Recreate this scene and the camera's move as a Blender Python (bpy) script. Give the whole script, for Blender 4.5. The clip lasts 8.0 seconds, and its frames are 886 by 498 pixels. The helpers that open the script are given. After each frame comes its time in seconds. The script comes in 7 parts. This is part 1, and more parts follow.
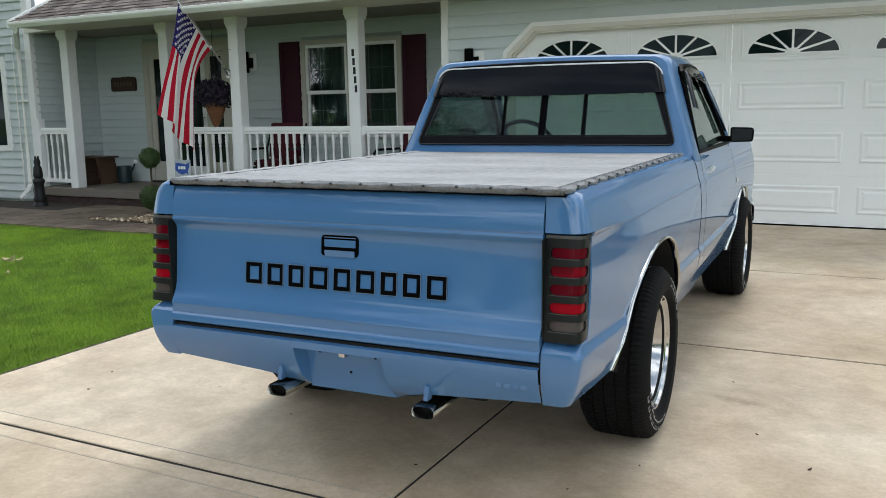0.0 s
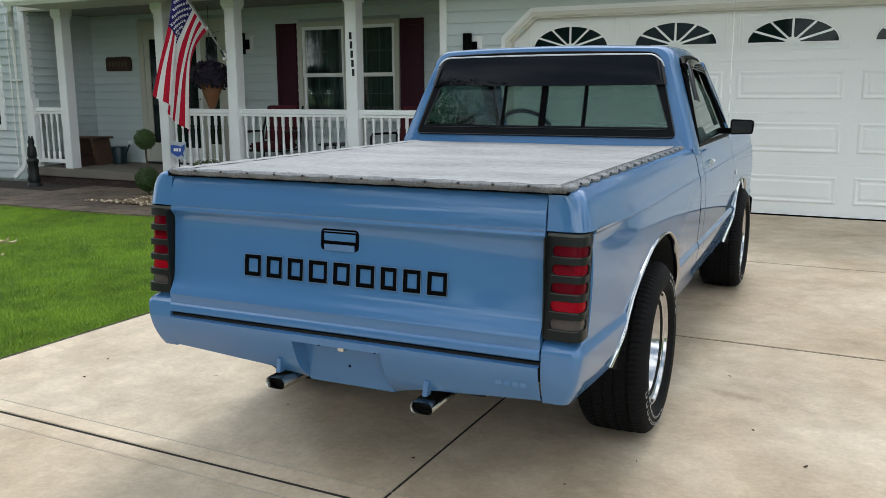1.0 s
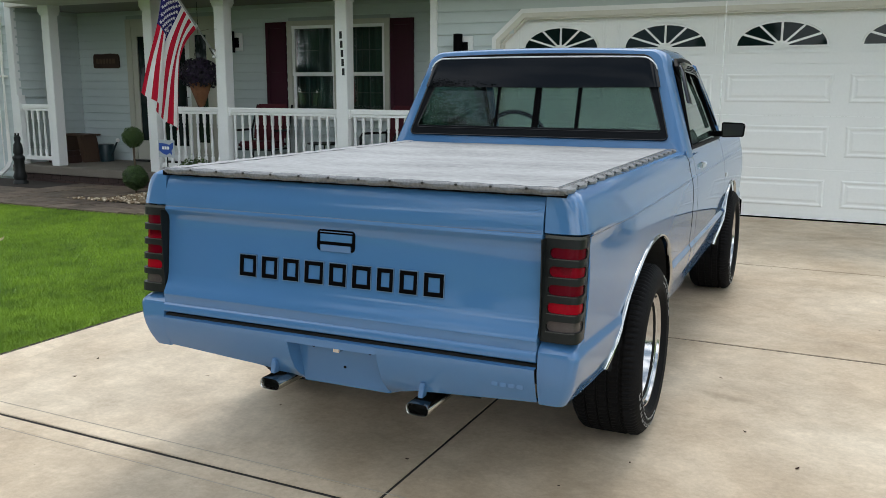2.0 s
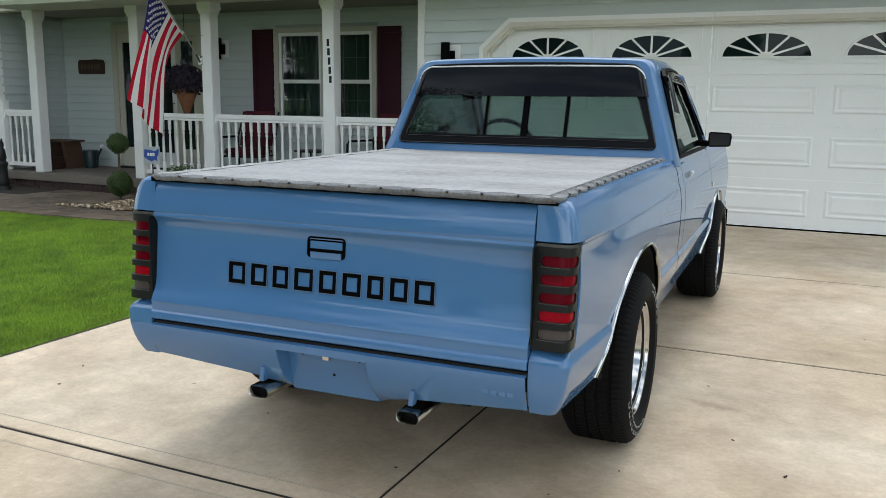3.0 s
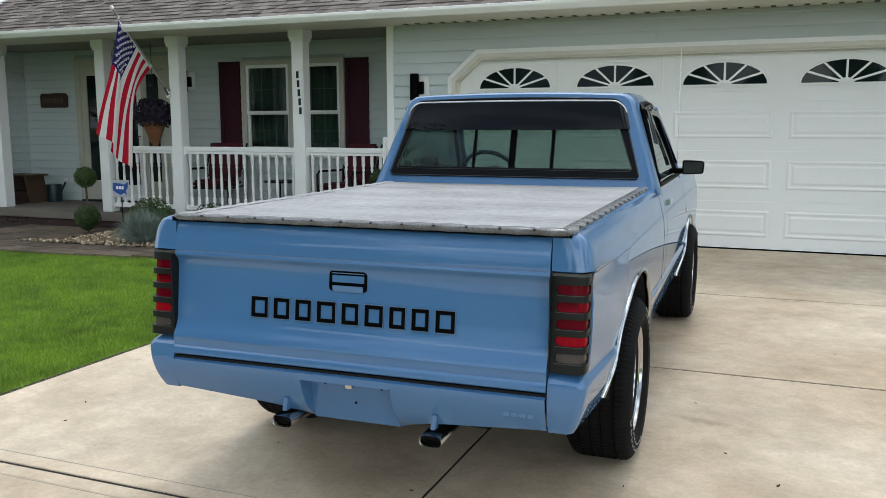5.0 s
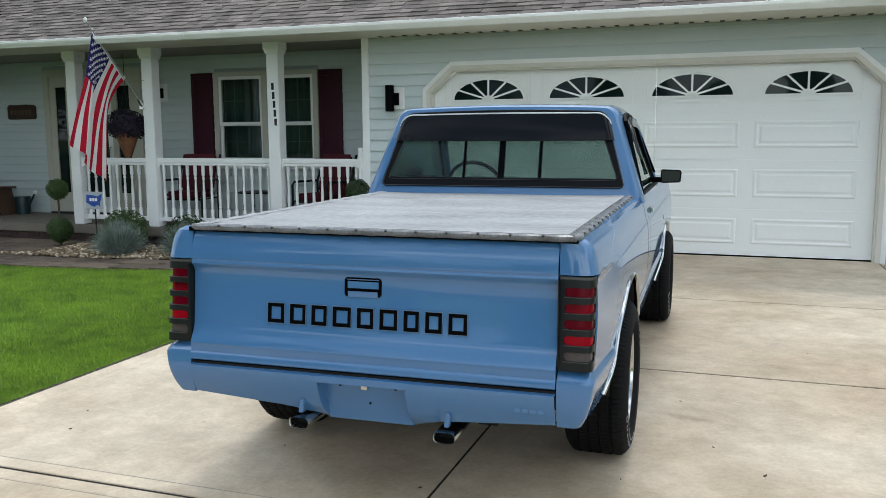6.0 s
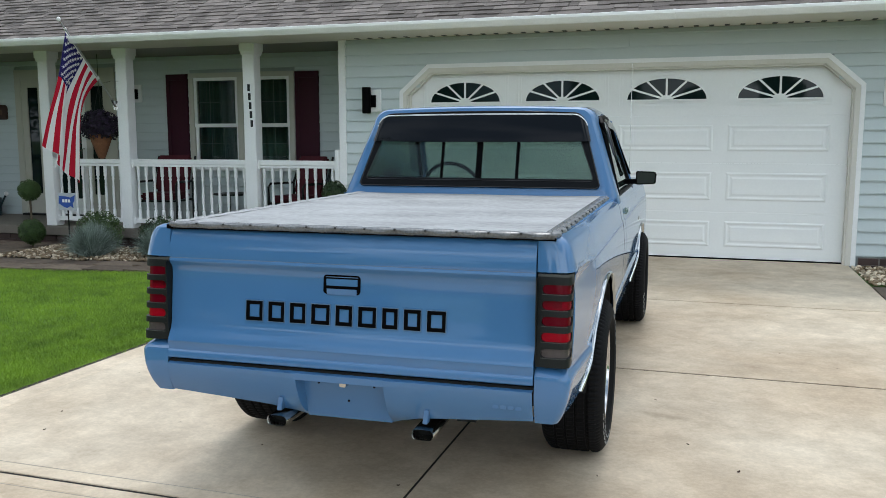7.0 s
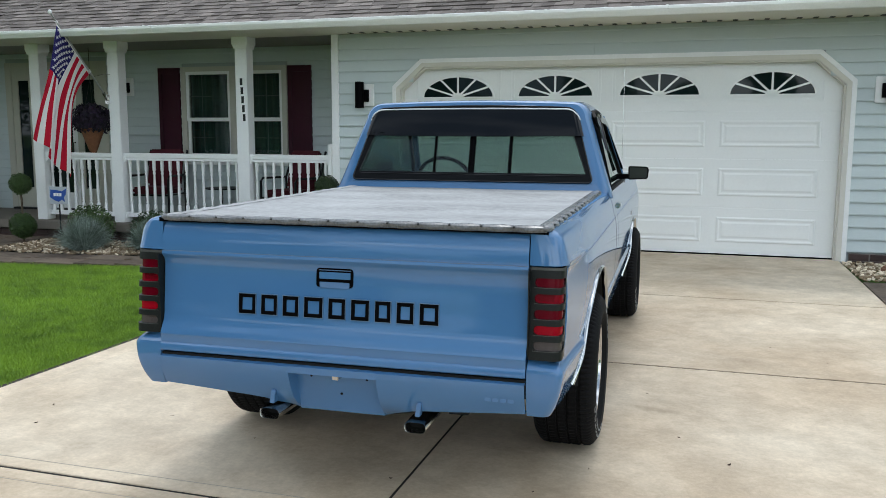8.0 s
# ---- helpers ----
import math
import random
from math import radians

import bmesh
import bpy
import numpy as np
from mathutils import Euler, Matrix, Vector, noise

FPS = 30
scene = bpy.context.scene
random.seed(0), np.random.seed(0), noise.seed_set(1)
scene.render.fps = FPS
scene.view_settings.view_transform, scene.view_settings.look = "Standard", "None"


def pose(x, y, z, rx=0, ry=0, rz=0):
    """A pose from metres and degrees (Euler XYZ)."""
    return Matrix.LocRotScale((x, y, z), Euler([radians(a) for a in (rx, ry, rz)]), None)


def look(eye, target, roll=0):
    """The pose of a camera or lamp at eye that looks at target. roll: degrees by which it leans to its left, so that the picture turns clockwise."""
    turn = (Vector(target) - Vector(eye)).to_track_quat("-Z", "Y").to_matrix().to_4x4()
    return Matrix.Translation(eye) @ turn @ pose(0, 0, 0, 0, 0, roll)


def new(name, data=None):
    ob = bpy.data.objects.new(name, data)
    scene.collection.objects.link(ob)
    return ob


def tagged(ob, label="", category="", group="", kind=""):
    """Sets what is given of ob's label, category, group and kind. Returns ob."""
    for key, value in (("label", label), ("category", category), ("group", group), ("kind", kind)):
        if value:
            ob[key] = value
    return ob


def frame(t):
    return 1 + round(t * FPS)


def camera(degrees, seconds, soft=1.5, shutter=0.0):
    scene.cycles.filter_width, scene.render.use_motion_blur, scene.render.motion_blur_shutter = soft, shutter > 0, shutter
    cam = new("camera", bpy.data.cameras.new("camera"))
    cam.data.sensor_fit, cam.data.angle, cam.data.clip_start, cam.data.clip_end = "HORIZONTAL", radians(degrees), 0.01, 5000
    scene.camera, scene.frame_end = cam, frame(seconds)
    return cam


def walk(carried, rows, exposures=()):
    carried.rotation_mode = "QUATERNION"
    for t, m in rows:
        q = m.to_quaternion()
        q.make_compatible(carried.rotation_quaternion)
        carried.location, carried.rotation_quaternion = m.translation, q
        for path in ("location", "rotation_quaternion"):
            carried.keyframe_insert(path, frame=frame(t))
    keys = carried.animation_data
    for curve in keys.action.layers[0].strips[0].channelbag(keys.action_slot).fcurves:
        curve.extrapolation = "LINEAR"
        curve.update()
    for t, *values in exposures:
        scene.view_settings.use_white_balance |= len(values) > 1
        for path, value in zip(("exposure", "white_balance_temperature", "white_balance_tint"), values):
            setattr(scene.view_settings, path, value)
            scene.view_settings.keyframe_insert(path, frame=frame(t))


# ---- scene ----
cam = camera(55.4, 8.0, soft=0.65)
PATH = [
    (0, (1.494, -2.185, 1.279), (0.598, -0.427, 0.952), -0.9),
    (0.5, (1.476, -2.182, 1.296), (0.586, -0.426, 0.947), -0.5),
    (1, (1.468, -2.176, 1.317), (0.587, -0.419, 0.949), -0.2),
    (2.5, (1.428, -2.193, 1.322), (0.591, -0.413, 0.959), 0.5),
    (3, (1.423, -2.192, 1.319), (0.6, -0.403, 0.97), 0.7),
    (3.5, (1.422, -2.194, 1.317), (0.61, -0.397, 0.984), 0.7),
    (4, (1.4, -2.217, 1.325), (0.603, -0.41, 1.008), 0.7),
    (4.5, (1.361, -2.29, 1.348), (0.591, -0.47, 1.045), 0.3),
    (6, (1.207, -2.606, 1.378), (0.555, -0.735, 1.11), -0.3),
    (6.5, (1.195, -2.619, 1.367), (0.575, -0.736, 1.106), -0.1),
    (7, (1.204, -2.628, 1.359), (0.606, -0.738, 1.1), -0.0),
    (7.5, (1.208, -2.634, 1.357), (0.621, -0.741, 1.095), 0.1),
    (8, (1.205, -2.635, 1.353), (0.624, -0.74, 1.083), 0.2),
]
walk(cam, [(t, look(eye, target, roll)) for t, eye, target, roll in PATH], [(0.0, 0.10, 6530, 10), (4.5, 0.11, 6530, 10), (6.5, 0.14, 6240, 9), (8.0, 0.14, 6240, 9)])


# ---------------------------------------------------------------- world and light
SUN_EL, SUN_ROT = radians(63), radians(-5)
world = bpy.data.worlds.new("overcast_sky")
scene.world = world
world.use_nodes = True
wn, wl = world.node_tree.nodes, world.node_tree.links
wn.clear()
w_out = wn.new("ShaderNodeOutputWorld")
w_bg = wn.new("ShaderNodeBackground")
w_bg.inputs["Strength"].default_value = 0.15
w_sky = wn.new("ShaderNodeTexSky")
w_sky.sky_type = "NISHITA"
w_sky.sun_disc = False
w_sky.sun_elevation, w_sky.sun_rotation = SUN_EL, SUN_ROT
w_sky.air_density, w_sky.dust_density, w_sky.ozone_density = 1.0, 3.0, 1.0
w_co = wn.new("ShaderNodeTexCoord")
w_map = wn.new("ShaderNodeMapping")
w_map.inputs["Scale"].default_value = (1.6, 1.6, 3.4)
w_cloud = wn.new("ShaderNodeTexNoise")
w_cloud.inputs["Scale"].default_value = 1.25
w_cloud.inputs["Detail"].default_value = 4.0
w_cloud.inputs["Roughness"].default_value = 0.45
w_ramp = wn.new("ShaderNodeValToRGB")
w_ramp.color_ramp.elements[0].position, w_ramp.color_ramp.elements[0].color = 0.41, (2.2, 2.9, 3.6, 1)
w_ramp.color_ramp.elements[1].position, w_ramp.color_ramp.elements[1].color = 0.59, (11.4, 12.0, 12.4, 1)
w_mix = wn.new("ShaderNodeMix")
w_mix.data_type = "RGBA"
w_mix.inputs[0].default_value = 0.82
wl.new(w_co.outputs["Generated"], w_map.inputs["Vector"])
wl.new(w_map.outputs["Vector"], w_cloud.inputs["Vector"])
wl.new(w_cloud.outputs["Fac"], w_ramp.inputs["Fac"])
wl.new(w_sky.outputs["Color"], w_mix.inputs[6])
wl.new(w_ramp.outputs["Color"], w_mix.inputs[7])
# thin cloud, a little brighter towards the horizon
w_sep = wn.new("ShaderNodeSeparateXYZ")
w_up = wn.new("ShaderNodeMapRange")
w_up.inputs["From Min"].default_value, w_up.inputs["From Max"].default_value = 0.0, 1.0
w_up.inputs["To Min"].default_value, w_up.inputs["To Max"].default_value = 1.32, 1.06
w_scale = wn.new("ShaderNodeVectorMath")
w_scale.operation = "SCALE"
wl.new(w_co.outputs["Generated"], w_sep.inputs[0])
wl.new(w_sep.outputs["Z"], w_up.inputs["Value"])
wl.new(w_mix.outputs[2], w_scale.inputs[0])
wl.new(w_up.outputs["Result"], w_scale.inputs["Scale"])
wl.new(w_scale.outputs["Vector"], w_bg.inputs["Color"])
wl.new(w_bg.outputs["Background"], w_out.inputs["Surface"])

sun_data = bpy.data.lights.new("sun", "SUN")
sun_data.energy, sun_data.angle, sun_data.color = 1.0, radians(18), (1.0, 0.975, 0.94)
sun = new("sun", sun_data)
sun_dir = Vector((math.sin(SUN_ROT) * math.cos(SUN_EL), math.cos(SUN_ROT) * math.cos(SUN_EL), math.sin(SUN_EL)))
sun.matrix_world = look(sun_dir * 40, (0, 0, 0))


# ---------------------------------------------------------------- materials
def material(name, base, rough=0.5, metal=0.0, vary=0.12, scale=6.0, fine=60.0, bump=0.0, bump_scale=80.0, coat=0.0,
             piece=0.0, stretch=(1, 1, 1), spec=0.5, second=None):
    """A principled surface with variation at two scales, optional relief, clear coat and piece-to-piece variation."""
    m = bpy.data.materials.new(name)
    m.use_nodes = True
    n, l = m.node_tree.nodes, m.node_tree.links
    p = n["Principled BSDF"]
    p.inputs["Roughness"].default_value = rough
    p.inputs["Metallic"].default_value = metal
    p.inputs["Specular IOR Level"].default_value = spec
    if coat:
        p.inputs["Coat Weight"].default_value = coat
        p.inputs["Coat Roughness"].default_value = 0.05
        p.inputs["Coat IOR"].default_value = 1.62
    co = n.new("ShaderNodeTexCoord")
    mp = n.new("ShaderNodeMapping")
    mp.inputs["Scale"].default_value = stretch
    l.new(co.outputs["Object"], mp.inputs["Vector"])
    big = n.new("ShaderNodeTexNoise")
    big.inputs["Scale"].default_value, big.inputs["Detail"].default_value = scale, 4.0
    small = n.new("ShaderNodeTexNoise")
    small.inputs["Scale"].default_value, small.inputs["Detail"].default_value = fine, 3.0
    for q in (big, small):
        l.new(mp.outputs["Vector"], q.inputs["Vector"])
    add = n.new("ShaderNodeMath")
    add.operation = "ADD"
    l.new(big.outputs["Fac"], add.inputs[0])
    l.new(small.outputs["Fac"], add.inputs[1])
    last = add.outputs[0]
    if piece:
        info = n.new("ShaderNodeObjectInfo")
        mad = n.new("ShaderNodeMath")
        mad.operation = "MULTIPLY_ADD"
        mad.inputs[1].default_value, mad.inputs[2].default_value = piece, -piece / 2
        l.new(info.outputs["Random"], mad.inputs[0])
        geo = n.new("ShaderNodeNewGeometry")
        isl = n.new("ShaderNodeMath")
        isl.operation = "MULTIPLY_ADD"
        isl.inputs[1].default_value, isl.inputs[2].default_value = piece, -piece / 2
        l.new(geo.outputs["Random Per Island"], isl.inputs[0])
        a2, a3 = n.new("ShaderNodeMath"), n.new("ShaderNodeMath")
        l.new(last, a2.inputs[0]); l.new(mad.outputs[0], a2.inputs[1])
        l.new(a2.outputs[0], a3.inputs[0]); l.new(isl.outputs[0], a3.inputs[1])
        last = a3.outputs[0]
    rng = n.new("ShaderNodeMapRange")
    rng.inputs["From Min"].default_value, rng.inputs["From Max"].default_value = 0.55, 1.45
    l.new(last, rng.inputs["Value"])
    mix = n.new("ShaderNodeMix")
    mix.data_type = "RGBA"
    dark = [c * (1 - vary) for c in base]
    light = second if second else [min(1, c * (1 + vary)) for c in base]
    mix.inputs[6].default_value = (*dark, 1)
    mix.inputs[7].default_value = (*light, 1)
    l.new(rng.outputs["Result"], mix.inputs[0])
    l.new(mix.outputs[2], p.inputs["Base Color"])
    if bump:
        bn = n.new("ShaderNodeTexNoise")
        bn.inputs["Scale"].default_value, bn.inputs["Detail"].default_value = bump_scale, 4.0
        l.new(mp.outputs["Vector"], bn.inputs["Vector"])
        bu = n.new("ShaderNodeBump")
        bu.inputs["Strength"].default_value, bu.inputs["Distance"].default_value = bump, 0.004
        l.new(bn.outputs["Fac"], bu.inputs["Height"])
        l.new(bu.outputs["Normal"], p.inputs["Normal"])
    return m


def glass(name, tint, rough=0.0, ior=1.52):
    m = bpy.data.materials.new(name)
    m.use_nodes = True
    p = m.node_tree.nodes["Principled BSDF"]
    p.inputs["Base Color"].default_value = (*tint, 1)
    p.inputs["Transmission Weight"].default_value = 1.0
    p.inputs["Roughness"].default_value = rough
    p.inputs["IOR"].default_value = ior
    return m


PAINT = material("blue_metallic_paint", (0.053, 0.156, 0.328), 0.50, 0.0, 0.05, 2.0, 900.0, coat=1.0, spec=0.12, second=(0.059, 0.170, 0.355))
BLACK = material("satin_black_trim", (0.002, 0.002, 0.0024), 0.42, 0, 0.3, 8, 90, spec=0.03)
GUARD = material("textured_black_plastic", (0.0085, 0.0105, 0.010), 0.40, 0, 0.25, 20, 200, 0.12, 400, spec=0.22)
# paler guard plastic: highlights on the edges put into the colour
GUARD_GLINT = material("grey_guard_glint", (0.055, 0.057, 0.052), 0.4, 0, 0.25, 20, 200, spec=0.4)
RUBBER = material("tyre_rubber", (0.007, 0.007, 0.0075), 0.75, 0, 0.35, 9, 120, 0.3, 200, spec=0.12)
LETTER_WHITE = material("raised_white_outline", (0.34, 0.34, 0.33), 0.6, 0, 0.25, 30, 200)
CHROME = material("bright_chrome", (0.52, 0.53, 0.53), 0.09, 1.0, 0.04, 6, 60)
STEEL = material("polished_steel_tip", (0.52, 0.515, 0.50), 0.16, 1.0, 0.2, 12, 120)
RED_LENS = material("red_tail_lens", (0.20, 0.0015, 0.010), 0.10, 0, 0.10, 40, 300, 0.08, 260, spec=0.14)
RED_DEEP = material("deep_red_lens", (0.115, 0.001, 0.008), 0.10, 0, 0.10, 40, 300, 0.08, 260, spec=0.14)
RED_BRIGHT = material("bright_red_reflector", (0.31, 0.003, 0.012), 0.12, 0, 0.10, 60, 300, 0.08, 400, spec=0.12)
CLEAR_LENS = material("smoked_clear_lens", (0.075, 0.06, 0.057), 0.15, 0, 0.25, 40, 300, 0.2, 260, spec=0.35)
SMOKE = material("smoked_acrylic", (0.001, 0.0013, 0.0025), 0.02, 0, 0.2, 5, 60, spec=0.26)
VINYL = material("faded_grey_vinyl", (0.235, 0.240, 0.243), 0.6, 0, 0.30, 2.6, 45, 0.18, 150, stretch=(0.8, 1.7, 1), second=(0.455, 0.463, 0.468))
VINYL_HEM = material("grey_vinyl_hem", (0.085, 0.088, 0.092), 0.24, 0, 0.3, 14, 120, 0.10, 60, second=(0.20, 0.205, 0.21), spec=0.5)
# same hem vinyl, with the light on its side put into the colour
VINYL_HEM_LIT = material("lit_grey_vinyl_hem", (0.13, 0.132, 0.134), 0.26, 0, 0.3, 14, 120, 0.25, 60, second=(0.25, 0.253, 0.255), spec=0.6)
CASING = material("cream_window_casing", (0.50, 0.49, 0.42), 0.5, 0, 0.06, 3, 50)
EMBLEM_EDGE = material("blue_grey_edge", (0.095, 0.165, 0.26), 0.35, 0.2, 0.1, 9, 60)
GLOSS_BLACK = material("glossy_black_rubber", (0.004, 0.0042, 0.005), 0.16, 0, 0.3, 8, 90, spec=0.5)
SEAL = material("black_window_rubber", (0.004, 0.0042, 0.005), 0.30, 0, 0.3, 8, 90, spec=0.12)
# visor bead: the sky's shine on chrome is put into a whitish colour
BRIGHT_EDGE = material("sky_lit_bead", (0.72, 0.73, 0.74), 0.25, 0.3, 0.05, 6, 60)
INTERIOR = material("dark_blue_grey_upholstery", (0.03, 0.033, 0.038), 0.85, 0, 0.25, 6, 150)
# near-black for the underbody, and for shade painted into gaps and grooves
UNDER = material("black_underbody_gap_shade", (0.006, 0.006, 0.0055), 0.95, 0, 0.4, 6, 60)
CAR_GLASS = glass("green_tinted_glass", (0.20, 0.295, 0.262), ior=1.40)
SCREEN_GLASS = glass("clear_windscreen_glass", (0.72, 0.80, 0.76))
SIDING = material("pale_grey_vinyl_siding", (0.545, 0.610, 0.61), 0.55, 0, 0.05, 1.5, 30, 0.12, 60, piece=0.25, stretch=(0.6, 6, 6))
WHITE = material("white_painted_trim", (0.82, 0.83, 0.82), 0.42, 0, 0.05, 3, 50, 0.06, 40)
CREAM = material("off_white_door_paint", (0.82, 0.84, 0.825), 0.4, 0, 0.03, 1.2, 40, 0.1, 90)
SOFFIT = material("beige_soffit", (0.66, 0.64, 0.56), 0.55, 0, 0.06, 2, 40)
GUTTER = material("white_aluminium_gutter", (0.82, 0.82, 0.78), 0.35, 0, 0.07, 3, 60)
MAROON = material("maroon_shutter_paint", (0.042, 0.005, 0.016), 0.55, 0, 0.15, 5, 60, spec=0.25)
RED_CLOTH = material("dark_red_cushion", (0.085, 0.010, 0.018), 0.9, 0, 0.2, 8, 120)
WIN_GLASS = material("dark_window_glass", (0.006, 0.014, 0.014), 0.03, 0, 0.3, 1.5, 10, spec=0.25)
CURTAIN = material("grey_green_curtain", (0.03, 0.080, 0.070), 0.9, 0, 0.5, 2, 20, stretch=(14, 1, 0.4))


def concrete(name="light_driveway_concrete", gain=1.0):
    """Pale broomed concrete: broad tan clouds, blotchy stains, fine sand and small dark flecks."""
    m = bpy.data.materials.new(name)
    m.use_nodes = True
    n, l = m.node_tree.nodes, m.node_tree.links
    p = n["Principled BSDF"]
    co = n.new("ShaderNodeTexCoord")

    def noise_node(scale, detail, rough=0.55, warp=0.0):
        q = n.new("ShaderNodeTexNoise")
        q.inputs["Scale"].default_value, q.inputs["Detail"].default_value = scale, detail
        q.inputs["Roughness"].default_value, q.inputs["Distortion"].default_value = rough, warp
        l.new(co.outputs["Object"], q.inputs["Vector"])
        return q.outputs["Fac"]

    def ramp(fac, a, ca, b, cb):
        r = n.new("ShaderNodeValToRGB")
        r.color_ramp.elements[0].position, r.color_ramp.elements[0].color = a, (*ca, 1)
        r.color_ramp.elements[1].position, r.color_ramp.elements[1].color = b, (*cb, 1)
        l.new(fac, r.inputs["Fac"])
        return r.outputs["Color"]

    def times(u, v):
        x = n.new("ShaderNodeMix")
        x.data_type, x.blend_type = "RGBA", "MULTIPLY"
        x.inputs[0].default_value = 1.0
        l.new(u, x.inputs[6]); l.new(v, x.inputs[7])
        return x.outputs[2]
    c = ramp(noise_node(0.6, 8, 0.62, 0.2), 0.36, [q * gain for q in (0.475, 0.378, 0.27)], 0.62, [q * gain for q in (0.630, 0.548, 0.435)])
    c = times(c, ramp(noise_node(2.1, 9, 0.70, 0.2), 0.36, (0.80, 0.775, 0.735), 0.62, (1.07, 1.065, 1.05)))
    c = times(c, ramp(noise_node(7.0, 8, 0.74, 0.15), 0.36, (0.88, 0.865, 0.845), 0.62, (1.05, 1.05, 1.04)))
    c = times(c, ramp(noise_node(48, 5, 0.7), 0.30, (0.88, 0.87, 0.86), 0.64, (1.03, 1.03, 1.03)))
    c = times(c, ramp(noise_node(13, 2), 0.225, (0.36, 0.32, 0.28), 0.245, (1, 1, 1)))
    c = times(c, ramp(noise_node(2.3, 1.5, 0.5, 0.3), 0.20, (0.66, 0.63, 0.58), 0.27, (1, 1, 1)))
    l.new(c, p.inputs["Base Color"])
    r = n.new("ShaderNodeMapRange")
    r.inputs["To Min"].default_value, r.inputs["To Max"].default_value = 0.58, 0.82
    l.new(noise_node(2.2, 5), r.inputs["Value"])
    l.new(r.outputs["Result"], p.inputs["Roughness"])
    bu = n.new("ShaderNodeBump")
    bu.inputs["Strength"].default_value, bu.inputs["Distance"].default_value = 0.22, 0.003
    l.new(noise_node(160, 4), bu.inputs["Height"])
    l.new(bu.outputs["Normal"], p.inputs["Normal"])
    return m


CONCRETE = concrete("light_driveway_concrete", 1.08)
CONCRETE_BAND = concrete("smooth_troweled_concrete", 1.17)
JOINT = material("dark_joint_filler", (0.02, 0.017, 0.014), 0.95, 0, 0.3, 10, 80)
PORCH_FLOOR = material("tan_porch_concrete", (0.16, 0.14, 0.115), 0.75, 0, 0.15, 2, 40, 0.2, 90)
BRICK = material("dark_red_brick", (0.05, 0.03, 0.026), 0.85, 0, 0.3, 12, 90, 0.4, 90, piece=0.5)
PAVER = material("brown_stamped_paver", (0.135, 0.092, 0.064), 0.70, 0, 0.6, 4.5, 22, 0.8, 40, piece=0.5, second=(0.215, 0.160, 0.115))
SOIL = material("dark_garden_soil", (0.03, 0.022, 0.016), 0.95, 0, 0.35, 6, 60, 0.6, 60)
STONE = material("tan_river_stone", (0.44, 0.31, 0.18), 0.75, 0, 0.5, 5, 60, 0.2, 60, piece=1.5, second=(0.82, 0.71, 0.54))
TURF = material("lawn_turf", (0.07, 0.135, 0.018), 0.95, 0, 0.3, 2, 40, 0.6, 80)
GRASS = material("lawn_grass_blades", (0.085, 0.200, 0.009), 0.55, 0, 0.42, 1.1, 5, piece=0.6, second=(0.30, 0.48, 0.030))
FESCUE = material("blue_grey_fescue_blades", (0.10, 0.15, 0.115), 0.7, 0, 0.4, 6, 40, piece=1.1, second=(0.40, 0.48, 0.42))
BOX_LEAF = material("boxwood_leaves", (0.016, 0.042, 0.010), 0.6, 0, 0.4, 9, 60, piece=0.9, second=(0.055, 0.105, 0.022))
GREEN_LEAF = material("shrub_leaves", (0.03, 0.07, 0.02), 0.75, 0, 0.35, 9, 60, piece=0.9, second=(0.085, 0.14, 0.04))
TREE_LEAF = material("tree_leaves", (0.03, 0.06, 0.014), 0.65, 0, 0.35, 1, 10, piece=0.8, second=(0.075, 0.125, 0.03))
PURPLE = material("purple_petunia_petals", (0.010, 0.005, 0.018), 0.7, 0, 0.4, 9, 60, piece=0.9, second=(0.045, 0.022, 0.07))
BARK = material("brown_bark", (0.10, 0.075, 0.05), 0.9, 0, 0.35, 12, 80, 0.6, 40)
COCO = material("woven_coconut_basket", (0.20, 0.085, 0.040), 0.9, 0, 0.35, 20, 120, 0.7, 70)
WOOD = material("weathered_brown_wood", (0.085, 0.048, 0.03), 0.65, 0, 0.3, 5, 60, 0.2, 60, stretch=(1, 8, 8))
DARK_WOOD = material("dark_carved_wood", (0.045, 0.02, 0.015), 0.7, 0, 0.35, 9, 60, 0.3, 60)
IRON = material("dark_cast_iron", (0.012, 0.014, 0.014), 0.5, 0.3, 0.3, 9, 90, 0.2, 90)


def nylon(name, colour):
    """Thin flag cloth: weave in the colour, and light let through from behind."""
    m = material(name, colour, 0.75, 0, 0.08, 6, 200, spec=0.15)
    n, l = m.node_tree.nodes, m.node_tree.links
    tr = n.new("ShaderNodeBsdfTranslucent")
    tr.inputs["Color"].default_value = (*colour, 1)
    mx = n.new("ShaderNodeMixShader")
    mx.inputs[0].default_value = 0.4
    l.new(n["Principled BSDF"].outputs[0], mx.inputs[1])
    l.new(tr.outputs[0], mx.inputs[2])
    l.new(mx.outputs[0], n["Material Output"].inputs["Surface"])
    return m


FLAG_RED = nylon("flag_red_nylon", (0.52, 0.012, 0.035))
FLAG_WHITE = nylon("flag_white_nylon", (0.86, 0.83, 0.81))
FLAG_BLUE = nylon("flag_navy_nylon", (0.03, 0.026, 0.13))
SIGN_BLUE = material("blue_sign_print", (0.015, 0.07, 0.33), 0.5, 0, 0.1, 6, 60)
SHINGLE = material("weathered_asphalt_shingle", (0.115, 0.096, 0.084), 0.9, 0, 0.25, 3, 160, 0.5, 300, piece=0.75, second=(0.25, 0.215, 0.192))
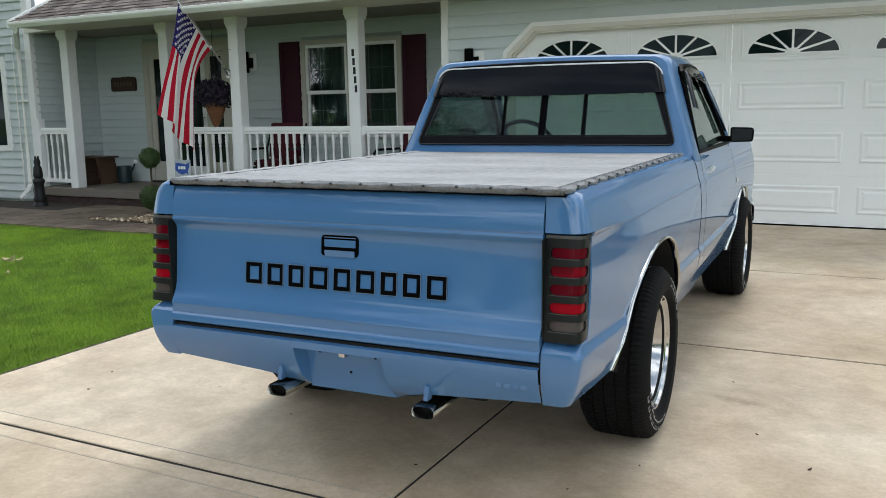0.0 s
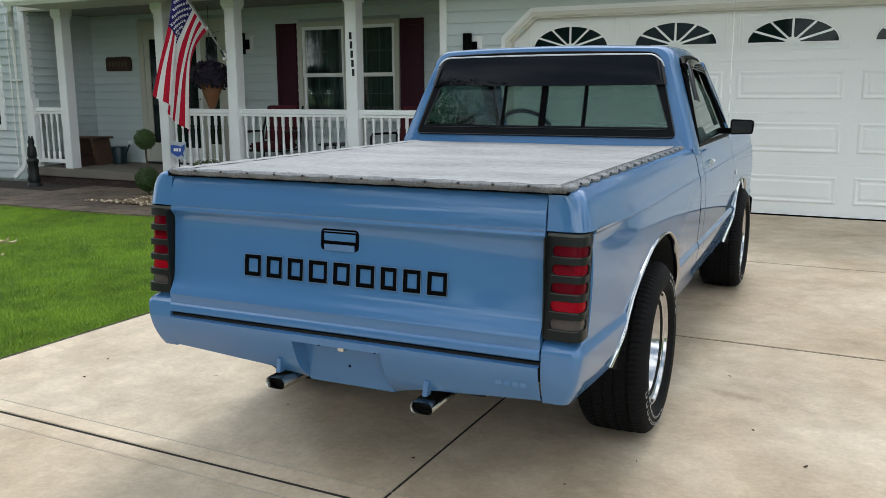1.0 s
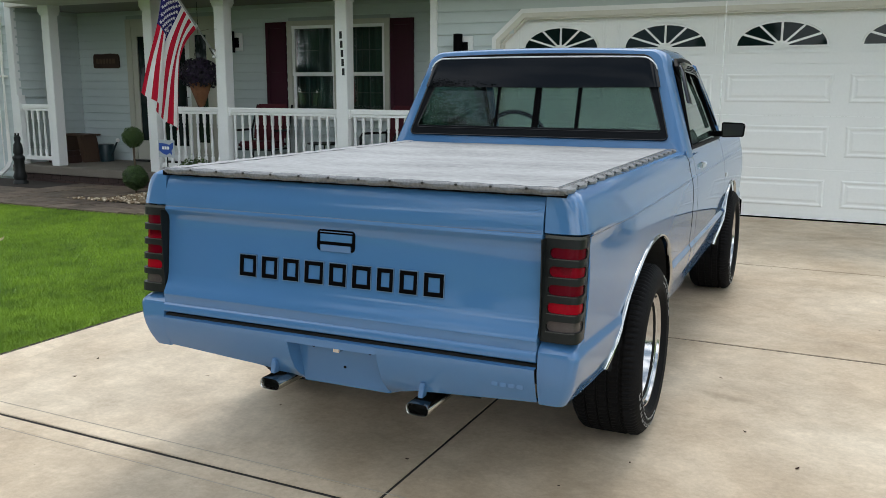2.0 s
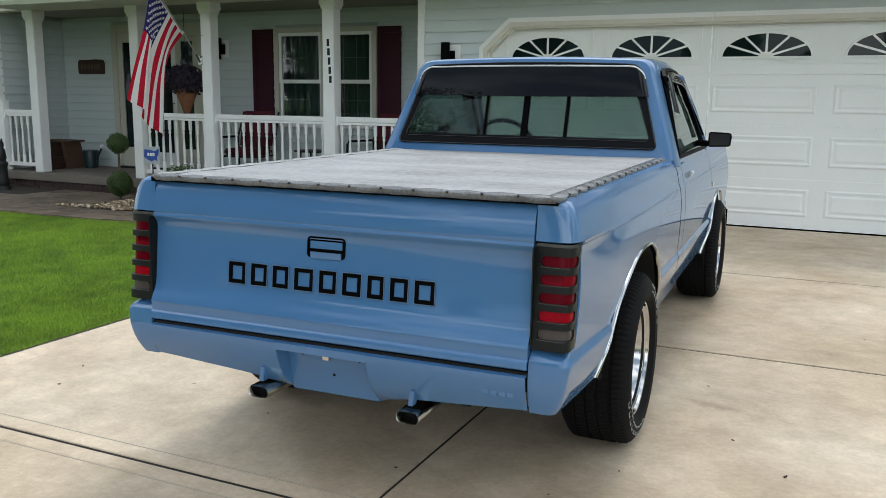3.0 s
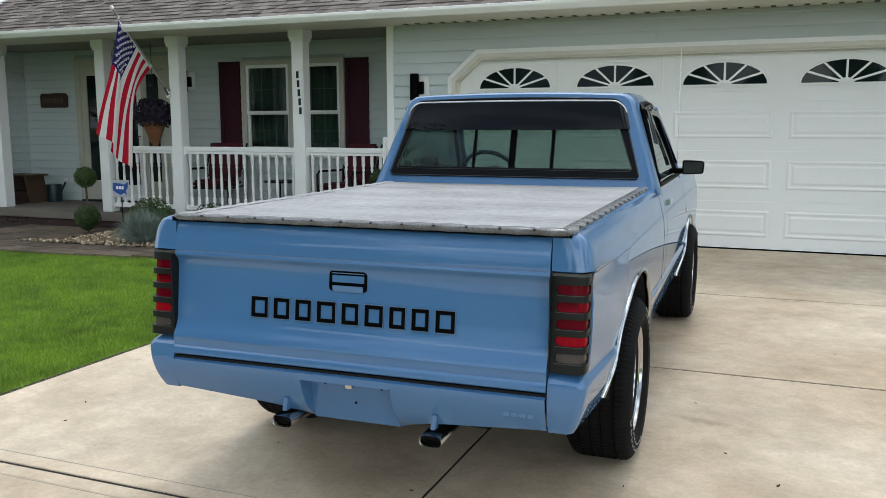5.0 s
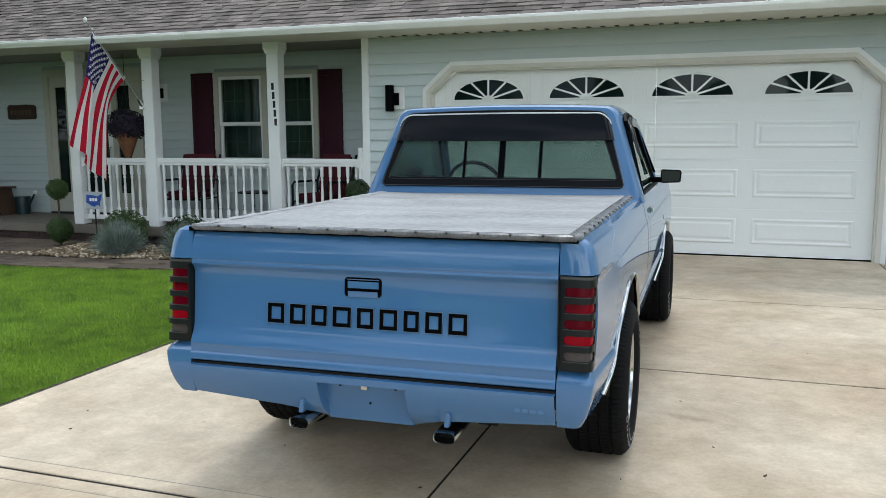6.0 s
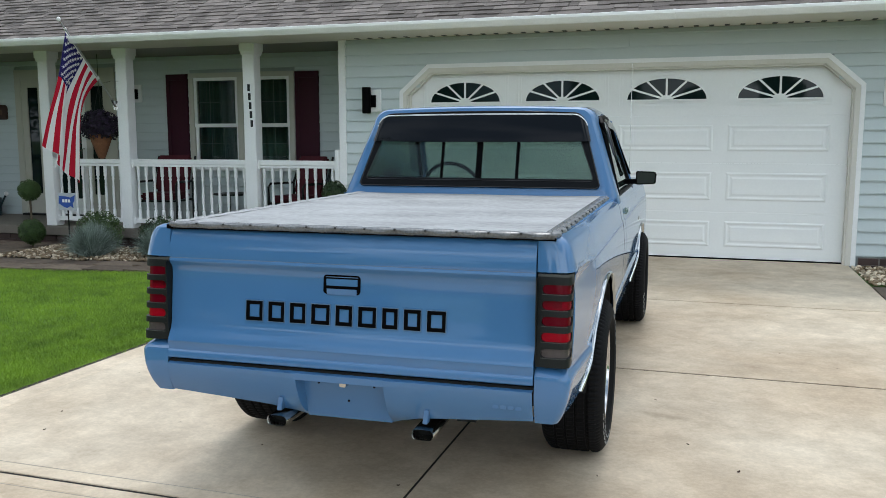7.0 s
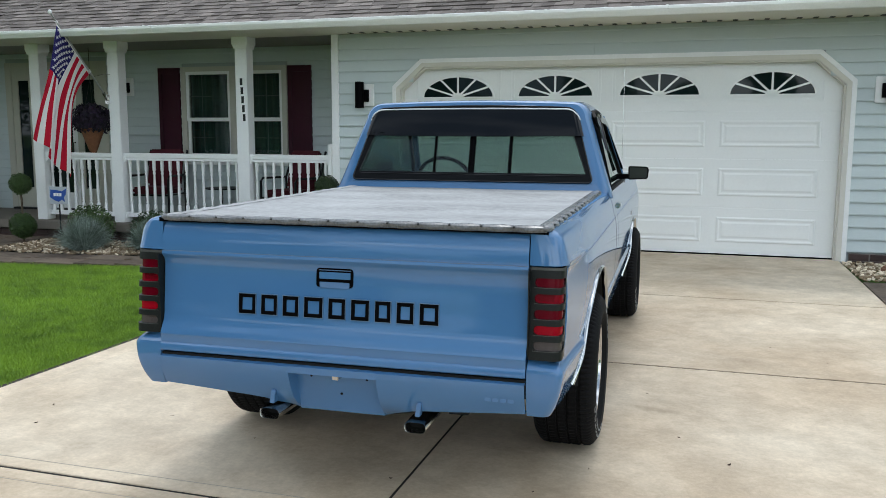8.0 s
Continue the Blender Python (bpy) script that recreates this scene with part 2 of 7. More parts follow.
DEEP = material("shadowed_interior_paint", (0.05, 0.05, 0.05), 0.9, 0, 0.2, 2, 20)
GREEN_POT = material("dark_green_plastic", (0.008, 0.026, 0.032), 0.4, 0, 0.2, 6, 60)


# ---------------------------------------------------------------- mesh helpers
class Mesh:
    """Collects vertices and faces of one part."""

    def __init__(self):
        self.v, self.f, self.mi = [], [], []

    def add(self, verts, faces, mi=0):
        o = len(self.v)
        self.v.extend(tuple(p) for p in verts)
        self.f.extend(tuple(i + o for i in q) for q in faces)
        self.mi.extend([mi] * len(faces))
        return self

    def box(self, x0, x1, y0, y1, z0, z1, mi=0):
        v = [(x, y, z) for z in (z0, z1) for y in (y0, y1) for x in (x0, x1)]
        return self.add(v, [(0, 2, 3, 1), (4, 5, 7, 6), (0, 1, 5, 4), (2, 6, 7, 3), (0, 4, 6, 2), (1, 3, 7, 5)], mi)

    def prism(self, poly, axis, a, b, mi=0):
        """A polygon drawn in the plane across an axis, pushed from a to b along it."""
        n = len(poly)

        def place(p, t):
            return {"x": (t, p[0], p[1]), "y": (p[0], t, p[1]), "z": (p[0], p[1], t)}[axis]
        v = [place(p, a) for p in poly] + [place(p, b) for p in poly]
        f = [tuple(range(n))[::-1], tuple(range(n, 2 * n))] + [(i, (i + 1) % n, n + (i + 1) % n, n + i) for i in range(n)]
        return self.add(v, f, mi)

    def grid(self, rows, close=False, mi=0):
        """Quads over rows of points of equal length."""
        n = len(rows[0])
        v = [p for r in rows for p in r]
        f = []
        for i in range(len(rows) - 1):
            for j in range(n if close else n - 1):
                f.append((i * n + j, i * n + (j + 1) % n, (i + 1) * n + (j + 1) % n, (i + 1) * n + j))
        return self.add(v, f, mi)

    def lathe(self, prof, seg=24, axis="z", at=(0, 0, 0), mi=0):
        """A profile of (radius, height) turned about an axis."""
        rows = []
        for k in range(seg):
            a = 2 * math.pi * k / seg
            row = []
            for r, h in prof:
                c, s = r * math.cos(a), r * math.sin(a)
                p = {"z": (c, s, h), "x": (h, c, s), "y": (c, h, s)}[axis]
                row.append(tuple(p[i] + at[i] for i in range(3)))
            rows.append(row)
        rows.append(rows[0])
        return self.grid(rows, mi=mi)

    def tube(self, pts, r, seg=8, mi=0):
        """A round bar along points; r may be one radius or one a point."""
        pts = [Vector(p) for p in pts]
        rows = []
        for i, p in enumerate(pts):
            d = (pts[min(i + 1, len(pts) - 1)] - pts[max(i - 1, 0)]).normalized()
            side = d.cross(Vector((0, 0, 1)) if abs(d.z) < 0.9 else Vector((1, 0, 0))).normalized()
            up = side.cross(d)
            rr = r[i] if isinstance(r, (list, tuple)) else r
            rows.append([tuple(p + rr * (math.cos(2 * math.pi * k / seg) * side + math.sin(2 * math.pi * k / seg) * up)) for k in range(seg)])
        self.grid(rows, close=True, mi=mi)
        o = len(self.v) - len(rows) * seg
        self.f.append(tuple(range(o, o + seg))[::-1])
        self.f.append(tuple(range(o + (len(rows) - 1) * seg, o + len(rows) * seg)))
        self.mi.extend([mi, mi])
        return self

    def ball(self, at, r, seg=10, rings=6, mi=0):
        rx, ry, rz = r if isinstance(r, (list, tuple)) else (r, r, r)
        rows = []
        for i in range(rings + 1):
            t = math.pi * i / rings
            rows.append([(at[0] + rx * math.sin(t) * math.cos(2 * math.pi * k / seg), at[1] + ry * math.sin(t) * math.sin(2 * math.pi * k / seg),
                          at[2] - rz * math.cos(t)) for k in range(seg)])
        return self.grid(rows, close=True, mi=mi)


def data_of(name, m, mats, bevel=0.0, smooth=False, weld=True, segs=2):
    me = bpy.data.meshes.new(name)
    if isinstance(m, Mesh):
        me.from_pydata(m.v, [], m.f)
        if any(m.mi):
            me.polygons.foreach_set("material_index", m.mi)
        bm = bmesh.new()
        bm.from_mesh(me)
    else:
        bm = m
    if weld:
        bmesh.ops.remove_doubles(bm, verts=bm.verts, dist=1e-5)
        bmesh.ops.recalc_face_normals(bm, faces=bm.faces)
    if bevel:
        edges = [e for e in bm.edges if len(e.link_faces) == 2 and e.calc_face_angle(0) > 0.5]
        bmesh.ops.bevel(bm, geom=edges, offset=bevel, segments=segs, affect="EDGES", clamp_overlap=True)
    if smooth:
        for q in bm.faces:
            q.smooth = True
        for e in bm.edges:
            e.smooth = len(e.link_faces) != 2 or e.calc_face_angle(0) < radians(smooth if smooth is not True else 35)
    bm.to_mesh(me)
    bm.free()
    for mt in (mats if isinstance(mats, (list, tuple)) else [mats]):
        me.materials.append(mt)
    return me


def part(name, m, mats, parent=None, label="", bevel=0.0, smooth=False, weld=True, segs=2):
    """Links a mesh as one object under a thing or a part."""
    ob = new(name, data_of(name, m, mats, bevel, smooth, weld, segs))
    if parent is not None:
        ob.parent = parent
    return tagged(ob, label)


def thing(name, at, label, category, group="", kind="", rz=0.0):
    ob = new(name)
    ob.empty_display_size = 0.2
    ob.matrix_world = pose(*at, 0, 0, rz)
    return tagged(ob, label, category, group, kind)


def mirrored(m):
    k = Mesh()
    k.v = [(-x, y, z) for x, y, z in m.v]
    k.f = [tuple(reversed(q)) for q in m.f]
    k.mi = list(m.mi)
    return k


def lerp(a, b, t):
    return a + (b - a) * t


def table(t, keys):
    """Straight-line value between (t, value) keys."""
    if t <= keys[0][0]:
        return keys[0][1]
    for (a, u), (b, w) in zip(keys, keys[1:]):
        if t <= b:
            return u + (w - u) * (t - a) / (b - a)
    return keys[-1][1]


def smoothstep(t):
    t = min(1.0, max(0.0, t))
    return t * t * (3 - 2 * t)


# ---------------------------------------------------------------- plan of the place
DRIVE_L, DRIVE_R = -2.34, 2.66
GARAGE_Y, FRONT_Y, PORCH_Y = 7.31, 8.60, 7.10
PORCH_Z, SOFFIT_Z, GUTTER_Y = 0.12, 2.58, 6.40
CORNER_X, WING_X = -3.285, -10.78
LAWN_FAR, WALK_FAR = 5.05, 5.72


def ground_z(x, y):
    return -0.10 * smoothstep((DRIVE_L - 0.25 - x) / 4.5) - 0.05 - 0.02 * smoothstep((x - 3.0) / 3)


# ---------------------------------------------------------------- ground
def build_ground():
    xs = [-400, -150, -60, -30, -20, -15] + [-13 + 0.5 * k for k in range(38)] + [8, 12, 20, 60, 150, 400]
    ys = [-400, -150, -60, -30, -15, -8] + [-6 + 0.5 * k for k in range(34)] + [14, 20, 40, 100, 200, 400]
    rows = [[(x, y, ground_z(x, y)) for x in xs] for y in ys]
    ob = part("ground", Mesh().grid(rows), TURF, smooth=True)
    tagged(ob, "mown green lawn turf round the house", "ground", kind="structure")

    drive = thing("driveway", (0, 0, 0), "light tan broom-finished concrete driveway with cut joints", "driveway", kind="structure")
    xs = [DRIVE_L, 0.135, DRIVE_R]
    ys = [-9.5, -7.1, -4.75, -2.38, -0.006, 2.37, 4.67, 7.42]
    g, gx = 0.009, 0.006
    for i in range(2):
        for j in range(len(ys) - 1):
            x0, x1, y0, y1 = xs[i] + (gx if i else 0), xs[i + 1] - (0 if i else gx), ys[j] + g, ys[j + 1] - g
            m = Mesh().box(x0, x1, y0, y1, -0.12, 0.0)
            part("slab", m, CONCRETE, drive, bevel=0.0015)
    part("joint_filler", Mesh().box(DRIVE_L + 0.02, DRIVE_R - 0.02, -9.5, 7.4, -0.11, -0.0035), JOINT, drive)
    # troweled border strips along the joints
    mark = material("trowel_mark", (0.37, 0.33, 0.275), 0.7, 0, 0.2, 5, 60)
    for y in ys[1:5]:
        for s in (-1, 1):
            part("trowel_line", Mesh().box(DRIVE_L + 0.05, DRIVE_R - 0.05, y + s * 0.095 - 0.0015, y + s * 0.095 + 0.0015, 0.0, 0.0012), mark, drive)
    # smoother troweled bands along the edges and joints
    for a, b in ((DRIVE_L + 0.004, DRIVE_L + 0.16),):
        part("troweled_band", Mesh().box(a, b, -9.4, 7.2, 0.0002, 0.0007), CONCRETE_BAND, drive)
    for y in ys[1:5]:
        for s in (-1, 1):
            a, b = sorted((y + s * (g + 0.004), y + s * 0.085))
            part("troweled_band", Mesh().box(DRIVE_L + 0.165, 0.135 - g - 0.004, a, b, 0.0002, 0.0008), CONCRETE_BAND, drive)
            part("troweled_band", Mesh().box(0.135 + g + 0.004, DRIVE_R - 0.115, a, b, 0.0002, 0.0008), CONCRETE_BAND, drive)
    # street side closing
    road = part("road", Mesh().box(-60, 60, -17.5, -9.5, -0.2, -0.03), material("grey_asphalt_road", (0.055, 0.055, 0.055), 0.85, 0, 0.2, 3, 120, 0.4, 200))
    tagged(road, "grey asphalt street beyond the driveway", "road", kind="structure")


build_ground()


# ---------------------------------------------------------------- house
EXPO = 0.134


def siding_wall(parent, axis, at, a0, a1, z0, z1, holes=(), face=-1):
    """Lapped boards along x (axis 'x', facing -y) or along y (axis 'y', facing face in x). holes: (a0, a1, z0, z1)."""
    k = 0
    z = z0
    while z < z1 - 0.01:
        zt = min(z + EXPO, z1)
        spans = [(a0, a1)]
        for h0, h1, hz0, hz1 in holes:
            if hz0 < zt - 0.02 and hz1 > z + 0.02:
                spans = [s for p, q in spans for s in ((p, min(q, h0)), (max(p, h1), q)) if s[1] - s[0] > 0.02]
        for p, q in spans:
            # long runs get a butt seam
            cuts = [p, q]
            if q - p > 3.6:
                random.seed(k * 31 + int(p * 7))
                cuts = [p, lerp(p, q, random.uniform(0.3, 0.7)), q]
            for c0, c1 in zip(cuts, cuts[1:]):
                prof = [(0.0, z - 0.002), (-0.008, z - 0.002), (-0.008, z - 0.010), (-0.028, z - 0.010), (-0.029, z + 0.004), (-0.004, zt - 0.004), (0.0, zt - 0.004)]
                if axis == "x":
                    m = Mesh().prism([(at + d, zz) for d, zz in prof], "x", c0 + 0.001, c1 - 0.001)
                else:
                    m = Mesh().prism([(at - face * d, zz) for d, zz in prof], "y", c0 + 0.001, c1 - 0.001)
                part("siding_board", m, SIDING, parent)
        z += EXPO
        k += 1


STOP = material("cream_stop_moulding", (0.64, 0.625, 0.56), 0.5, 0, 0.05, 3, 50)


def outset(line, w):
    """The line moved outwards by w, with true mitres at its corners."""
    pts = [Vector(p) for p in line]
    nrm = []
    for a, b in zip(pts, pts[1:]):
        d = (b - a).normalized()
        nrm.append(Vector((-d.y, d.x)))
    res = []
    for k, p in enumerate(pts):
        n0, n1 = nrm[max(k - 1, 0)], nrm[min(k, len(nrm) - 1)]
        m = (n0 + n1).normalized()
        res.append(tuple(p + m * (w / m.dot(n0))))
    return res


def build_garage_wall():
    wall = thing("wall_garage", (0, 0, 0), "pale grey vinyl lap siding wall round the garage door", "wall", kind="structure")
    x0, x1 = CORNER_X, 6.5
    d0, d1, dz, clip, clz = -2.39, 2.62, 2.155, 0.30, 0.265
    core = material("wall_sheathing", (0.36, 0.40, 0.41), 0.7, 0, 0.05, 2, 30)
    m = Mesh()
    m.prism([(x0, -0.1), (d0, -0.1), (d0, dz - clz), (d0 + clip, dz), (d1 - clip, dz), (d1, dz - clz), (d1, -0.1), (x1, -0.1), (x1, SOFFIT_Z + 0.25), (x0, SOFFIT_Z + 0.25)],
            "y", GARAGE_Y + 0.002, GARAGE_Y + 0.16)
    part("wall_core", m, core, wall)
    holes = [(d0 - 0.02, d1 + 0.02, -1, dz - clz + 0.02), (d0 + 0.02, d1 - 0.02, 0, dz - 0.16), (d0 + 0.16, d1 - 0.16, 0, dz - 0.02), (d0 + 0.22, d1 - 0.22, 0, dz + 0.06)]
    siding_wall(wall, "x", GARAGE_Y, x0 + 0.06, x1, 0.116, SOFFIT_Z, holes)
    # brick footing at both sides
    foot = thing("brick_footing", (0, 0, 0), "dark red brick footing course under the siding", "footing", kind="structure")
    for xa, xb in ((CORNER_X, d0 - 0.13), (d1 + 0.13, 6.5)):
        x = xa
        k = 0
        while x < xb - 0.05:
            w = min(0.20, xb - x)
            for r in range(2):
                part("brick", Mesh().box(x + 0.004, x + w - 0.004, GARAGE_Y - 0.03, GARAGE_Y + 0.05, -0.06 + r * 0.075, 0.008 + r * 0.075), BRICK, foot)
            x += 0.208
            k += 1
    part("mortar", Mesh().box(CORNER_X, d0 - 0.13, GARAGE_Y - 0.022, GARAGE_Y + 0.05, -0.15, 0.09).box(d1 + 0.13, 6.5, GARAGE_Y - 0.022, GARAGE_Y + 0.05, -0.15, 0.09),
         material("grey_mortar", (0.2, 0.18, 0.16), 0.9, 0, 0.2, 10, 90), foot)

    # white casing with clipped corners
    trim = thing("trim_garage", (0, 0, 0), "white garage casing with clipped upper corners", "trim", kind="structure")
    inn = [(d0, 0.0), (d0, dz - clz), (d0 + clip, dz), (d1 - clip, dz), (d1, dz - clz), (d1, 0.0)]
    out, mid = outset(inn, 0.10), outset(inn, 0.052)
    for k in range(5):
        m = Mesh().prism([out[k], out[k + 1], mid[k + 1], mid[k]], "y", GARAGE_Y - 0.045, GARAGE_Y + 0.001)
        part("casing_board", m, WHITE, trim, bevel=0.002)
        m = Mesh().prism([mid[k], mid[k + 1], inn[k + 1], inn[k]], "y", GARAGE_Y - 0.040, GARAGE_Y + 0.001)
        m.v = [(x, y + (0.006 if (x, z) in (inn[k], inn[k + 1]) and y < GARAGE_Y else 0), z) for x, y, z in m.v]
        part("stop_moulding", m, STOP, trim)
        n = Vector((inn[k + 1][0] - inn[k][0], inn[k + 1][1] - inn[k][1])).normalized()
        nn = Vector((n.y, -n.x)) * 0.02
        q = [inn[k], inn[k + 1], (inn[k + 1][0] + nn.x, inn[k + 1][1] + nn.y), (inn[k][0] + nn.x, inn[k][1] + nn.y)]
        part("jamb_board", Mesh().prism(q, "y", GARAGE_Y - 0.004, GARAGE_Y + 0.12), STOP, trim)
    m = Mesh()
    for cx, sgn in ((d0, 1), (d1, -1)):
        m.prism([(cx, dz - clz), (cx + sgn * clip, dz), (cx, dz)], "y", GARAGE_Y + 0.1, GARAGE_Y + 0.15)
    part("corner_fill", m, WHITE, trim)

    # sectional door
    door = thing("garage_door", (0, 0, 0), "off-white sectional garage door with raised panels and fan windows", "garage door")
    dy = 7.40
    seams = [0.0, 0.535, 1.085, 1.615, 2.20]
    cx = [-1.685, -0.497, 0.69, 1.893]
    for s in range(4):
        z0, z1 = seams[s] + 0.0006, seams[s + 1] - 0.0006
        sec = part("door_section", Mesh().box(d0 - 0.02, d1 + 0.02, dy, dy + 0.045, z0 + (0.01 if s == 0 else 0), z1), CREAM, door, bevel=0.0025)
        for c in cx:
            a0, a1 = c - 0.525, c + 0.52
            if s < 3:
                p0, p1 = z0 + 0.135 if s else z0 + 0.145, z1 - 0.10
                m = Mesh()
                r = [[(a0 + q, dy - e, p0 + q), (a1 - q, dy - e, p0 + q), (a1 - q, dy - e, p1 - q), (a0 + q, dy - e, p1 - q)]
                     for q, e in ((0.0, 0.0004), (0.014, 0.0105), (0.024, 0.0105), (0.040, 0.0040), (0.052, 0.0040), (0.072, 0.0110))]
                m.grid(r, close=True)
                m.f.append(tuple(range(len(m.v) - 4, len(m.v))))
                m.mi.append(0)
                part("raised_panel", m, CREAM, sec)
            else:
                build_fan(sec, c, dy, 1.80)
    part("bottom_seal", Mesh().box(d0, d1, dy - 0.012, dy + 0.03, 0.0, 0.016), BLACK, door)


def build_fan(sec, c, dy, z0):
    """An arched fan window with five rays, in a moulded square frame."""
    R, H = 0.435, 0.235
    fan = part("fan_window", fan_frame(c, dy, z0, R, H), CREAM, sec, "arched fan window with five rays")
    tagged(fan)
    # glass and rays are pieces beside the frame
    poly = [(c + R * math.cos(math.pi * k / 24), z0 + H * math.sin(math.pi * k / 24)) for k in range(25)]
    part("window_pane", Mesh().prism(poly, "y", dy - 0.004, dy + 0.002), WIN_GLASS, sec)
    for k in range(1, 6):
        a = math.pi * k / 6
        dx, dz = R * math.cos(a), H * math.sin(a)
        L = math.hypot(dx, dz)
        nx, nz = -dz / L * 0.011, dx / L * 0.011
        q = [(c + dx * 0.1 + nx, z0 + dz * 0.1 + nz), (c + dx * 0.1 - nx, z0 + dz * 0.1 - nz), (c + dx - nx, z0 + dz - nz), (c + dx + nx, z0 + dz + nz)]
        part("window_ray", Mesh().prism(q, "y", dy - 0.012, dy - 0.003), CREAM, sec)
    hub = [(c + 0.075 * math.cos(math.pi * k / 10), z0 + 0.05 * math.sin(math.pi * k / 10)) for k in range(11)]
    part("window_hub", Mesh().prism(hub, "y", dy - 0.014, dy - 0.003), CREAM, sec)


def fan_frame(c, dy, z0, R, H):
    m = Mesh()
    # moulded rectangle
    for o, t, d in ((0.0, 0.014, 0.012), (0.035, 0.012, 0.008)):
        xa, xb, za, zb = c - 0.535 + o, c + 0.535 - o, z0 - 0.075 + o, z0 + 0.315 - o
        m.box(xa, xb, dy - d, dy - 0.0005, za, za + t)
        m.box(xa, xb, dy - d, dy - 0.0005, zb - t, zb)
        m.box(xa, xa + t, dy - d, dy - 0.0005, za + t, zb - t)
        m.box(xb - t, xb, dy - d, dy - 0.0005, za + t, zb - t)
    # arch band and sill
    a = [math.pi * k / 24 for k in range(25)]
    rows = [[(c + (R + e) * math.cos(q), y, z0 + (H + e) * math.sin(q)) for q in a] for e, y in ((0, dy - 0.002), (0, dy - 0.014), (0.018, dy - 0.014), (0.022, dy - 0.001))]
    m.grid(rows)
    m.box(c - R - 0.02, c + R + 0.02, dy - 0.014, dy - 0.001, z0 - 0.018, z0 + 0.002)
    return m


build_garage_wall()


def build_porch():
    # front wall behind the porch
    wall = thing("wall_front", (0, 0, 0), "pale grey lap siding wall at the back of the porch", "wall", kind="structure")
    win = (-6.365, -4.60, 0.93, 2.335)
    dr = (-9.65, -7.70, PORCH_Z - 0.1, 2.46)
    core = material("porch_wall_sheathing", (0.36, 0.40, 0.41), 0.7, 0, 0.05, 2, 30)
    m = Mesh()
    for a0, a1, z0, z1 in ((WING_X, dr[0], -0.1, 2.8), (dr[0], dr[1], dr[3], 2.8), (dr[1], win[0], -0.1, 2.8), (win[0], win[1], -0.1, win[2]), (win[0], win[1], win[3], 2.8), (win[1], CORNER_X + 0.1, -0.1, 2.8)):
        m.box(a0, a1, FRONT_Y + 0.002, FRONT_Y + 0.15, z0, z1)
    part("wall_core", m, core, wall)
    siding_wall(wall, "x", FRONT_Y, WING_X, CORNER_X, PORCH_Z, 2.60, [win, dr])
    side = thing("wall_porch_side", (0, 0, 0), "pale grey lap siding wall closing the porch end", "wall", kind="structure")
    part("wall_core", Mesh().box(CORNER_X + 0.004, CORNER_X + 0.15, GARAGE_Y + 0.162, FRONT_Y + 0.15, -0.1, 2.8), core, side)
    siding_wall(side, "y", CORNER_X, GARAGE_Y + 0.07, FRONT_Y - 0.02, PORCH_Z, 2.60, (), -1)
    wing = thing("wall_wing", (0, 0, 0), "pale grey lap siding wing of the house beside the porch", "wall", kind="structure")
    part("wall_core", Mesh().box(-15.5, WING_X - 0.004, GARAGE_Y + 0.002, GARAGE_Y + 0.15, -0.2, 4.6).box(WING_X - 0.15, WING_X - 0.004, GARAGE_Y + 0.15, FRONT_Y + 0.15, -0.2, 2.8), core, wing)
    lw = (-12.9, -11.42, 0.70, 2.25)
    siding_wall(wing, "x", GARAGE_Y, -15.4, WING_X - 0.12, -0.10, 4.5, [lw])
    siding_wall(wing, "y", WING_X, GARAGE_Y + 0.02, FRONT_Y - 0.02, PORCH_Z, 2.60, (), 1)

    cb = thing("trim_corner", (0, 0, 0), "white corner board and frieze of the house", "trim", kind="structure")
    part("corner_board", Mesh().box(CORNER_X - 0.025, CORNER_X + 0.07, GARAGE_Y - 0.035, GARAGE_Y + 0.06, -0.02, SOFFIT_Z), WHITE, cb, bevel=0.004)
    part("corner_board", Mesh().box(WING_X - 0.12, WING_X + 0.025, GARAGE_Y - 0.035, GARAGE_Y + 0.06, -0.15, 4.5), WHITE, cb, bevel=0.004)
    part("half_post", Mesh().box(CORNER_X - 0.07, CORNER_X - 0.026, GARAGE_Y - 0.08, GARAGE_Y + 0.04, PORCH_Z, 1.22), WHITE, cb, bevel=0.004)
    part("half_post", Mesh().box(WING_X + 0.026, WING_X + 0.12, GARAGE_Y - 0.08, GARAGE_Y + 0.04, PORCH_Z, 1.22), WHITE, cb, bevel=0.004)

    # floor slab with a brick face
    fl = thing("porch_floor", (0, 0, 0), "tan concrete porch floor on a low brick face", "porch floor", kind="structure")
    part("porch_slab", Mesh().box(WING_X, CORNER_X, PORCH_Y, FRONT_Y, -0.005, PORCH_Z), PORCH_FLOOR, fl, bevel=0.012)
    part("porch_core", Mesh().box(WING_X, CORNER_X, PORCH_Y + 0.09, FRONT_Y, -0.3, -0.005), JOINT, fl)
    x, k = WING_X, 0
    while x < CORNER_X - 0.2:
        for r in range(3):
            o = 0.1 if r % 2 else 0.0
            part("brick", Mesh().box(x + o + 0.004, x + o + 0.200, PORCH_Y + 0.045, PORCH_Y + 0.1, -0.235 + r * 0.075, -0.168 + r * 0.075), BRICK, fl)
        x += 0.206

    # darker than the soffit: the porch's shade is put into the board colour
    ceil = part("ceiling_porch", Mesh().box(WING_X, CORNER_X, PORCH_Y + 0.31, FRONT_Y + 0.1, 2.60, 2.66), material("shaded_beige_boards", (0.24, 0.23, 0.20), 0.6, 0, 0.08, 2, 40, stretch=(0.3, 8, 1)))
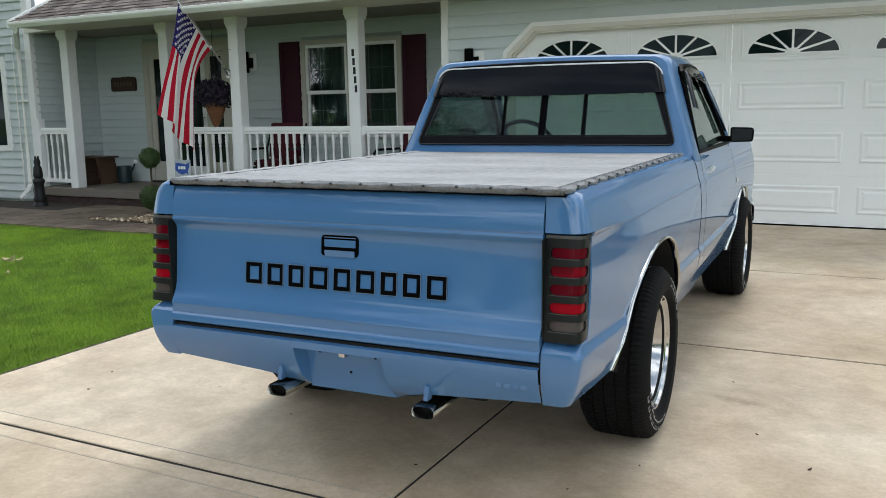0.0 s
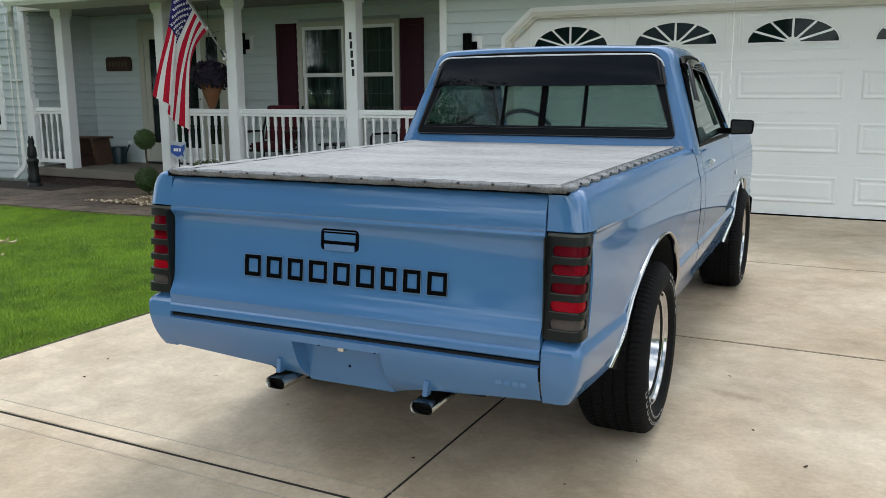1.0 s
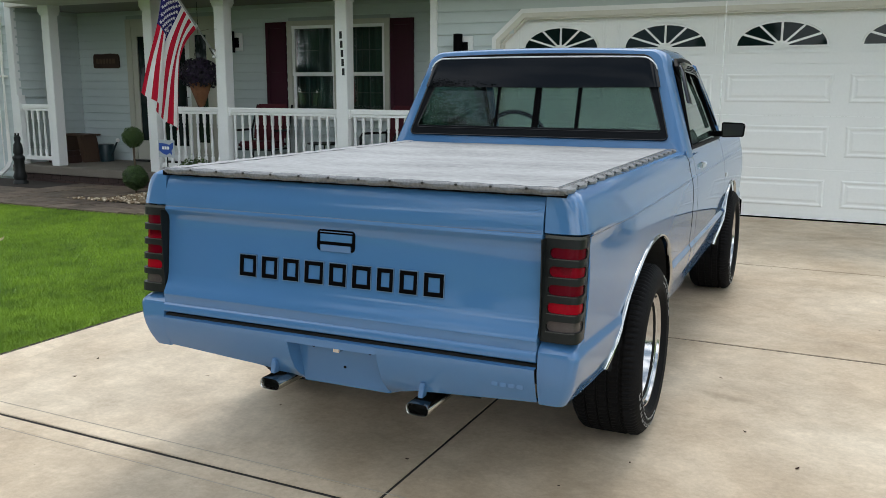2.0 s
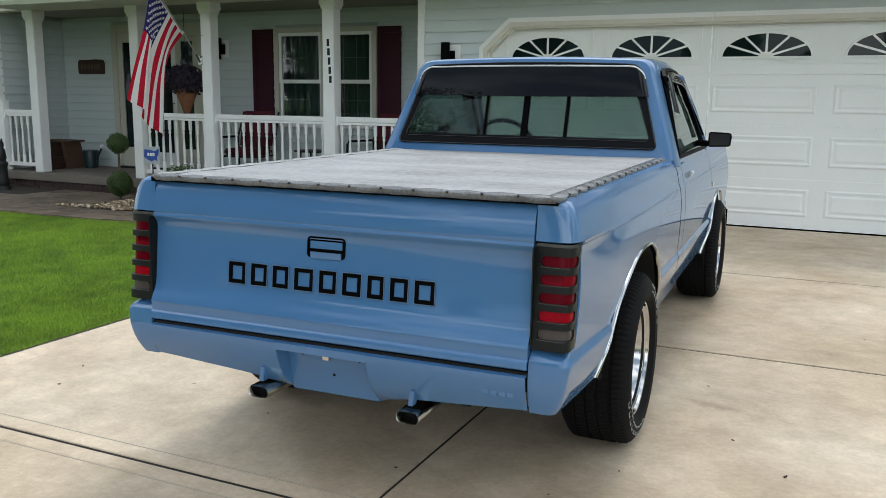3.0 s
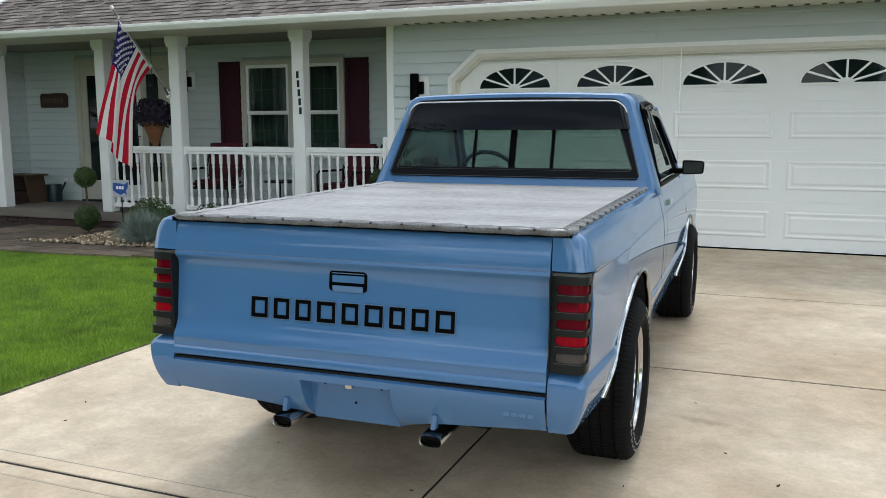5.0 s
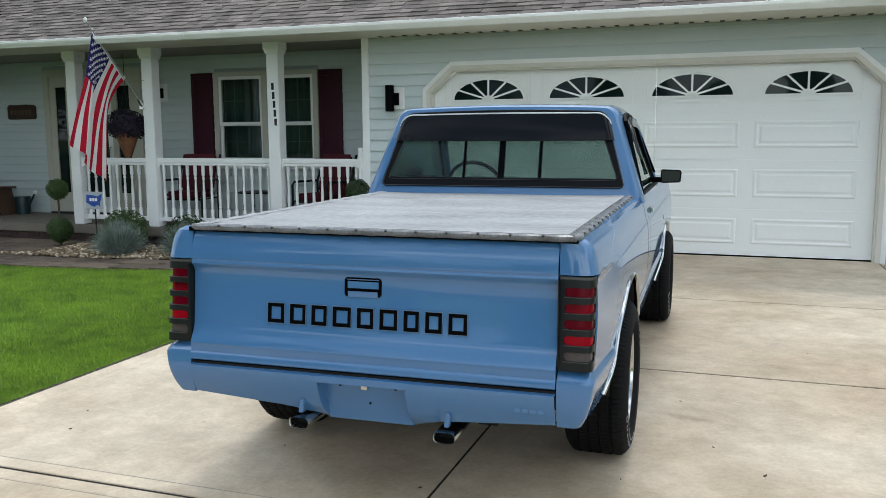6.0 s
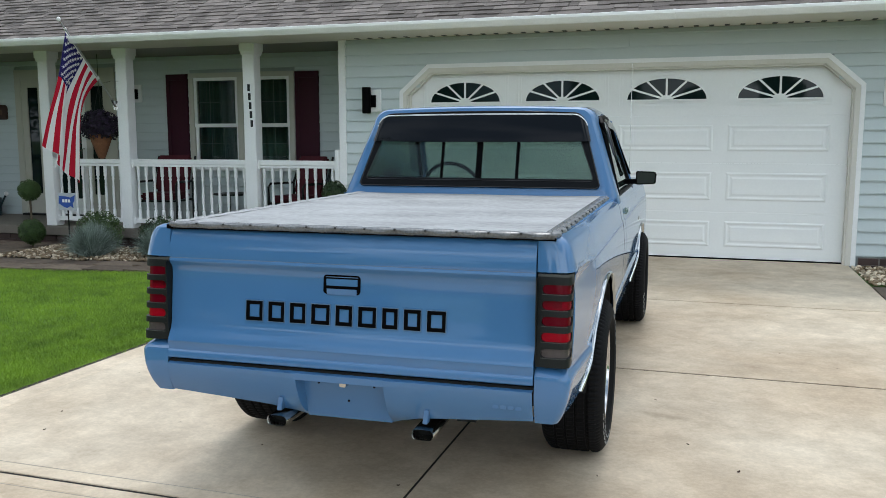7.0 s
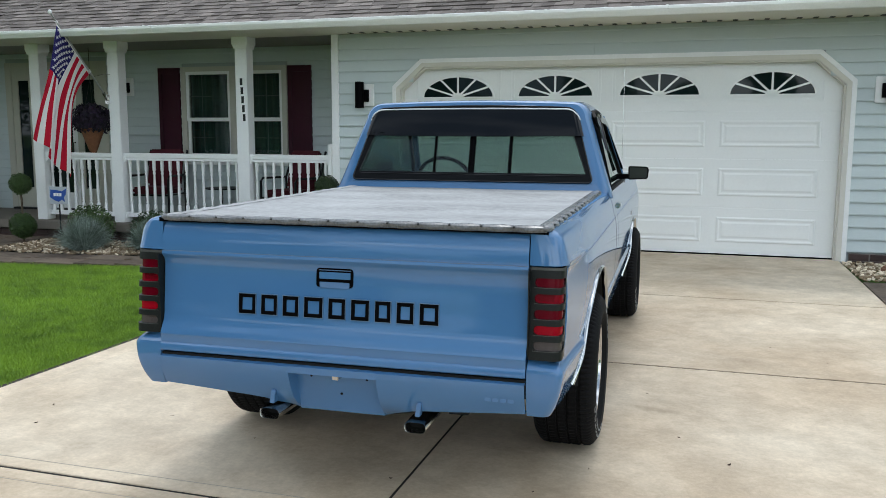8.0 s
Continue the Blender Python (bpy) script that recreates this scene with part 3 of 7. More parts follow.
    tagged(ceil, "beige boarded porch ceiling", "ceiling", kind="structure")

    # header beam over the posts
    beam = part("porch_beam", Mesh().box(WING_X, CORNER_X - 0.03, 7.20, 7.40, 2.585, 2.70), SOFFIT, bevel=0.004)
    tagged(beam, "beige painted header beam over the porch posts", "beam", kind="structure")

    # posts
    def post(x, lab):
        t = thing("porch_post", (x, 7.30, PORCH_Z), lab, "post", "porch posts")
        h = 2.585 - PORCH_Z
        part("shaft", Mesh().box(-0.085, 0.085, -0.085, 0.085, 0, h - 0.02), WHITE, t, bevel=0.006)
        m = Mesh().box(-0.114, 0.114, -0.114, 0.114, h - 0.10, h).box(-0.106, 0.106, -0.106, 0.106, h - 0.118, h - 0.1002)
        part("capital", m, WHITE, t, bevel=0.004)
        prof = [(0.0875, h - 0.152), (0.095, h - 0.151), (0.096, h - 0.138), (0.1, h - 0.13), (0.101, h - 0.1185)]
        rows = [[(sx * r, sy * r, z) for sx, sy in ((-1, -1), (1, -1), (1, 1), (-1, 1))] for r, z in prof]
        part("capital_moulding", Mesh().grid(rows, close=True), WHITE, t)
        return t
    posts = []
    for x, lab in ((-9.915, "white square porch post beside the entry steps"), (-7.83, "white square porch post beside the flag"),
                   (-6.52, "white square porch post holding a flag bracket"), (-4.555, "white square porch post with small dark numerals")):
        posts.append(post(x, lab))
    # plain bars in place of the numerals
    for k in range(5):
        z = 2.06 - PORCH_Z - 0.115 * k - 0.045
        part("numeral_bar", Mesh().box(-0.018 + 0.008 * k, 0.020 + 0.008 * k, -0.090, -0.0855, z - 0.045, z + 0.045), IRON, posts[3], bevel=0.002)

    # rails with turned balusters
    prof = [(0.024, 0.0), (0.024, 0.12), (0.013, 0.135), (0.022, 0.155), (0.014, 0.175), (0.021, 0.25), (0.020, 0.34), (0.013, 0.53), (0.022, 0.555), (0.013, 0.575), (0.024, 0.60), (0.024, 0.735)]
    bal = data_of("baluster", Mesh().lathe(prof, 8), WHITE, smooth=50)

    def rail(x0, x1):
        t = thing("porch_rail", (x0, 7.30, PORCH_Z), "white railing with turned balusters between porch posts", "railing", "porch railings")
        L = x1 - x0
        part("top_rail", Mesh().prism([(-0.035, 0.86), (0.035, 0.86), (0.035, 0.89), (0.045, 0.90), (0.045, 0.945), (0.03, 0.958), (-0.03, 0.958), (-0.045, 0.945), (-0.045, 0.90), (-0.035, 0.89)], "x", 0, L), WHITE, t)
        part("bottom_rail", Mesh().box(0, L, -0.03, 0.03, 0.075, 0.135), WHITE, t, bevel=0.004)
        for x in (0.012, L - 0.012):
            part("rail_bracket", Mesh().box(x - 0.012, x + 0.012, -0.055, 0.055, 0.84, 0.965), WHITE, t, bevel=0.003)
            part("rail_bracket", Mesh().box(x - 0.012, x + 0.012, -0.04, 0.04, 0.065, 0.145), WHITE, t, bevel=0.003)
        n = max(2, round(L / 0.128))
        for k in range(n):
            b = new("baluster", bal)
            b.parent = t
            b.matrix_local = pose(L * (k + 0.5) / n, 0, 0.13)
    rail(WING_X + 0.12, -9.915 - 0.086)
    rail(-7.83 + 0.086, -6.52 - 0.086)
    rail(-6.52 + 0.086, -4.555 - 0.086)
    rail(-4.555 + 0.086, CORNER_X - 0.07)

    # double window with shutters
    w = thing("window_1", (0, 0, 0), "white double-hung twin window with dark panes and muntins", "window", kind="structure")
    y = FRONT_Y - 0.05
    for a0, a1, z0, z1 in ((win[0], win[1], win[3] - 0.07, win[3]), (win[0], win[1], win[2], win[2] + 0.07), (win[0], win[0] + 0.08, win[2] + 0.07, win[3] - 0.07),
                           (win[1] - 0.08, win[1], win[2] + 0.07, win[3] - 0.07), (-5.535, -5.435, win[2] + 0.07, win[3] - 0.07)):
        part("window_frame", Mesh().box(a0, a1, y, FRONT_Y + 0.1, z0, z1), CASING, w, bevel=0.006)
    part("window_sill", Mesh().box(win[0] - 0.03, win[1] + 0.03, y - 0.05, y + 0.06, win[2] - 0.045, win[2] - 0.002), WHITE, w, bevel=0.006)
    for a0, a1 in ((win[0] + 0.08, -5.535), (-5.435, win[1] - 0.08)):
        for z0, z1, dy in ((win[2] + 0.07, 1.575, 0.045), (1.535, win[3] - 0.07, 0.02)):
            s = part("sash", Mesh().box(a0, a1, y + dy, y + dy + 0.03, z0, z0 + 0.05).box(a0, a1, y + dy, y + dy + 0.03, z1 - 0.045, z1)
                     .box(a0, a0 + 0.045, y + dy, y + dy + 0.03, z0 + 0.05, z1 - 0.045).box(a1 - 0.045, a1, y + dy, y + dy + 0.03, z0 + 0.05, z1 - 0.045), WHITE, w)
            part("pane", Mesh().box(a0 + 0.04, a1 - 0.04, y + dy + 0.014, y + dy + 0.018, z0 + 0.045, z1 - 0.04), CLEAR_PANE, s).visible_shadow = False
            m = Mesh()
            for k in (1, 2):
                xx = lerp(a0 + 0.045, a1 - 0.045, k / 3)
                m.box(xx - 0.006, xx + 0.006, y + dy + 0.019, y + dy + 0.023, z0 + 0.05, z1 - 0.045)
            zz = (z0 + z1) / 2
            m.box(a0 + 0.045, a1 - 0.045, y + dy + 0.0235, y + dy + 0.026, zz - 0.006, zz + 0.006)
            part("muntin", m, MUNTIN, s)
    # curtains, and an added plain wall whose dark colour stands for the unlit room
    rows = [[(x, FRONT_Y + 0.22 + 0.02 * math.sin(x * 55), z) for x in [win[0] + 0.01 * k for k in range(178)]] for z in (0.9, 2.4)]
    part("curtain", Mesh().grid(rows), CURTAIN, w, "grey-green pleated curtain", smooth=True)
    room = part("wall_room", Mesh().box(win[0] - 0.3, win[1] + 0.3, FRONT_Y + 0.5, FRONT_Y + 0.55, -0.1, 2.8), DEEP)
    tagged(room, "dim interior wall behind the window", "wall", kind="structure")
    for x0, x1 in ((-6.755, -6.385), (-4.58, -4.21)):
        t = thing("shutter", (x0, FRONT_Y - 0.02, 0.93), "maroon panelled window shutter on the siding", "shutter", "shutters beside the window")
        W, Hh = x1 - x0, 1.395
        m = Mesh().box(0, 0.06, -0.035, 0, 0, Hh).box(W - 0.06, W, -0.035, 0, 0, Hh)
        for z0, z1 in ((0, 0.09), (Hh / 2 - 0.045, Hh / 2 + 0.045), (Hh - 0.09, Hh)):
            m.box(0.06, W - 0.06, -0.035, 0, z0, z1)
        part("shutter_frame", m, MAROON, t)
        for z0, z1 in ((0.09, Hh / 2 - 0.045), (Hh / 2 + 0.045, Hh - 0.09)):
            part("shutter_panel", Mesh().box(0.06, W - 0.06, -0.024, 0, z0, z1), MAROON, t)

    # entry door with sidelights
    d = thing("door_1", (0, 0, 0), "white entry door unit with dark glass sidelights", "door", kind="structure")
    y = FRONT_Y - 0.04
    zb, zt = PORCH_Z, 2.46
    for a0, a1, z0, z1 in ((-9.65, -9.53, zb, zt), (-7.84, -7.70, zb, zt), (-9.53, -7.84, zt - 0.13, zt)):
        part("door_casing", Mesh().box(a0, a1, y, FRONT_Y + 0.1, z0, z1), CASING, d, bevel=0.006)
    for a0, a1 in ((-9.53, -9.10), (-8.30, -7.84)):
        g = part("sidelight", Mesh().box(a0, a0 + 0.11, y + 0.02, y + 0.07, zb, zt - 0.13).box(a1 - 0.11, a1, y + 0.02, y + 0.07, zb, zt - 0.13)
                 .box(a0 + 0.11, a1 - 0.11, y + 0.02, y + 0.07, zb, zb + 0.35).box(a0 + 0.11, a1 - 0.11, y + 0.02, y + 0.07, zt - 0.28, zt - 0.13), CASING, d)
        part("pane", Mesh().box(a0 + 0.1, a1 - 0.1, y + 0.04, y + 0.05, zb + 0.33, zt - 0.26), WIN_GLASS, g)
    leaf = part("door_leaf", Mesh().box(-9.10, -9.0, y + 0.03, y + 0.08, zb, zt - 0.13).box(-8.40, -8.30, y + 0.03, y + 0.08, zb, zt - 0.13)
                .box(-9.0, -8.40, y + 0.03, y + 0.08, zb, zb + 0.28).box(-9.0, -8.40, y + 0.03, y + 0.08, zt - 0.27, zt - 0.13), WHITE, d)
    part("pane", Mesh().box(-9.02, -8.38, y + 0.05, y + 0.06, zb + 0.26, zt - 0.25), WIN_GLASS, leaf)
    part("door_handle", Mesh().tube([(-8.36, y + 0.03, 1.0), (-8.36, y - 0.02, 1.0), (-8.36, y - 0.02, 1.2), (-8.36, y + 0.03, 1.2)], 0.01), IRON, leaf)
    part("threshold", Mesh().box(-9.56, -7.84, y - 0.08, y + 0.02, zb, zb + 0.03), IRON, d)

    # window of the wing, seen at its edge
    w2 = thing("window_2", (0, 0, 0), "white framed window in the wing wall", "window", kind="structure")
    y = GARAGE_Y - 0.05
    for a0, a1, z0, z1 in ((lw[0], lw[1], lw[3] - 0.09, lw[3]), (lw[0], lw[1], lw[2], lw[2] + 0.09), (lw[0], lw[0] + 0.10, lw[2] + 0.09, lw[3] - 0.09), (lw[1] - 0.10, lw[1], lw[2] + 0.09, lw[3] - 0.09)):
        part("window_frame", Mesh().box(a0, a1, y, GARAGE_Y + 0.002, z0, z1), WHITE, w2, bevel=0.006)
    part("pane", Mesh().box(lw[0] + 0.1, lw[1] - 0.1, y + 0.03, y + 0.04, lw[2] + 0.09, lw[3] - 0.09), WIN_GLASS, w2)


MUNTIN = material("grey_green_window_bars", (0.10, 0.15, 0.14), 0.5, 0, 0.1, 4, 40)
CLEAR_PANE = glass("clear_window_pane", (0.75, 0.8, 0.78))
build_porch()


# ---------------------------------------------------------------- roof, soffit and gutter
ROOF_L, ROOF_R, PITCH = -10.05, 6.9, math.tan(radians(27))


def build_roof():
    roof = thing("roof", (0, 0, 0), "brown-grey asphalt shingle roof with thick weathered tabs", "roof", kind="structure")
    ey, ez = GUTTER_Y + 0.03, 2.642
    top = 4.2
    m = Mesh().prism([(ey, ez - 0.03), (ey, ez), (ey + top, ez + top * PITCH), (ey + top, ez + top * PITCH - 0.06)], "x", ROOF_L, ROOF_R)
    m.prism([(ey + top, ez - 0.5), (ey + top, ez + top * PITCH), (ey + 2 * top, ez), (ey + 2 * top, ez - 0.5)], "x", ROOF_L, ROOF_R)
    part("roof_deck", m, SHINGLE, roof)
    s = Mesh()
    s.box(ROOF_L, ROOF_R, GUTTER_Y + 0.12, GARAGE_Y + 0.001, SOFFIT_Z, SOFFIT_Z + 0.02)
    part("soffit", s, SOFFIT, roof)
    part("soffit_drip", Mesh().box(ROOF_L, ROOF_R, GUTTER_Y + 0.10, GUTTER_Y + 0.125, SOFFIT_Z - 0.01, 2.645), SOFFIT, roof)
    # vent slots in the soffit, next to the wall: plates with the openings' shade as colour
    n = 62
    m = Mesh()
    for k in range(n):
        x = CORNER_X + 0.25 + k * 0.16
        m.box(x, x + 0.05, GARAGE_Y - 0.16, GARAGE_Y - 0.05, SOFFIT_Z - 0.003, SOFFIT_Z + 0.001)
    part("soffit_slot", m, DEEP, roof)
    # gutter profile
    g = [(0.10, 2.565), (0.035, 2.565), (0.03, 2.575), (0.012, 2.598), (0.0, 2.62), (0.0, 2.648), (0.012, 2.653), (0.016, 2.64), (0.10, 2.635)]
    gut = thing("gutter", (0, 0, 0), "white aluminium gutter along the eave", "gutter", kind="structure")
    xs = [ROOF_L - 0.02, -5.3, 0.8, ROOF_R]
    for a, b in zip(xs, xs[1:]):
        part("gutter_length", Mesh().prism([(GUTTER_Y + d, z) for d, z in g], "x", a, b - 0.003), GUTTER, gut)
    m = Mesh()
    x = ROOF_L + 0.3
    while x < ROOF_R:
        m.box(x - 0.012, x + 0.012, GUTTER_Y + 0.004, GUTTER_Y + 0.016, 2.640, 2.657)
        x += 0.62
    part("gutter_hanger", m, GUTTER, gut)
    # rake board at the wing end and downspout
    part("rake_board", Mesh().prism([(ey - 0.02, ez - 0.09), (ey - 0.02, ez + 0.03), (ey + top, ez + top * PITCH + 0.04), (ey + top, ez + top * PITCH - 0.1)], "x", ROOF_L - 0.05, ROOF_L + 0.005), WHITE, roof)
    ds = thing("downspout", (0, 0, 0), "pale grey downspout on the corner of the wing", "downspout")
    x = WING_X - 0.20
    m = Mesh().tube([(ROOF_L + 0.1, GUTTER_Y + 0.06, 2.585), (ROOF_L + 0.05, GUTTER_Y + 0.08, 2.52), (x, GARAGE_Y - 0.09, 2.36), (x, GARAGE_Y - 0.09, 0.16), (x + 0.01, GARAGE_Y - 0.16, 0.06), (x + 0.02, GARAGE_Y - 0.32, -0.06)], 0.04, 4)
    part("pipe", m, GUTTER, ds)
    part("strap", Mesh().box(x - 0.05, x + 0.05, GARAGE_Y - 0.14, GARAGE_Y - 0.02, 1.5, 1.53), GUTTER, ds)
    cable = part("conduit", Mesh().tube([(-11.20, GARAGE_Y - 0.03, 2.55), (-11.20, GARAGE_Y - 0.03, -0.05)], 0.012, 6), GUTTER)
    tagged(cable, "thin grey conduit down the siding", "conduit")

    # shingles: the courses next to the eave over the porch as single tabs, the rest joined
    random.seed(5)
    rest = Mesh()
    made = 0
    sl = math.hypot(1, PITCH)
    ux, uz = 1 / sl, PITCH / sl
    for c in range(22):
        d = c * 0.135 - 0.006
        x = ROOF_L - random.random() * 0.2
        while x < ROOF_R:
            w = random.choice((0.11, 0.14, 0.17, 0.20, 0.24))
            th = random.choice((0.007, 0.013, 0.016))
            drop = random.choice((0, 0, 0, 0.014)) * (c > 0)
            x0, x1 = max(x, ROOF_L), min(x + w - 0.004, ROOF_R)
            if x1 - x0 > 0.03:
                y0, z0 = ey + (d - drop) * ux, ez + (d - drop) * uz
                y1, z1 = ey + (d + 0.16) * ux, ez + (d + 0.16) * uz
                ny, nz = -uz, ux
                v = [(x0, y0 + ny * 0.004, z0 + nz * 0.004), (x1, y0 + ny * 0.004, z0 + nz * 0.004), (x1, y1 + ny * 0.004, z1 + nz * 0.004), (x0, y1 + ny * 0.004, z1 + nz * 0.004)]
                hi = th + 0.006
                v += [(x0, y0 + ny * hi, z0 + nz * hi), (x1, y0 + ny * hi, z0 + nz * hi), (x1, y1 + ny * 0.006, z1 + nz * 0.006), (x0, y1 + ny * 0.006, z1 + nz * 0.006)]
                f = [(4, 5, 6, 7), (0, 1, 5, 4), (1, 2, 6, 5), (0, 4, 7, 3)]
                if c < 8 and -8.6 < x0 < 0.4 and made < 290:
                    part("shingle", Mesh().add(v, f), SHINGLE, roof, weld=False)
                    made += 1
                else:
                    rest.add(v, f)
            x += w
    tagged(part("shingle_field", rest, SHINGLE, roof, weld=False), kind="stuff")


build_roof()


# ---------------------------------------------------------------- pickup truck, built about its own tail
SIDE = [(0.36, 0.780), (0.43, 0.803), (0.437, 0.805), (0.445, 0.808), (0.46, 0.813), (0.48, 0.819), (0.50, 0.824), (0.525, 0.829), (0.552, 0.8335), (0.566, 0.8355), (0.574, 0.8357), (0.580, 0.834), (0.586, 0.8315), (0.597, 0.827), (0.603, 0.8265),
        (0.612, 0.827), (0.66, 0.831), (0.74, 0.8345), (0.82, 0.8345),
        (0.88, 0.830), (0.912, 0.825), (0.920, 0.8225), (0.928, 0.8185), (0.96, 0.812), (0.995, 0.804), (1.017, 0.794), (1.033, 0.779), (1.043, 0.759), (1.046, 0.738), (1.046, 0.70)]


def lean(z):
    return 0.05 * (z - 0.55) / 0.49


def taper(y, z=0.8):
    """The flank draws in towards the tail, less so under the lamps."""
    under = 0.005 * max(0.0, (0.535 - z) / 0.105) ** 6 * (1 - smoothstep((y + 0.02) / 0.30))
    return 0.044 * (1 - smoothstep((y + 0.05) / 0.75)) * lerp(0.72, 0.82, smoothstep((z - 0.574) / 0.030)) * lerp(1.0, 0.32, smoothstep((z - 0.90) / 0.03)) + under


REAR_ARCH = [(0.392, 0.432), (0.418, 0.50), (0.472, 0.575), (0.56, 0.655), (0.66, 0.715), (0.78, 0.757), (0.90, 0.775), (1.02, 0.778), (1.13, 0.765), (1.24, 0.725), (1.32, 0.665), (1.37, 0.59), (1.395, 0.51), (1.402, 0.44), (1.404, 0.40)]
FRONT_ARCH = [(3.36, 0.36), (3.38, 0.45), (3.42, 0.56), (3.50, 0.655), (3.61, 0.715), (3.76, 0.738), (3.91, 0.715), (4.02, 0.655), (4.10, 0.56), (4.14, 0.45), (4.15, 0.38)]


def rounded(pts, n=3):
    """More points along a smooth curve through the given ones."""
    out = []
    for i in range(len(pts) - 1):
        p0, p1, p2, p3 = (Vector(pts[max(0, min(len(pts) - 1, i + k))]) for k in (-1, 0, 1, 2))
        for k in range(n):
            q = k / n
            v = 0.5 * (2 * p1 + (p2 - p0) * q + (2 * p0 - 5 * p1 + 4 * p2 - p3) * q * q + (3 * p1 - p0 - 3 * p2 + p3) * q ** 3)
            out.append((max(v.x, out[-1][0] + 1e-4) if out else v.x, v.y))
    return out + [pts[-1]]


REAR_ARCH, FRONT_ARCH = rounded(REAR_ARCH), rounded(FRONT_ARCH)


def low_edge(y, arch, base):
    if arch and arch[0][0] <= y <= arch[-1][0]:
        return table(y, arch)
    return base(y)


def side_panel(ys, arch, base, rear=False, top=1.046, roll=True):
    """One flank of sheet metal. Each column runs down the flank's profile and stops at the wheel opening."""
    rows = []
    cols = []
    if rear:
        cols = [(-0.158, 0.044, None), (-0.154, 0.0, None), (-0.09, 0.0, None)] + [(0.0, 0.0, 15 * k) for k in range(7)]
    for dx, y, a in cols:
        row = []
        for k, (z, _) in enumerate(SIDE):
            z = max(z, base(0.0))
            lampside = 0.604 < z < 0.925
            # a tight corner under the lamp, a rounder one above it, and a pocket behind the lens
            r = 0.026 if z < 0.60 else 0.045
            ledge = 0.018 * smoothstep((z - 0.584) / 0.022) if z < 0.925 else 0.0
            ax, ay = (dx, y) if a is None else (-r + r * math.sin(radians(a)), 0.050 / 0.045 * r * (1 - math.cos(radians(a))))
            if lampside:
                ay += 0.014
                ax -= 0.018 if a is not None else 0.0
            x = max(0.687, table(z, SIDE) + ax * (1 if k < len(SIDE) - 3 else 0.8) - taper(ay, z)) if k < len(SIDE) - 1 else 0.70
            row.append((x, ay + ledge + lean(z) + 0.012 * (k > len(SIDE) - 4) + 0.075 * max(0.0, (0.535 - z) / 0.17) ** 1.6, z))
        rows.append(row)
    for y in ys:
        zb = low_edge(y, arch, base)
        row = []
        for k, (z, x) in enumerate(SIDE):
            zz = max(z, zb)
            xx = x if k >= len(SIDE) - 3 else table(zz, SIDE)
            if not roll:
                xx = max(xx, 0.786)
            row.append((xx - taper(y, zz) * (k < len(SIDE) - 1), y + ((lean(zz) + 0.075 * max(0.0, (0.535 - zz) / 0.17) ** 1.6) * (1 - smoothstep(y / 0.25)) if rear else 0), min(zz, top)))
        rows.append(row)
    return Mesh().grid(rows)


def arch_trim(arch, out=0.006):
    """A bright half-round moulding round a wheel opening."""
    rows = []
    pts = [Vector((y, z)) for y, z in arch]
    dense = []
    for p in pts:
        if not dense or (p - dense[-1]).length > 0.008:
            dense.append(p)
    for i, p in enumerate(dense):
        d = (dense[min(i + 1, len(dense) - 1)] - dense[max(i - 1, 0)]).normalized()
        n = Vector((-d.y, d.x))
        x = sum(table(p.y + 0.012 * k, SIDE) - taper(p.x, p.y + 0.012 * k) for k in range(-4, 5)) / 9 + 0.002
        row = []
        for o, e in ((-0.004, -0.008), (-0.004, out - 0.002), (-0.002, out + 0.001), (0.001, out + 0.002), (0.004, out), (0.006, out - 0.004), (0.0065, -0.004)):
            q = p + n * o
            row.append((x + e, q.x, q.y))
        rows.append(row)
    return Mesh().grid(rows)


PINSTRIPE = material("pale_blue_pinstripe", (0.10, 0.155, 0.25), 0.4, 0, 0.1, 9, 90)


def pinstripe(y0, y1, sgn):
    """A thin raised line along the flank's upper crease."""
    rows = []
    for k in range(25):
        y = lerp(y0, y1, k / 24)
        rows.append([(sgn * (table(z, SIDE) - taper(y, z) + e), y, z) for z, e in ((0.9105, 0.0), (0.9110, 0.0009), (0.9140, 0.0009), (0.9145, 0.0))])
    return Mesh().grid(rows)


def loop(wb, zb, wt, zt, rad, crown, y0, slope, dy=0.0):
    """A closed rounded trapezium seen from behind, leaning forward with height."""
    pts = []
    for cx, cz, a0 in ((-wb, zb, 180), (wb, zb, 270), (wt, zt, 0), (-wt, zt, 90)):
        sx, sz = (1 if cx < 0 else -1), (1 if cz == zb else -1)
        r = (rad[0] if cz == zb else rad[1]) if isinstance(rad, tuple) else rad
        ox, oz = cx + sx * r, cz + sz * r
        corner = [(ox + r * math.cos(radians(a0 + 18 * k)), oz + r * math.sin(radians(a0 + 18 * k))) for k in range(6)]
        if a0 == 90:
            last = pts[-1]
            first = corner[0]
            pts += [(lerp(last[0], first[0], k / 12), lerp(last[1], first[1], k / 12)) for k in range(1, 12)]
        pts += corner
    out = []
    for x, z in pts:
        zz = z + crown * max(0.0, 1 - (x / wt) ** 2) * smoothstep((z - (zb + zt) / 2) / (zt - zb) * 2)
        out.append((x, y0 + (zz - 1.05) * slope + dy, zz))
    return out


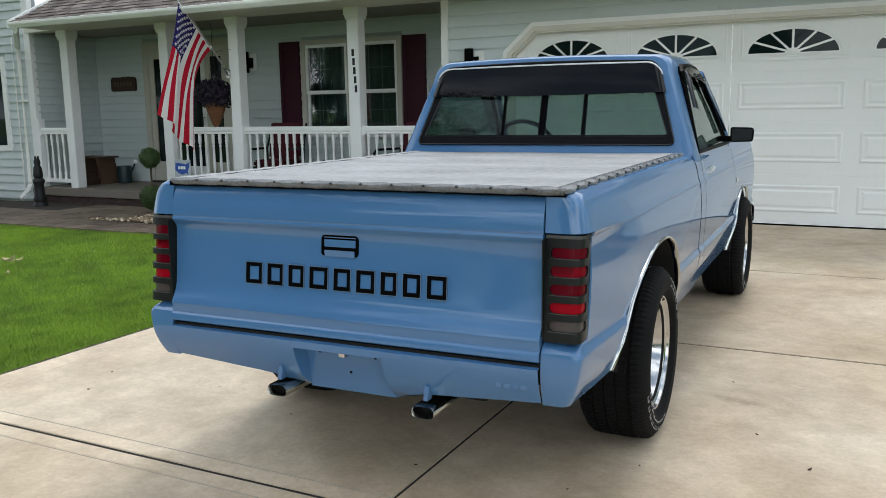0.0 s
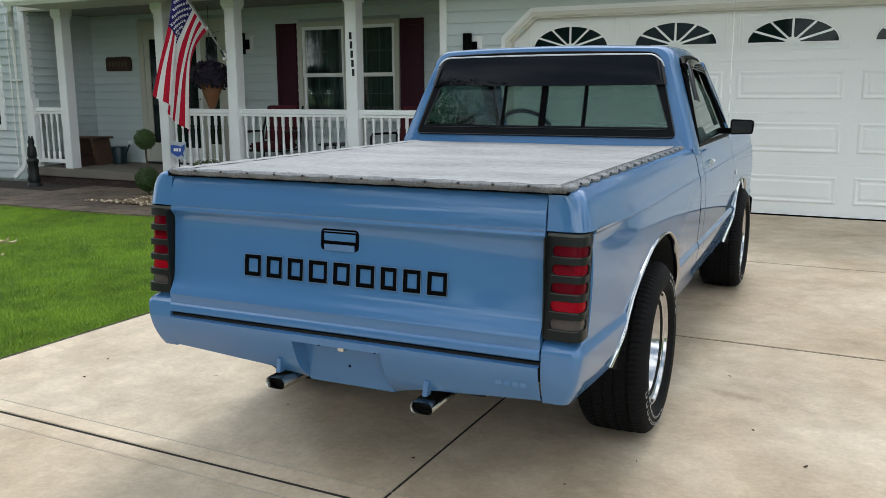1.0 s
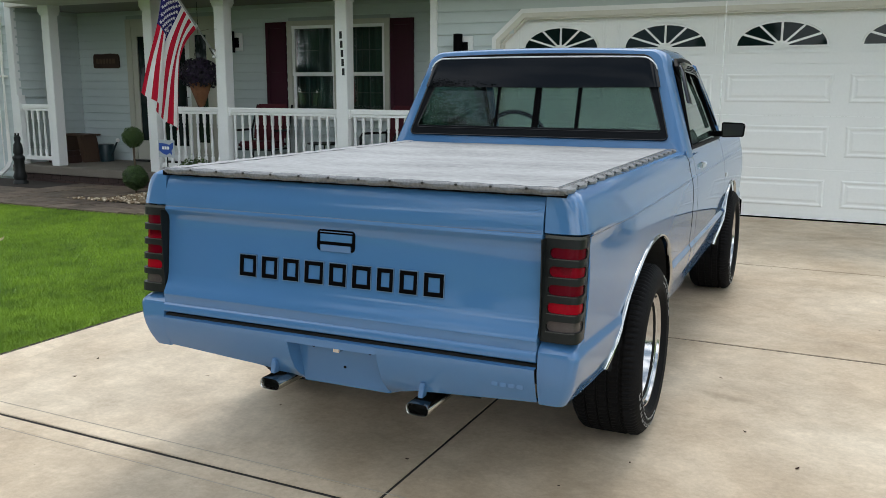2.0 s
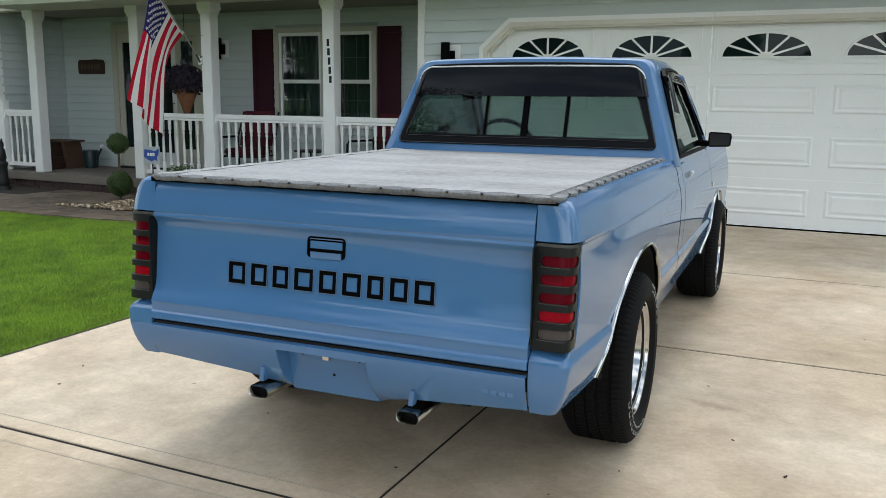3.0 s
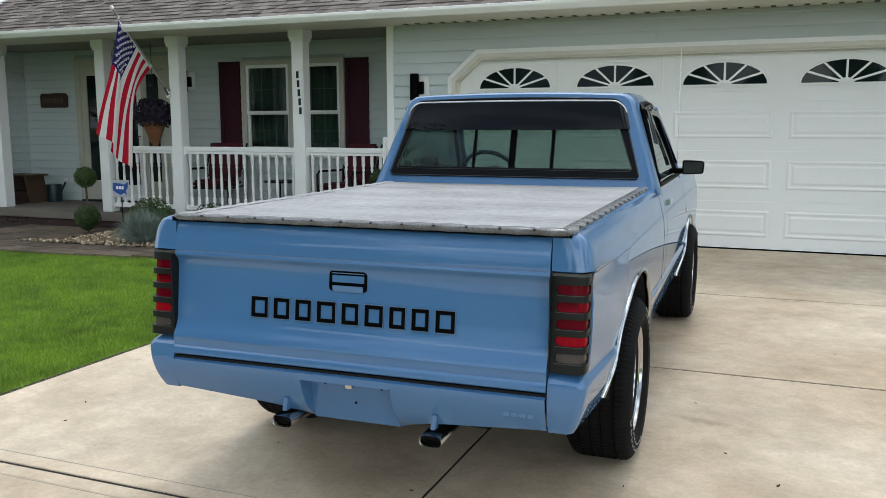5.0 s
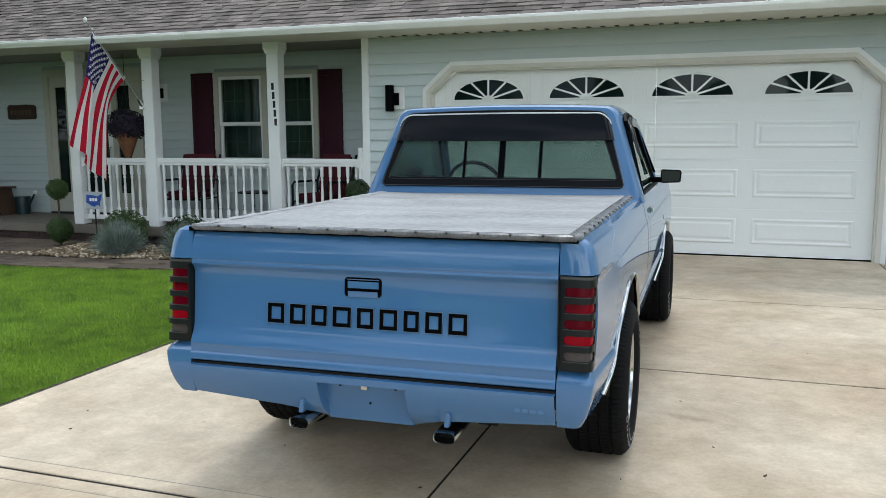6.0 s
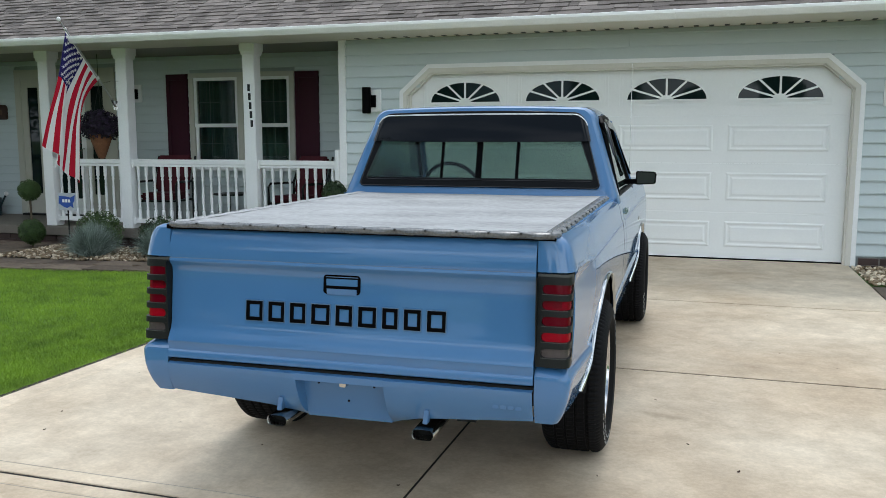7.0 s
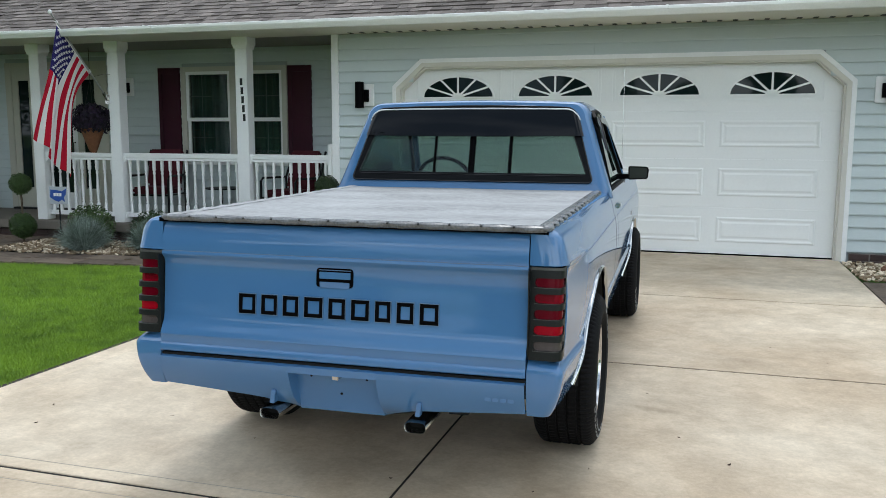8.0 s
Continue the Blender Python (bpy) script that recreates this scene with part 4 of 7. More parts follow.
def sheet(rows, d):
    """A thin sheet of glass: rows of points and the same rows moved by d, closed round the rim."""
    m = Mesh().grid(rows)
    back = [[tuple(Vector(p) + Vector(d)) for p in r] for r in rows]
    m.grid([list(reversed(r)) for r in back])
    rim = list(rows[0]) + [r[-1] for r in rows[1:-1]] + list(reversed(rows[-1])) + [r[0] for r in reversed(rows[1:-1])]
    m.grid([rim, [tuple(Vector(p) + Vector(d)) for p in rim]], close=True)
    return m


def pane_of(pts, d):
    """A flat polygon of glass with thickness d."""
    n = len(pts)
    v = [tuple(p) for p in pts] + [tuple(Vector(p) + Vector(d)) for p in pts]
    return Mesh().add(v, [tuple(range(n)), tuple(range(2 * n - 1, n - 1, -1))] + [(i, n + i, n + (i + 1) % n, (i + 1) % n) for i in range(n)])


ALLOY = material("polished_wheel_alloy", (0.55, 0.55, 0.56), 0.12, 1.0, 0.1, 9, 60)
DISC = material("silver_wheel_paint", (0.20, 0.202, 0.205), 0.32, 0.9, 0.15, 9, 90)
MIRROR = material("dark_mirror_glass", (0.030, 0.031, 0.035), 0.03, 0, 0.02, 3, 20)


def build_wheel(truck, x, y, r=0.335):
    s = 1 if x > 0 else -1
    w = part("wheel", Mesh().lathe([(0.03, -0.10), (0.10, -0.10), (0.10, 0.02), (0.03, 0.02)], 20, "x"), UNDER, truck)
    w.matrix_local = pose(x, y, r, 0, 0, 0 if s > 0 else 180)
    # tyre: tread ribs with lugs, rounded shoulders, sidewall
    seg = 285
    half = 0.124
    base = [(0.215, half - 0.022), (0.225, half - 0.010), (0.245, half + 0.006), (0.275, half + 0.010), (0.298, half + 0.004), (0.313, half - 0.006)]
    rows = []
    for k in range(seg + 1):
        a = 2 * math.pi * k / seg
        prof = [(rr, h) for rr, h in base]
        lug = (k % 3) < 2
        lug2 = ((k + 1) % 3) < 2
        prof += [(r - 0.012 - (0 if lug else 0.005), half - 0.014), (r - 0.003 - (0 if lug else 0.007), half - 0.026), (r - (0 if lug else 0.006), half - 0.050)]
        for g in (0.060, 0.018, -0.024, -0.066):
            prof += [(r - 0.009, g + 0.003), (r - 0.009, g - 0.003), (r - (0.0 if lug2 else 0.007), g - 0.005), (r - (0.0 if lug else 0.007), g - 0.036 if g > -0.06 else g - 0.008)]
        prof += [(r - 0.003 - (0 if lug else 0.008), -half + 0.026), (r - 0.012 - (0 if lug else 0.007), -half + 0.014)] + [(rr, -h) for rr, h in reversed(base)]
        rows.append([(h, q * math.cos(a), q * math.sin(a)) for q, h in prof])
    part("tyre", Mesh().grid(rows), RUBBER, w, "black tread-worn tyre with raised pale sidewall marks", smooth=28)
    # pale raised marks on the sidewall, as outlined bars
    for a0, n in ((200, 9), (20, 6)):
        m = Mesh()
        for k in range(n):
            a = radians(a0 + k * 9.5)
            c, sn = math.cos(a), math.sin(a)
            for da, db, ra, rb in ((-0.013, -0.010, 0.262, 0.296), (0.010, 0.013, 0.262, 0.296), (-0.010, 0.010, 0.262, 0.265), (-0.010, 0.010, 0.293, 0.296)):
                v = [(half + 0.0105 if rr < 0.28 else half + 0.0065, rr * c - tt * sn, rr * sn + tt * c) for rr, tt in ((ra, da), (ra, db), (rb, db), (rb, da))]
                m.add(v + [(q[0] - 0.006, q[1], q[2]) for q in v], [(0, 1, 2, 3), (0, 4, 5, 1), (1, 5, 6, 2), (2, 6, 7, 3), (3, 7, 4, 0)])
        part("sidewall_mark", m, LETTER_WHITE, w)
    # polished rim: lip, deep barrel, dished disc with slots, cap
    rim = Mesh().lathe([(0.212, -0.10), (0.205, -0.095), (0.187, -0.08), (0.180, 0.02), (0.183, 0.050), (0.192, 0.068), (0.194, 0.084), (0.199, 0.092), (0.212, 0.098), (0.2165, 0.108), (0.221, 0.110), (0.224, 0.103)], 64, "x")
    part("rim", rim, ALLOY, w, "polished bright wheel rim", smooth=40)
    disc = Mesh().lathe([(0.184, -0.085), (0.172, -0.066), (0.155, -0.052), (0.128, -0.048), (0.100, -0.060), (0.072, -0.058), (0.054, -0.050), (0.050, -0.015), (0.042, -0.004), (0.020, 0.000), (0.0001, 0.001)], 48, "x")
    part("wheel_disc", disc, DISC, w, "silver dished wheel centre", smooth=40)
    # thin dark ring: shade between lip and barrel, drawn as colour
    part("rim_groove", Mesh().lathe([(0.1945, 0.0835), (0.1925, 0.0845), (0.1985, 0.0935), (0.2000, 0.0925)], 64, "x"), UNDER, w, smooth=40)
    m = Mesh()
    for k in range(10):
        a = 2 * math.pi * k / 10
        c, sn = math.cos(a), math.sin(a)
        v = [(-0.049 if rr < 0.15 else -0.0535, rr * c - tt * sn, rr * sn + tt * c) for rr, tt in ((0.118, -0.012), (0.118, 0.012), (0.155, 0.017), (0.155, -0.017))]
        m.add(v + [(q[0] + 0.0045, q[1], q[2]) for q in v], [(4, 5, 6, 7), (0, 1, 5, 4), (1, 2, 6, 5), (2, 3, 7, 6), (3, 0, 4, 7)])
    part("wheel_slot", m, BLACK, w)
    return w


def build_truck():
    t = thing("pickup_truck", (0, 0, 0), "light blue metallic pickup truck with grey bed cover on the driveway", "pickup truck", rz=1.5)
    t.location.x = -0.008

    # ---- bed flanks with tail corners
    ys = [0.10, 0.16, 0.24, 0.32, 0.3919] + [q for q, _ in REAR_ARCH] + [1.4041, 1.5, 1.7, 1.925]
    ys = sorted(set(round(q, 4) for q in ys))
    bed_base = lambda y: table(y, [(0, 0.422), (0.39, 0.432), (1.404, 0.385), (1.93, 0.375)])
    flank = side_panel(ys, REAR_ARCH, bed_base, rear=True)
    flank.grid([[(x, 1.925, z), (0.70, 1.925, z)] for z, x in SIDE[1:-1]])
    trim_r = arch_trim(REAR_ARCH)
    for sgn in (1, -1):
        side = part("bed_side", flank if sgn > 0 else mirrored(flank), PAINT, t, smooth=30)
        part("arch_moulding", trim_r if sgn > 0 else mirrored(trim_r), CHROME, side, "bright wheel arch moulding", smooth=40)
        part("pinstripe", pinstripe(0.10, 1.915, sgn), PINSTRIPE, side)
        # inner wheel house
        rows = [[(sgn * xx, y, z - 0.004) for y, z in REAR_ARCH] for xx in (0.815, 0.55)]
        wh = Mesh().grid(rows)
        wh.box(min(sgn * 0.50, sgn * 0.55), max(sgn * 0.50, sgn * 0.55), 0.20, 1.9, 0.40, 1.0)
        part("wheel_house", wh, UNDER, side)

    # ---- tailgate
    shape = [(0.553, 0.012), (0.556, -0.003), (0.560, -0.007), (0.578, -0.009), (0.583, -0.007), (0.587, -0.001), (0.600, -0.003), (0.612, -0.005), (0.618, -0.008), (0.626, -0.007), (0.645, 0.002), (0.660, 0.009), (0.675, 0.013),
             (0.69, 0.015), (0.75, 0.0155), (0.82, 0.0155), (0.87, 0.015), (0.888, 0.012), (0.900, 0.004), (0.907, -0.004), (0.913, -0.008), (0.920, -0.008), (0.925, -0.005), (0.945, -0.007), (0.965, -0.0065),
             (0.982, -0.004), (0.998, 0.000), (1.012, 0.005), (1.024, 0.011), (1.033, 0.018), (1.038, 0.026), (1.040, 0.034)]
    poly = [(lean(z) + d, z) for z, d in shape] + [(0.115, 1.040), (0.115, 0.553)]
    gate = part("tailgate", Mesh().prism(poly, "x", -0.6835, 0.6835), PAINT, t, smooth=32)
    part("pinstripe", Mesh().box(-0.682, 0.682, lean(0.925) - 0.0062, lean(0.925) - 0.003, 0.9235, 0.9262), PINSTRIPE, gate)
    fy = lambda z: lean(z) + 0.0155
    bezel = Mesh()
    x0, x1, z0, z1 = -0.074, 0.066, 0.817, 0.886

    def ring(ins, d, r=0.013):
        """The rounded outline of the handle, drawn in by ins."""
        pts = []
        for cx, cz, a0 in ((x1, z0, 270), (x1, z1, 0), (x0, z1, 90), (x0, z0, 180)):
            ox, oz = cx + (-r if cx == x1 else r), cz + (-r if cz == z1 else r)
            for k in range(5):
                a = radians(a0 + 22.5 * k)
                q = max(0.002, r - ins)
                px, pz = ox + q * math.cos(a), oz + q * math.sin(a)
                pts.append((px, fy(pz) + d, pz))
        return pts
    bezel.grid([ring(0, 0.002), ring(0.001, -0.004), ring(0.0065, -0.004), ring(0.0075, 0.001)], close=True)
    part("handle_bezel", bezel, BLACK, gate, "black tailgate handle bezel")

    def plate(a, b, za, zb, da, db):
        """A sloping plate between two heights, da and db behind the stamped field."""
        q = [(a, fy(za) + da, za), (b, fy(za) + da, za), (b, fy(zb) + db, zb), (a, fy(zb) + db, zb)]
        return Mesh().add(q + [(p[0], p[1] + 0.004, p[2]) for p in q], [(0, 1, 2, 3), (0, 4, 5, 1), (1, 5, 6, 2), (2, 6, 7, 3), (3, 7, 4, 0)])
    part("handle_well", plate(x0 + 0.006, x1 - 0.006, z0 + 0.008, z1 - 0.006, -0.0015, -0.0015), BLACK, gate)
    part("handle_paddle", plate(x0 + 0.012, x1 - 0.011, z0 + 0.030, z1 - 0.015, -0.0030, -0.0046), PAINT, gate, bevel=0.0008)
    part("handle_scoop", plate(x0 + 0.015, x1 - 0.013, z0 - 0.0010, z0 + 0.020, -0.0048, -0.0085), PAINT, gate, bevel=0.0008)
    # nine plain dark bars with thin edges
    widths = [0.066, 0.062, 0.060, 0.070, 0.062, 0.066, 0.056, 0.060, 0.066]
    gap = (0.752 - sum(widths)) / 8
    x = -0.374
    for wd in widths:
        m, st = Mesh(), 0.013
        for q in ((x, x + wd, 0.708, 0.708 + st), (x, x + wd, 0.779 - st, 0.779), (x, x + st, 0.708 + st, 0.779 - st), (x + wd - st, x + wd, 0.708 + st, 0.779 - st)):
            m.box(q[0], q[1], fy(0.75) - 0.0035, fy(0.75) + 0.002, q[2], q[3])
        for i, v in enumerate(m.v):
            m.v[i] = (v[0], v[1] + lean(v[2]) - lean(0.75), v[2])
        part("emblem_bar", m, BLACK, gate)
        edge, ew = Mesh(), 0.0022
        for q in ((x - ew, x + wd + ew, 0.708 - ew, 0.708), (x - ew, x + wd + ew, 0.779, 0.779 + ew), (x - ew, x, 0.708, 0.779), (x + wd, x + wd + ew, 0.708, 0.779)):
            edge.box(q[0], q[1], fy(0.75) - 0.0045, fy(0.75) + 0.002, q[2], q[3])
        edge.v = [(v[0], v[1] + lean(v[2]) - lean(0.75), v[2]) for v in edge.v]
        part("emblem_edge", edge, EMBLEM_EDGE, gate)
        x += wd + gap

    # ---- roll pan with a number plate recess
    xs = [-0.683, -0.60, -0.50, -0.42, -0.34, -0.28, -0.24, -0.205, -0.178, -0.166, -0.162, -0.08, 0.0, 0.08, 0.162, 0.166, 0.178, 0.205, 0.24, 0.28, 0.34, 0.42, 0.50, 0.60, 0.683]
    bottom = [(0.0, 0.352), (0.165, 0.352), (0.18, 0.356), (0.21, 0.372), (0.25, 0.388), (0.30, 0.398), (0.40, 0.405), (0.55, 0.418), (0.683, 0.428)]
    levels = [0.0, 0.03, 0.07, 0.14, 0.145, 0.3, 0.5, 0.7, 0.85, 0.95, 1.0]
    rows = []
    for x in xs:
        zb = table(abs(x), bottom)
        row = []
        for k, q in enumerate(levels):
            z = lerp(0.540, zb, q)
            if abs(x) < 0.164:
                z = (0.540, 0.536, 0.526, 0.512, 0.5115, 0.48, 0.45, 0.42, 0.39, 0.36, 0.352)[k]
                y = 0.052 + (0.512 - z) * 0.23 if k >= 4 else -0.006 - 0.006 * min(1, k)
            else:
                y = -0.006 - 0.007 * min(1, k) + 0.075 * max(0.0, (0.535 - z) / 0.17) ** 1.6
                if abs(x) < 0.21 and z < 0.40:
                    y += 0.03 * smoothstep((0.40 - z) / 0.05)
            row.append((x, y + 0.012 * (k == 0), z))
        row.append((x, row[-1][1] + 0.03, row[-1][2] + 0.004))
        rows.append(row)
    pan = part("roll_pan", Mesh().grid(rows), PAINT, t, smooth=30)
    # black strips that put the shade of the tailgate gap into colour
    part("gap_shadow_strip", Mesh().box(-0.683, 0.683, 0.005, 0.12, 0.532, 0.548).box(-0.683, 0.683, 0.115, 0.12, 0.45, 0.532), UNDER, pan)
    part("plate_lamp", Mesh().box(-0.012, 0.012, 0.024, 0.058, 0.487, 0.503).box(-0.022, 0.020, 0.036, 0.058, 0.503, 0.508), CHROME, pan, "small bright plate lamp", bevel=0.002)
    for bx, bz in ((-0.105, 0.488), (0.108, 0.488), (0.005, 0.425)):
        by = 0.052 + (0.512 - bz) * 0.23
        part("bolt_hole", Mesh().lathe([(0.0001, by - 0.003), (0.004, by - 0.003), (0.0055, by + 0.002)], 10, "y", (bx, 0, bz)), BLACK, pan)
    for sgn in (-1, 1):
        cx = 0.303 if sgn > 0 else -0.248
        part("pan_tab", Mesh().prism([(cx - 0.004, 0.385), (cx + 0.014, 0.385), (cx + 0.021, 0.436), (cx + 0.004, 0.436)], "y", 0.012, 0.040), PAINT, pan, bevel=0.002)

    for k in range(4):
        x = 0.548 + k * 0.026
        part("embossed_bar", Mesh().box(x, x + 0.021, -0.0012, 0.006, 0.468, 0.484), PAINT, pan, bevel=0.0015)

    # ---- exhaust tips
    for x in (-0.248, 0.303):
        rows = []
        for r, y in ((0.84, 0.06), (0.84, 0.006), (0.94, 0.001), (1.0, 0.006), (1.0, 0.15), (1.0, 0.30)):
            rows.append([(x + r * (0.022 * (1 if math.cos(a) > 0 else -1) * min(1, abs(math.cos(a)) * 3) + 0.019 * math.cos(a)), y, 0.350 + r * 0.0205 * math.sin(a)) for a in [2 * math.pi * k / 28 for k in range(28)]])
        e = part("exhaust_tip", Mesh().grid(rows, close=True), STEEL, t, "oval polished exhaust tip", smooth=40)
        part("exhaust_bore", Mesh().grid([[(p[0], 0.055, p[2]) for p in rows[0]], [(x, 0.055, 0.352)] * 28], close=True), UNDER, e)

    # ---- tail lights behind slotted guards
    plan = [(0.6885, 0.006), (0.74, 0.002), (0.775, 0.003), (0.789, 0.008), (0.796, 0.018), (0.799, 0.035), (0.799, 0.06), (0.798, 0.085)]

    def ribbon(pts, z0, z1, thick):
        m = Mesh()
        inner = []
        for i, p in enumerate(pts):
            a, b = Vector(pts[max(i - 1, 0)]), Vector(pts[min(i + 1, len(pts) - 1)])
            d = (b - a).normalized()
            inner.append((p[0] - d.y * thick, p[1] + d.x * thick))
        zs = [z0, z1]
        r = []
        for z in zs:
            r.append([(p[0], p[1] + lean(z), z) for p in pts])
        ri = [[(p[0], p[1] + lean(z), z) for p in inner] for z in zs]
        m.grid([ri[0], r[0], r[1], ri[1], ri[0]])
        n = len(pts)
        for e in (0, n - 1):
            m.add([ri[0][e], r[0][e], r[1][e], ri[1][e]], [(0, 1, 2, 3)])
        return m
    slots = [0.872, 0.820, 0.768, 0.716, 0.664]
    for sgn in (1, -1):
        flip = (lambda m: m) if sgn > 0 else mirrored
        lens_path = [(0.694, 0.015), (0.74, 0.011), (0.768, 0.012), (0.782, 0.017), (0.789, 0.026), (0.793, 0.040), (0.795, 0.062), (0.795, 0.083)]
        lamp = part("tail_light", flip(ribbon(lens_path, 0.846, 0.905, 0.012)), RED_DEEP, t, "red tail light lens", smooth=40)
        part("brake_lens", flip(ribbon(lens_path, 0.794, 0.8455, 0.012)), RED_LENS, lamp, "fluted red lens", smooth=40)
        part("marker_lens", flip(ribbon(lens_path, 0.742, 0.7935, 0.012)), RED_DEEP, lamp, "deep red lens", smooth=40)
        part("reflector", flip(ribbon(lens_path, 0.691, 0.7415, 0.012)), RED_BRIGHT, lamp, "bright red reflector", smooth=40)
        flutes = Mesh()
        for k in range(22):
            fx = 0.701 + 0.0031 * k
            fyy = table(fx, lens_path) + lean(0.82) - 0.0008
            flutes.box(fx, fx + 0.0014, fyy, fyy + 0.002, 0.806, 0.834)
        part("lens_flute", flip(flutes), RED_DEEP, lamp)
        part("reverse_lens", flip(ribbon(lens_path, 0.630, 0.689, 0.012)), CLEAR_LENS, lamp, "smoked clear reversing lens", smooth=40)
        g = Mesh()
        edges = [0.618] + [q for s in reversed(slots) for q in (s - 0.0155, s + 0.0155)] + [0.922]
        for a, b in zip(edges[::2], edges[1::2]):
            m = ribbon(plan, a, b, 0.012)
            g.add(m.v, m.f)
        for s in slots:
            for pts in (plan[:1] + [(0.704, 0.0045)], plan[-2:]):
                m = ribbon(pts, s - 0.0155, s + 0.0155, 0.012)
                g.add(m.v, m.f)
            # rounded slot ends
            for (ax, ay), (bx, by) in (((0.704, 0.0045), (0.7195, 0.004)), ((0.799, 0.06), (0.799, 0.0445))):
                for u in (-1, 1):
                    arc = []
                    for k in range(6):
                        w, h = 1 - math.sin(radians(18 * k)), math.cos(radians(18 * k))
                        arc.append((lerp(bx, ax, 1 - w), lerp(by, ay, 1 - w) + lean(s), s + u * 0.0155 * h))
                    v = [(ax, ay + lean(s), s + u * 0.0155)] + arc
                    g.add(v, [(0, k, k + 1) for k in range(1, 6)])
                    back = [(q[0] - (0.012 if ax > 0.75 else 0), q[1] + (0 if ax > 0.75 else 0.012), q[2]) for q in arc]
                    g.grid([arc, back])
        # pale ribbons paint the highlight under each slot and along the top
        for s_ in slots:
            part("slot_lip", flip(ribbon([(px, py - 0.0014) for px, py in [(0.703, 0.0050)] + plan[1:4]], s_ - 0.0172, s_ - 0.0152, 0.003)), GUARD_GLINT, lamp, smooth=40)
        part("top_lip", flip(ribbon([(px, py - 0.0012) if px < 0.78 else (px + 0.0012, py) for px, py in plan[:6]], 0.9135, 0.9225, 0.004)), GUARD_GLINT, lamp, smooth=40)
        g.box(0.6865, 0.6900, 0.010, 0.085, 0.630, 0.912)
        part("lamp_guard", flip(g), GUARD, lamp, "slotted black lamp guard", smooth=40)

    # ---- soft bed cover with snapped hem
    rows = []
    nx, ny = 30, 48
    for j in range(ny + 1):
        y = lerp(0.035, 1.90, j / ny)
        row = []
        for i in range(nx + 1):
            u = lerp(-1, 1, i / nx)
            z = 1.055 - 0.004 * (1 - u * u) + 0.0022 * math.sin(y * 10.2) * (1 - u * u) + 0.0012 * math.sin(y * 31 + u * 5)
            if abs(u) > 0.97:
                z -= 0.006
            row.append((0.035 + u * 0.707, y, z))
        rows.append(row)
    cov = part("bed_cover", Mesh().grid(rows), VINYL, t, "faded grey vinyl bed cover", smooth=True)

    def hem(p0, p1, out, n):
        """A rolled, lightly scalloped hem with snaps from p0 to p1."""
        rows, snaps = [], []
        p0, p1, out = Vector(p0), Vector(p1), Vector(out)
        N = n * 8
        for k in range(N + 1):
            p = p0.lerp(p1, k / N)
            ph = (k % 8) / 8
            w = 0.5 - 0.5 * math.cos(2 * math.pi * ph)
            sag = 0.004 * w
            rows.append([tuple(p + out * d + Vector((0, 0, h))) for d, h in ((-0.035, -0.002), (-0.012, 0.001 + 0.002 * w), (0.003, -0.001 + 0.003 * w), (0.007 + 0.006 * w, -0.005), (0.006 + 0.009 * w, -0.010 - 0.5 * sag), (0.003 + 0.006 * w, -0.0165 - sag), (-0.001, -0.0205 - 0.5 * sag), (-0.03, -0.022))])
            if k % 8 == 0 and 0 < k < N:
                snaps.append(p + out * 0.0065 + Vector((0, 0, -0.004)))
        return Mesh().grid(rows), snaps
    for p0, p1, out, n in (((-0.672, 0.035, 1.057), (0.742, 0.035, 1.057), (0, -1, 0), 13), ((0.742, 0.035, 1.057), (0.742, 1.90, 1.057), (1, 0, 0), 16), ((-0.672, 1.90, 1.057), (-0.672, 0.035, 1.057), (-1, 0, 0), 16)):
        m, snaps = hem(p0, p1, out, n)
        # one vinyl: the right hem's paler colour holds the light it catches
        h = part("cover_hem", m, VINYL if out[0] < 0 else (VINYL_HEM_LIT if out[0] > 0 else VINYL_HEM), cov, "grey rolled vinyl hem with snaps", smooth=True)
        for s in snaps:
            sn = Mesh().ball(s, (0.0048, 0.0048, 0.0042), 8, 5)
            part("snap", sn, IRON, cov, smooth=True)
    part("cover_rail", Mesh().box(-0.70, 0.745, 0.045, 0.07, 1.030, 1.046).box(-0.71, -0.68, 0.07, 1.90, 1.035, 1.046).box(0.72, 0.748, 0.07, 1.90, 1.035, 1.046), BLACK, cov)
    for sgn in (-1, 1):
        part("hem_corner", Mesh().ball((0.035 + sgn * 0.704, 0.036, 1.050), (0.014, 0.013, 0.010), 10, 6), VINYL_HEM, cov, smooth=True)

    # ---- bed box under the cover
    bed = Mesh().box(-0.69, 0.69, 0.12, 1.92, 0.46, 0.50).box(-0.70, 0.70, 1.88, 1.92, 0.45, 1.03)
    part("bed_floor", bed, UNDER, t)

    # ---- cab shell: rear panel, quarter, roof
    SL, Y0 = 0.30, 1.955
    glass_in = loop(0.655, 1.128, 0.552, 1.452, (0.015, 0.03), 0.012, Y0, SL, 0.004)
    rub_in = loop(0.655, 1.128, 0.552, 1.452, (0.015, 0.03), 0.012, Y0, SL, -0.006)
    rub_out = loop(0.690, 1.092, 0.594, 1.499, (0.02, 0.06), 0.014, Y0, SL, -0.008)
    rub_edge = loop(0.694, 1.088, 0.598, 1.502, (0.02, 0.06), 0.014, Y0, SL, 0.004)
    l1 = loop(0.692, 1.089, 0.597, 1.501, (0.02, 0.06), 0.014, Y0, SL, 0.0)
    l2 = loop(0.778, 1.005, 0.634, 1.517, (0.015, 0.07), 0.017, Y0, SL, 0.0)
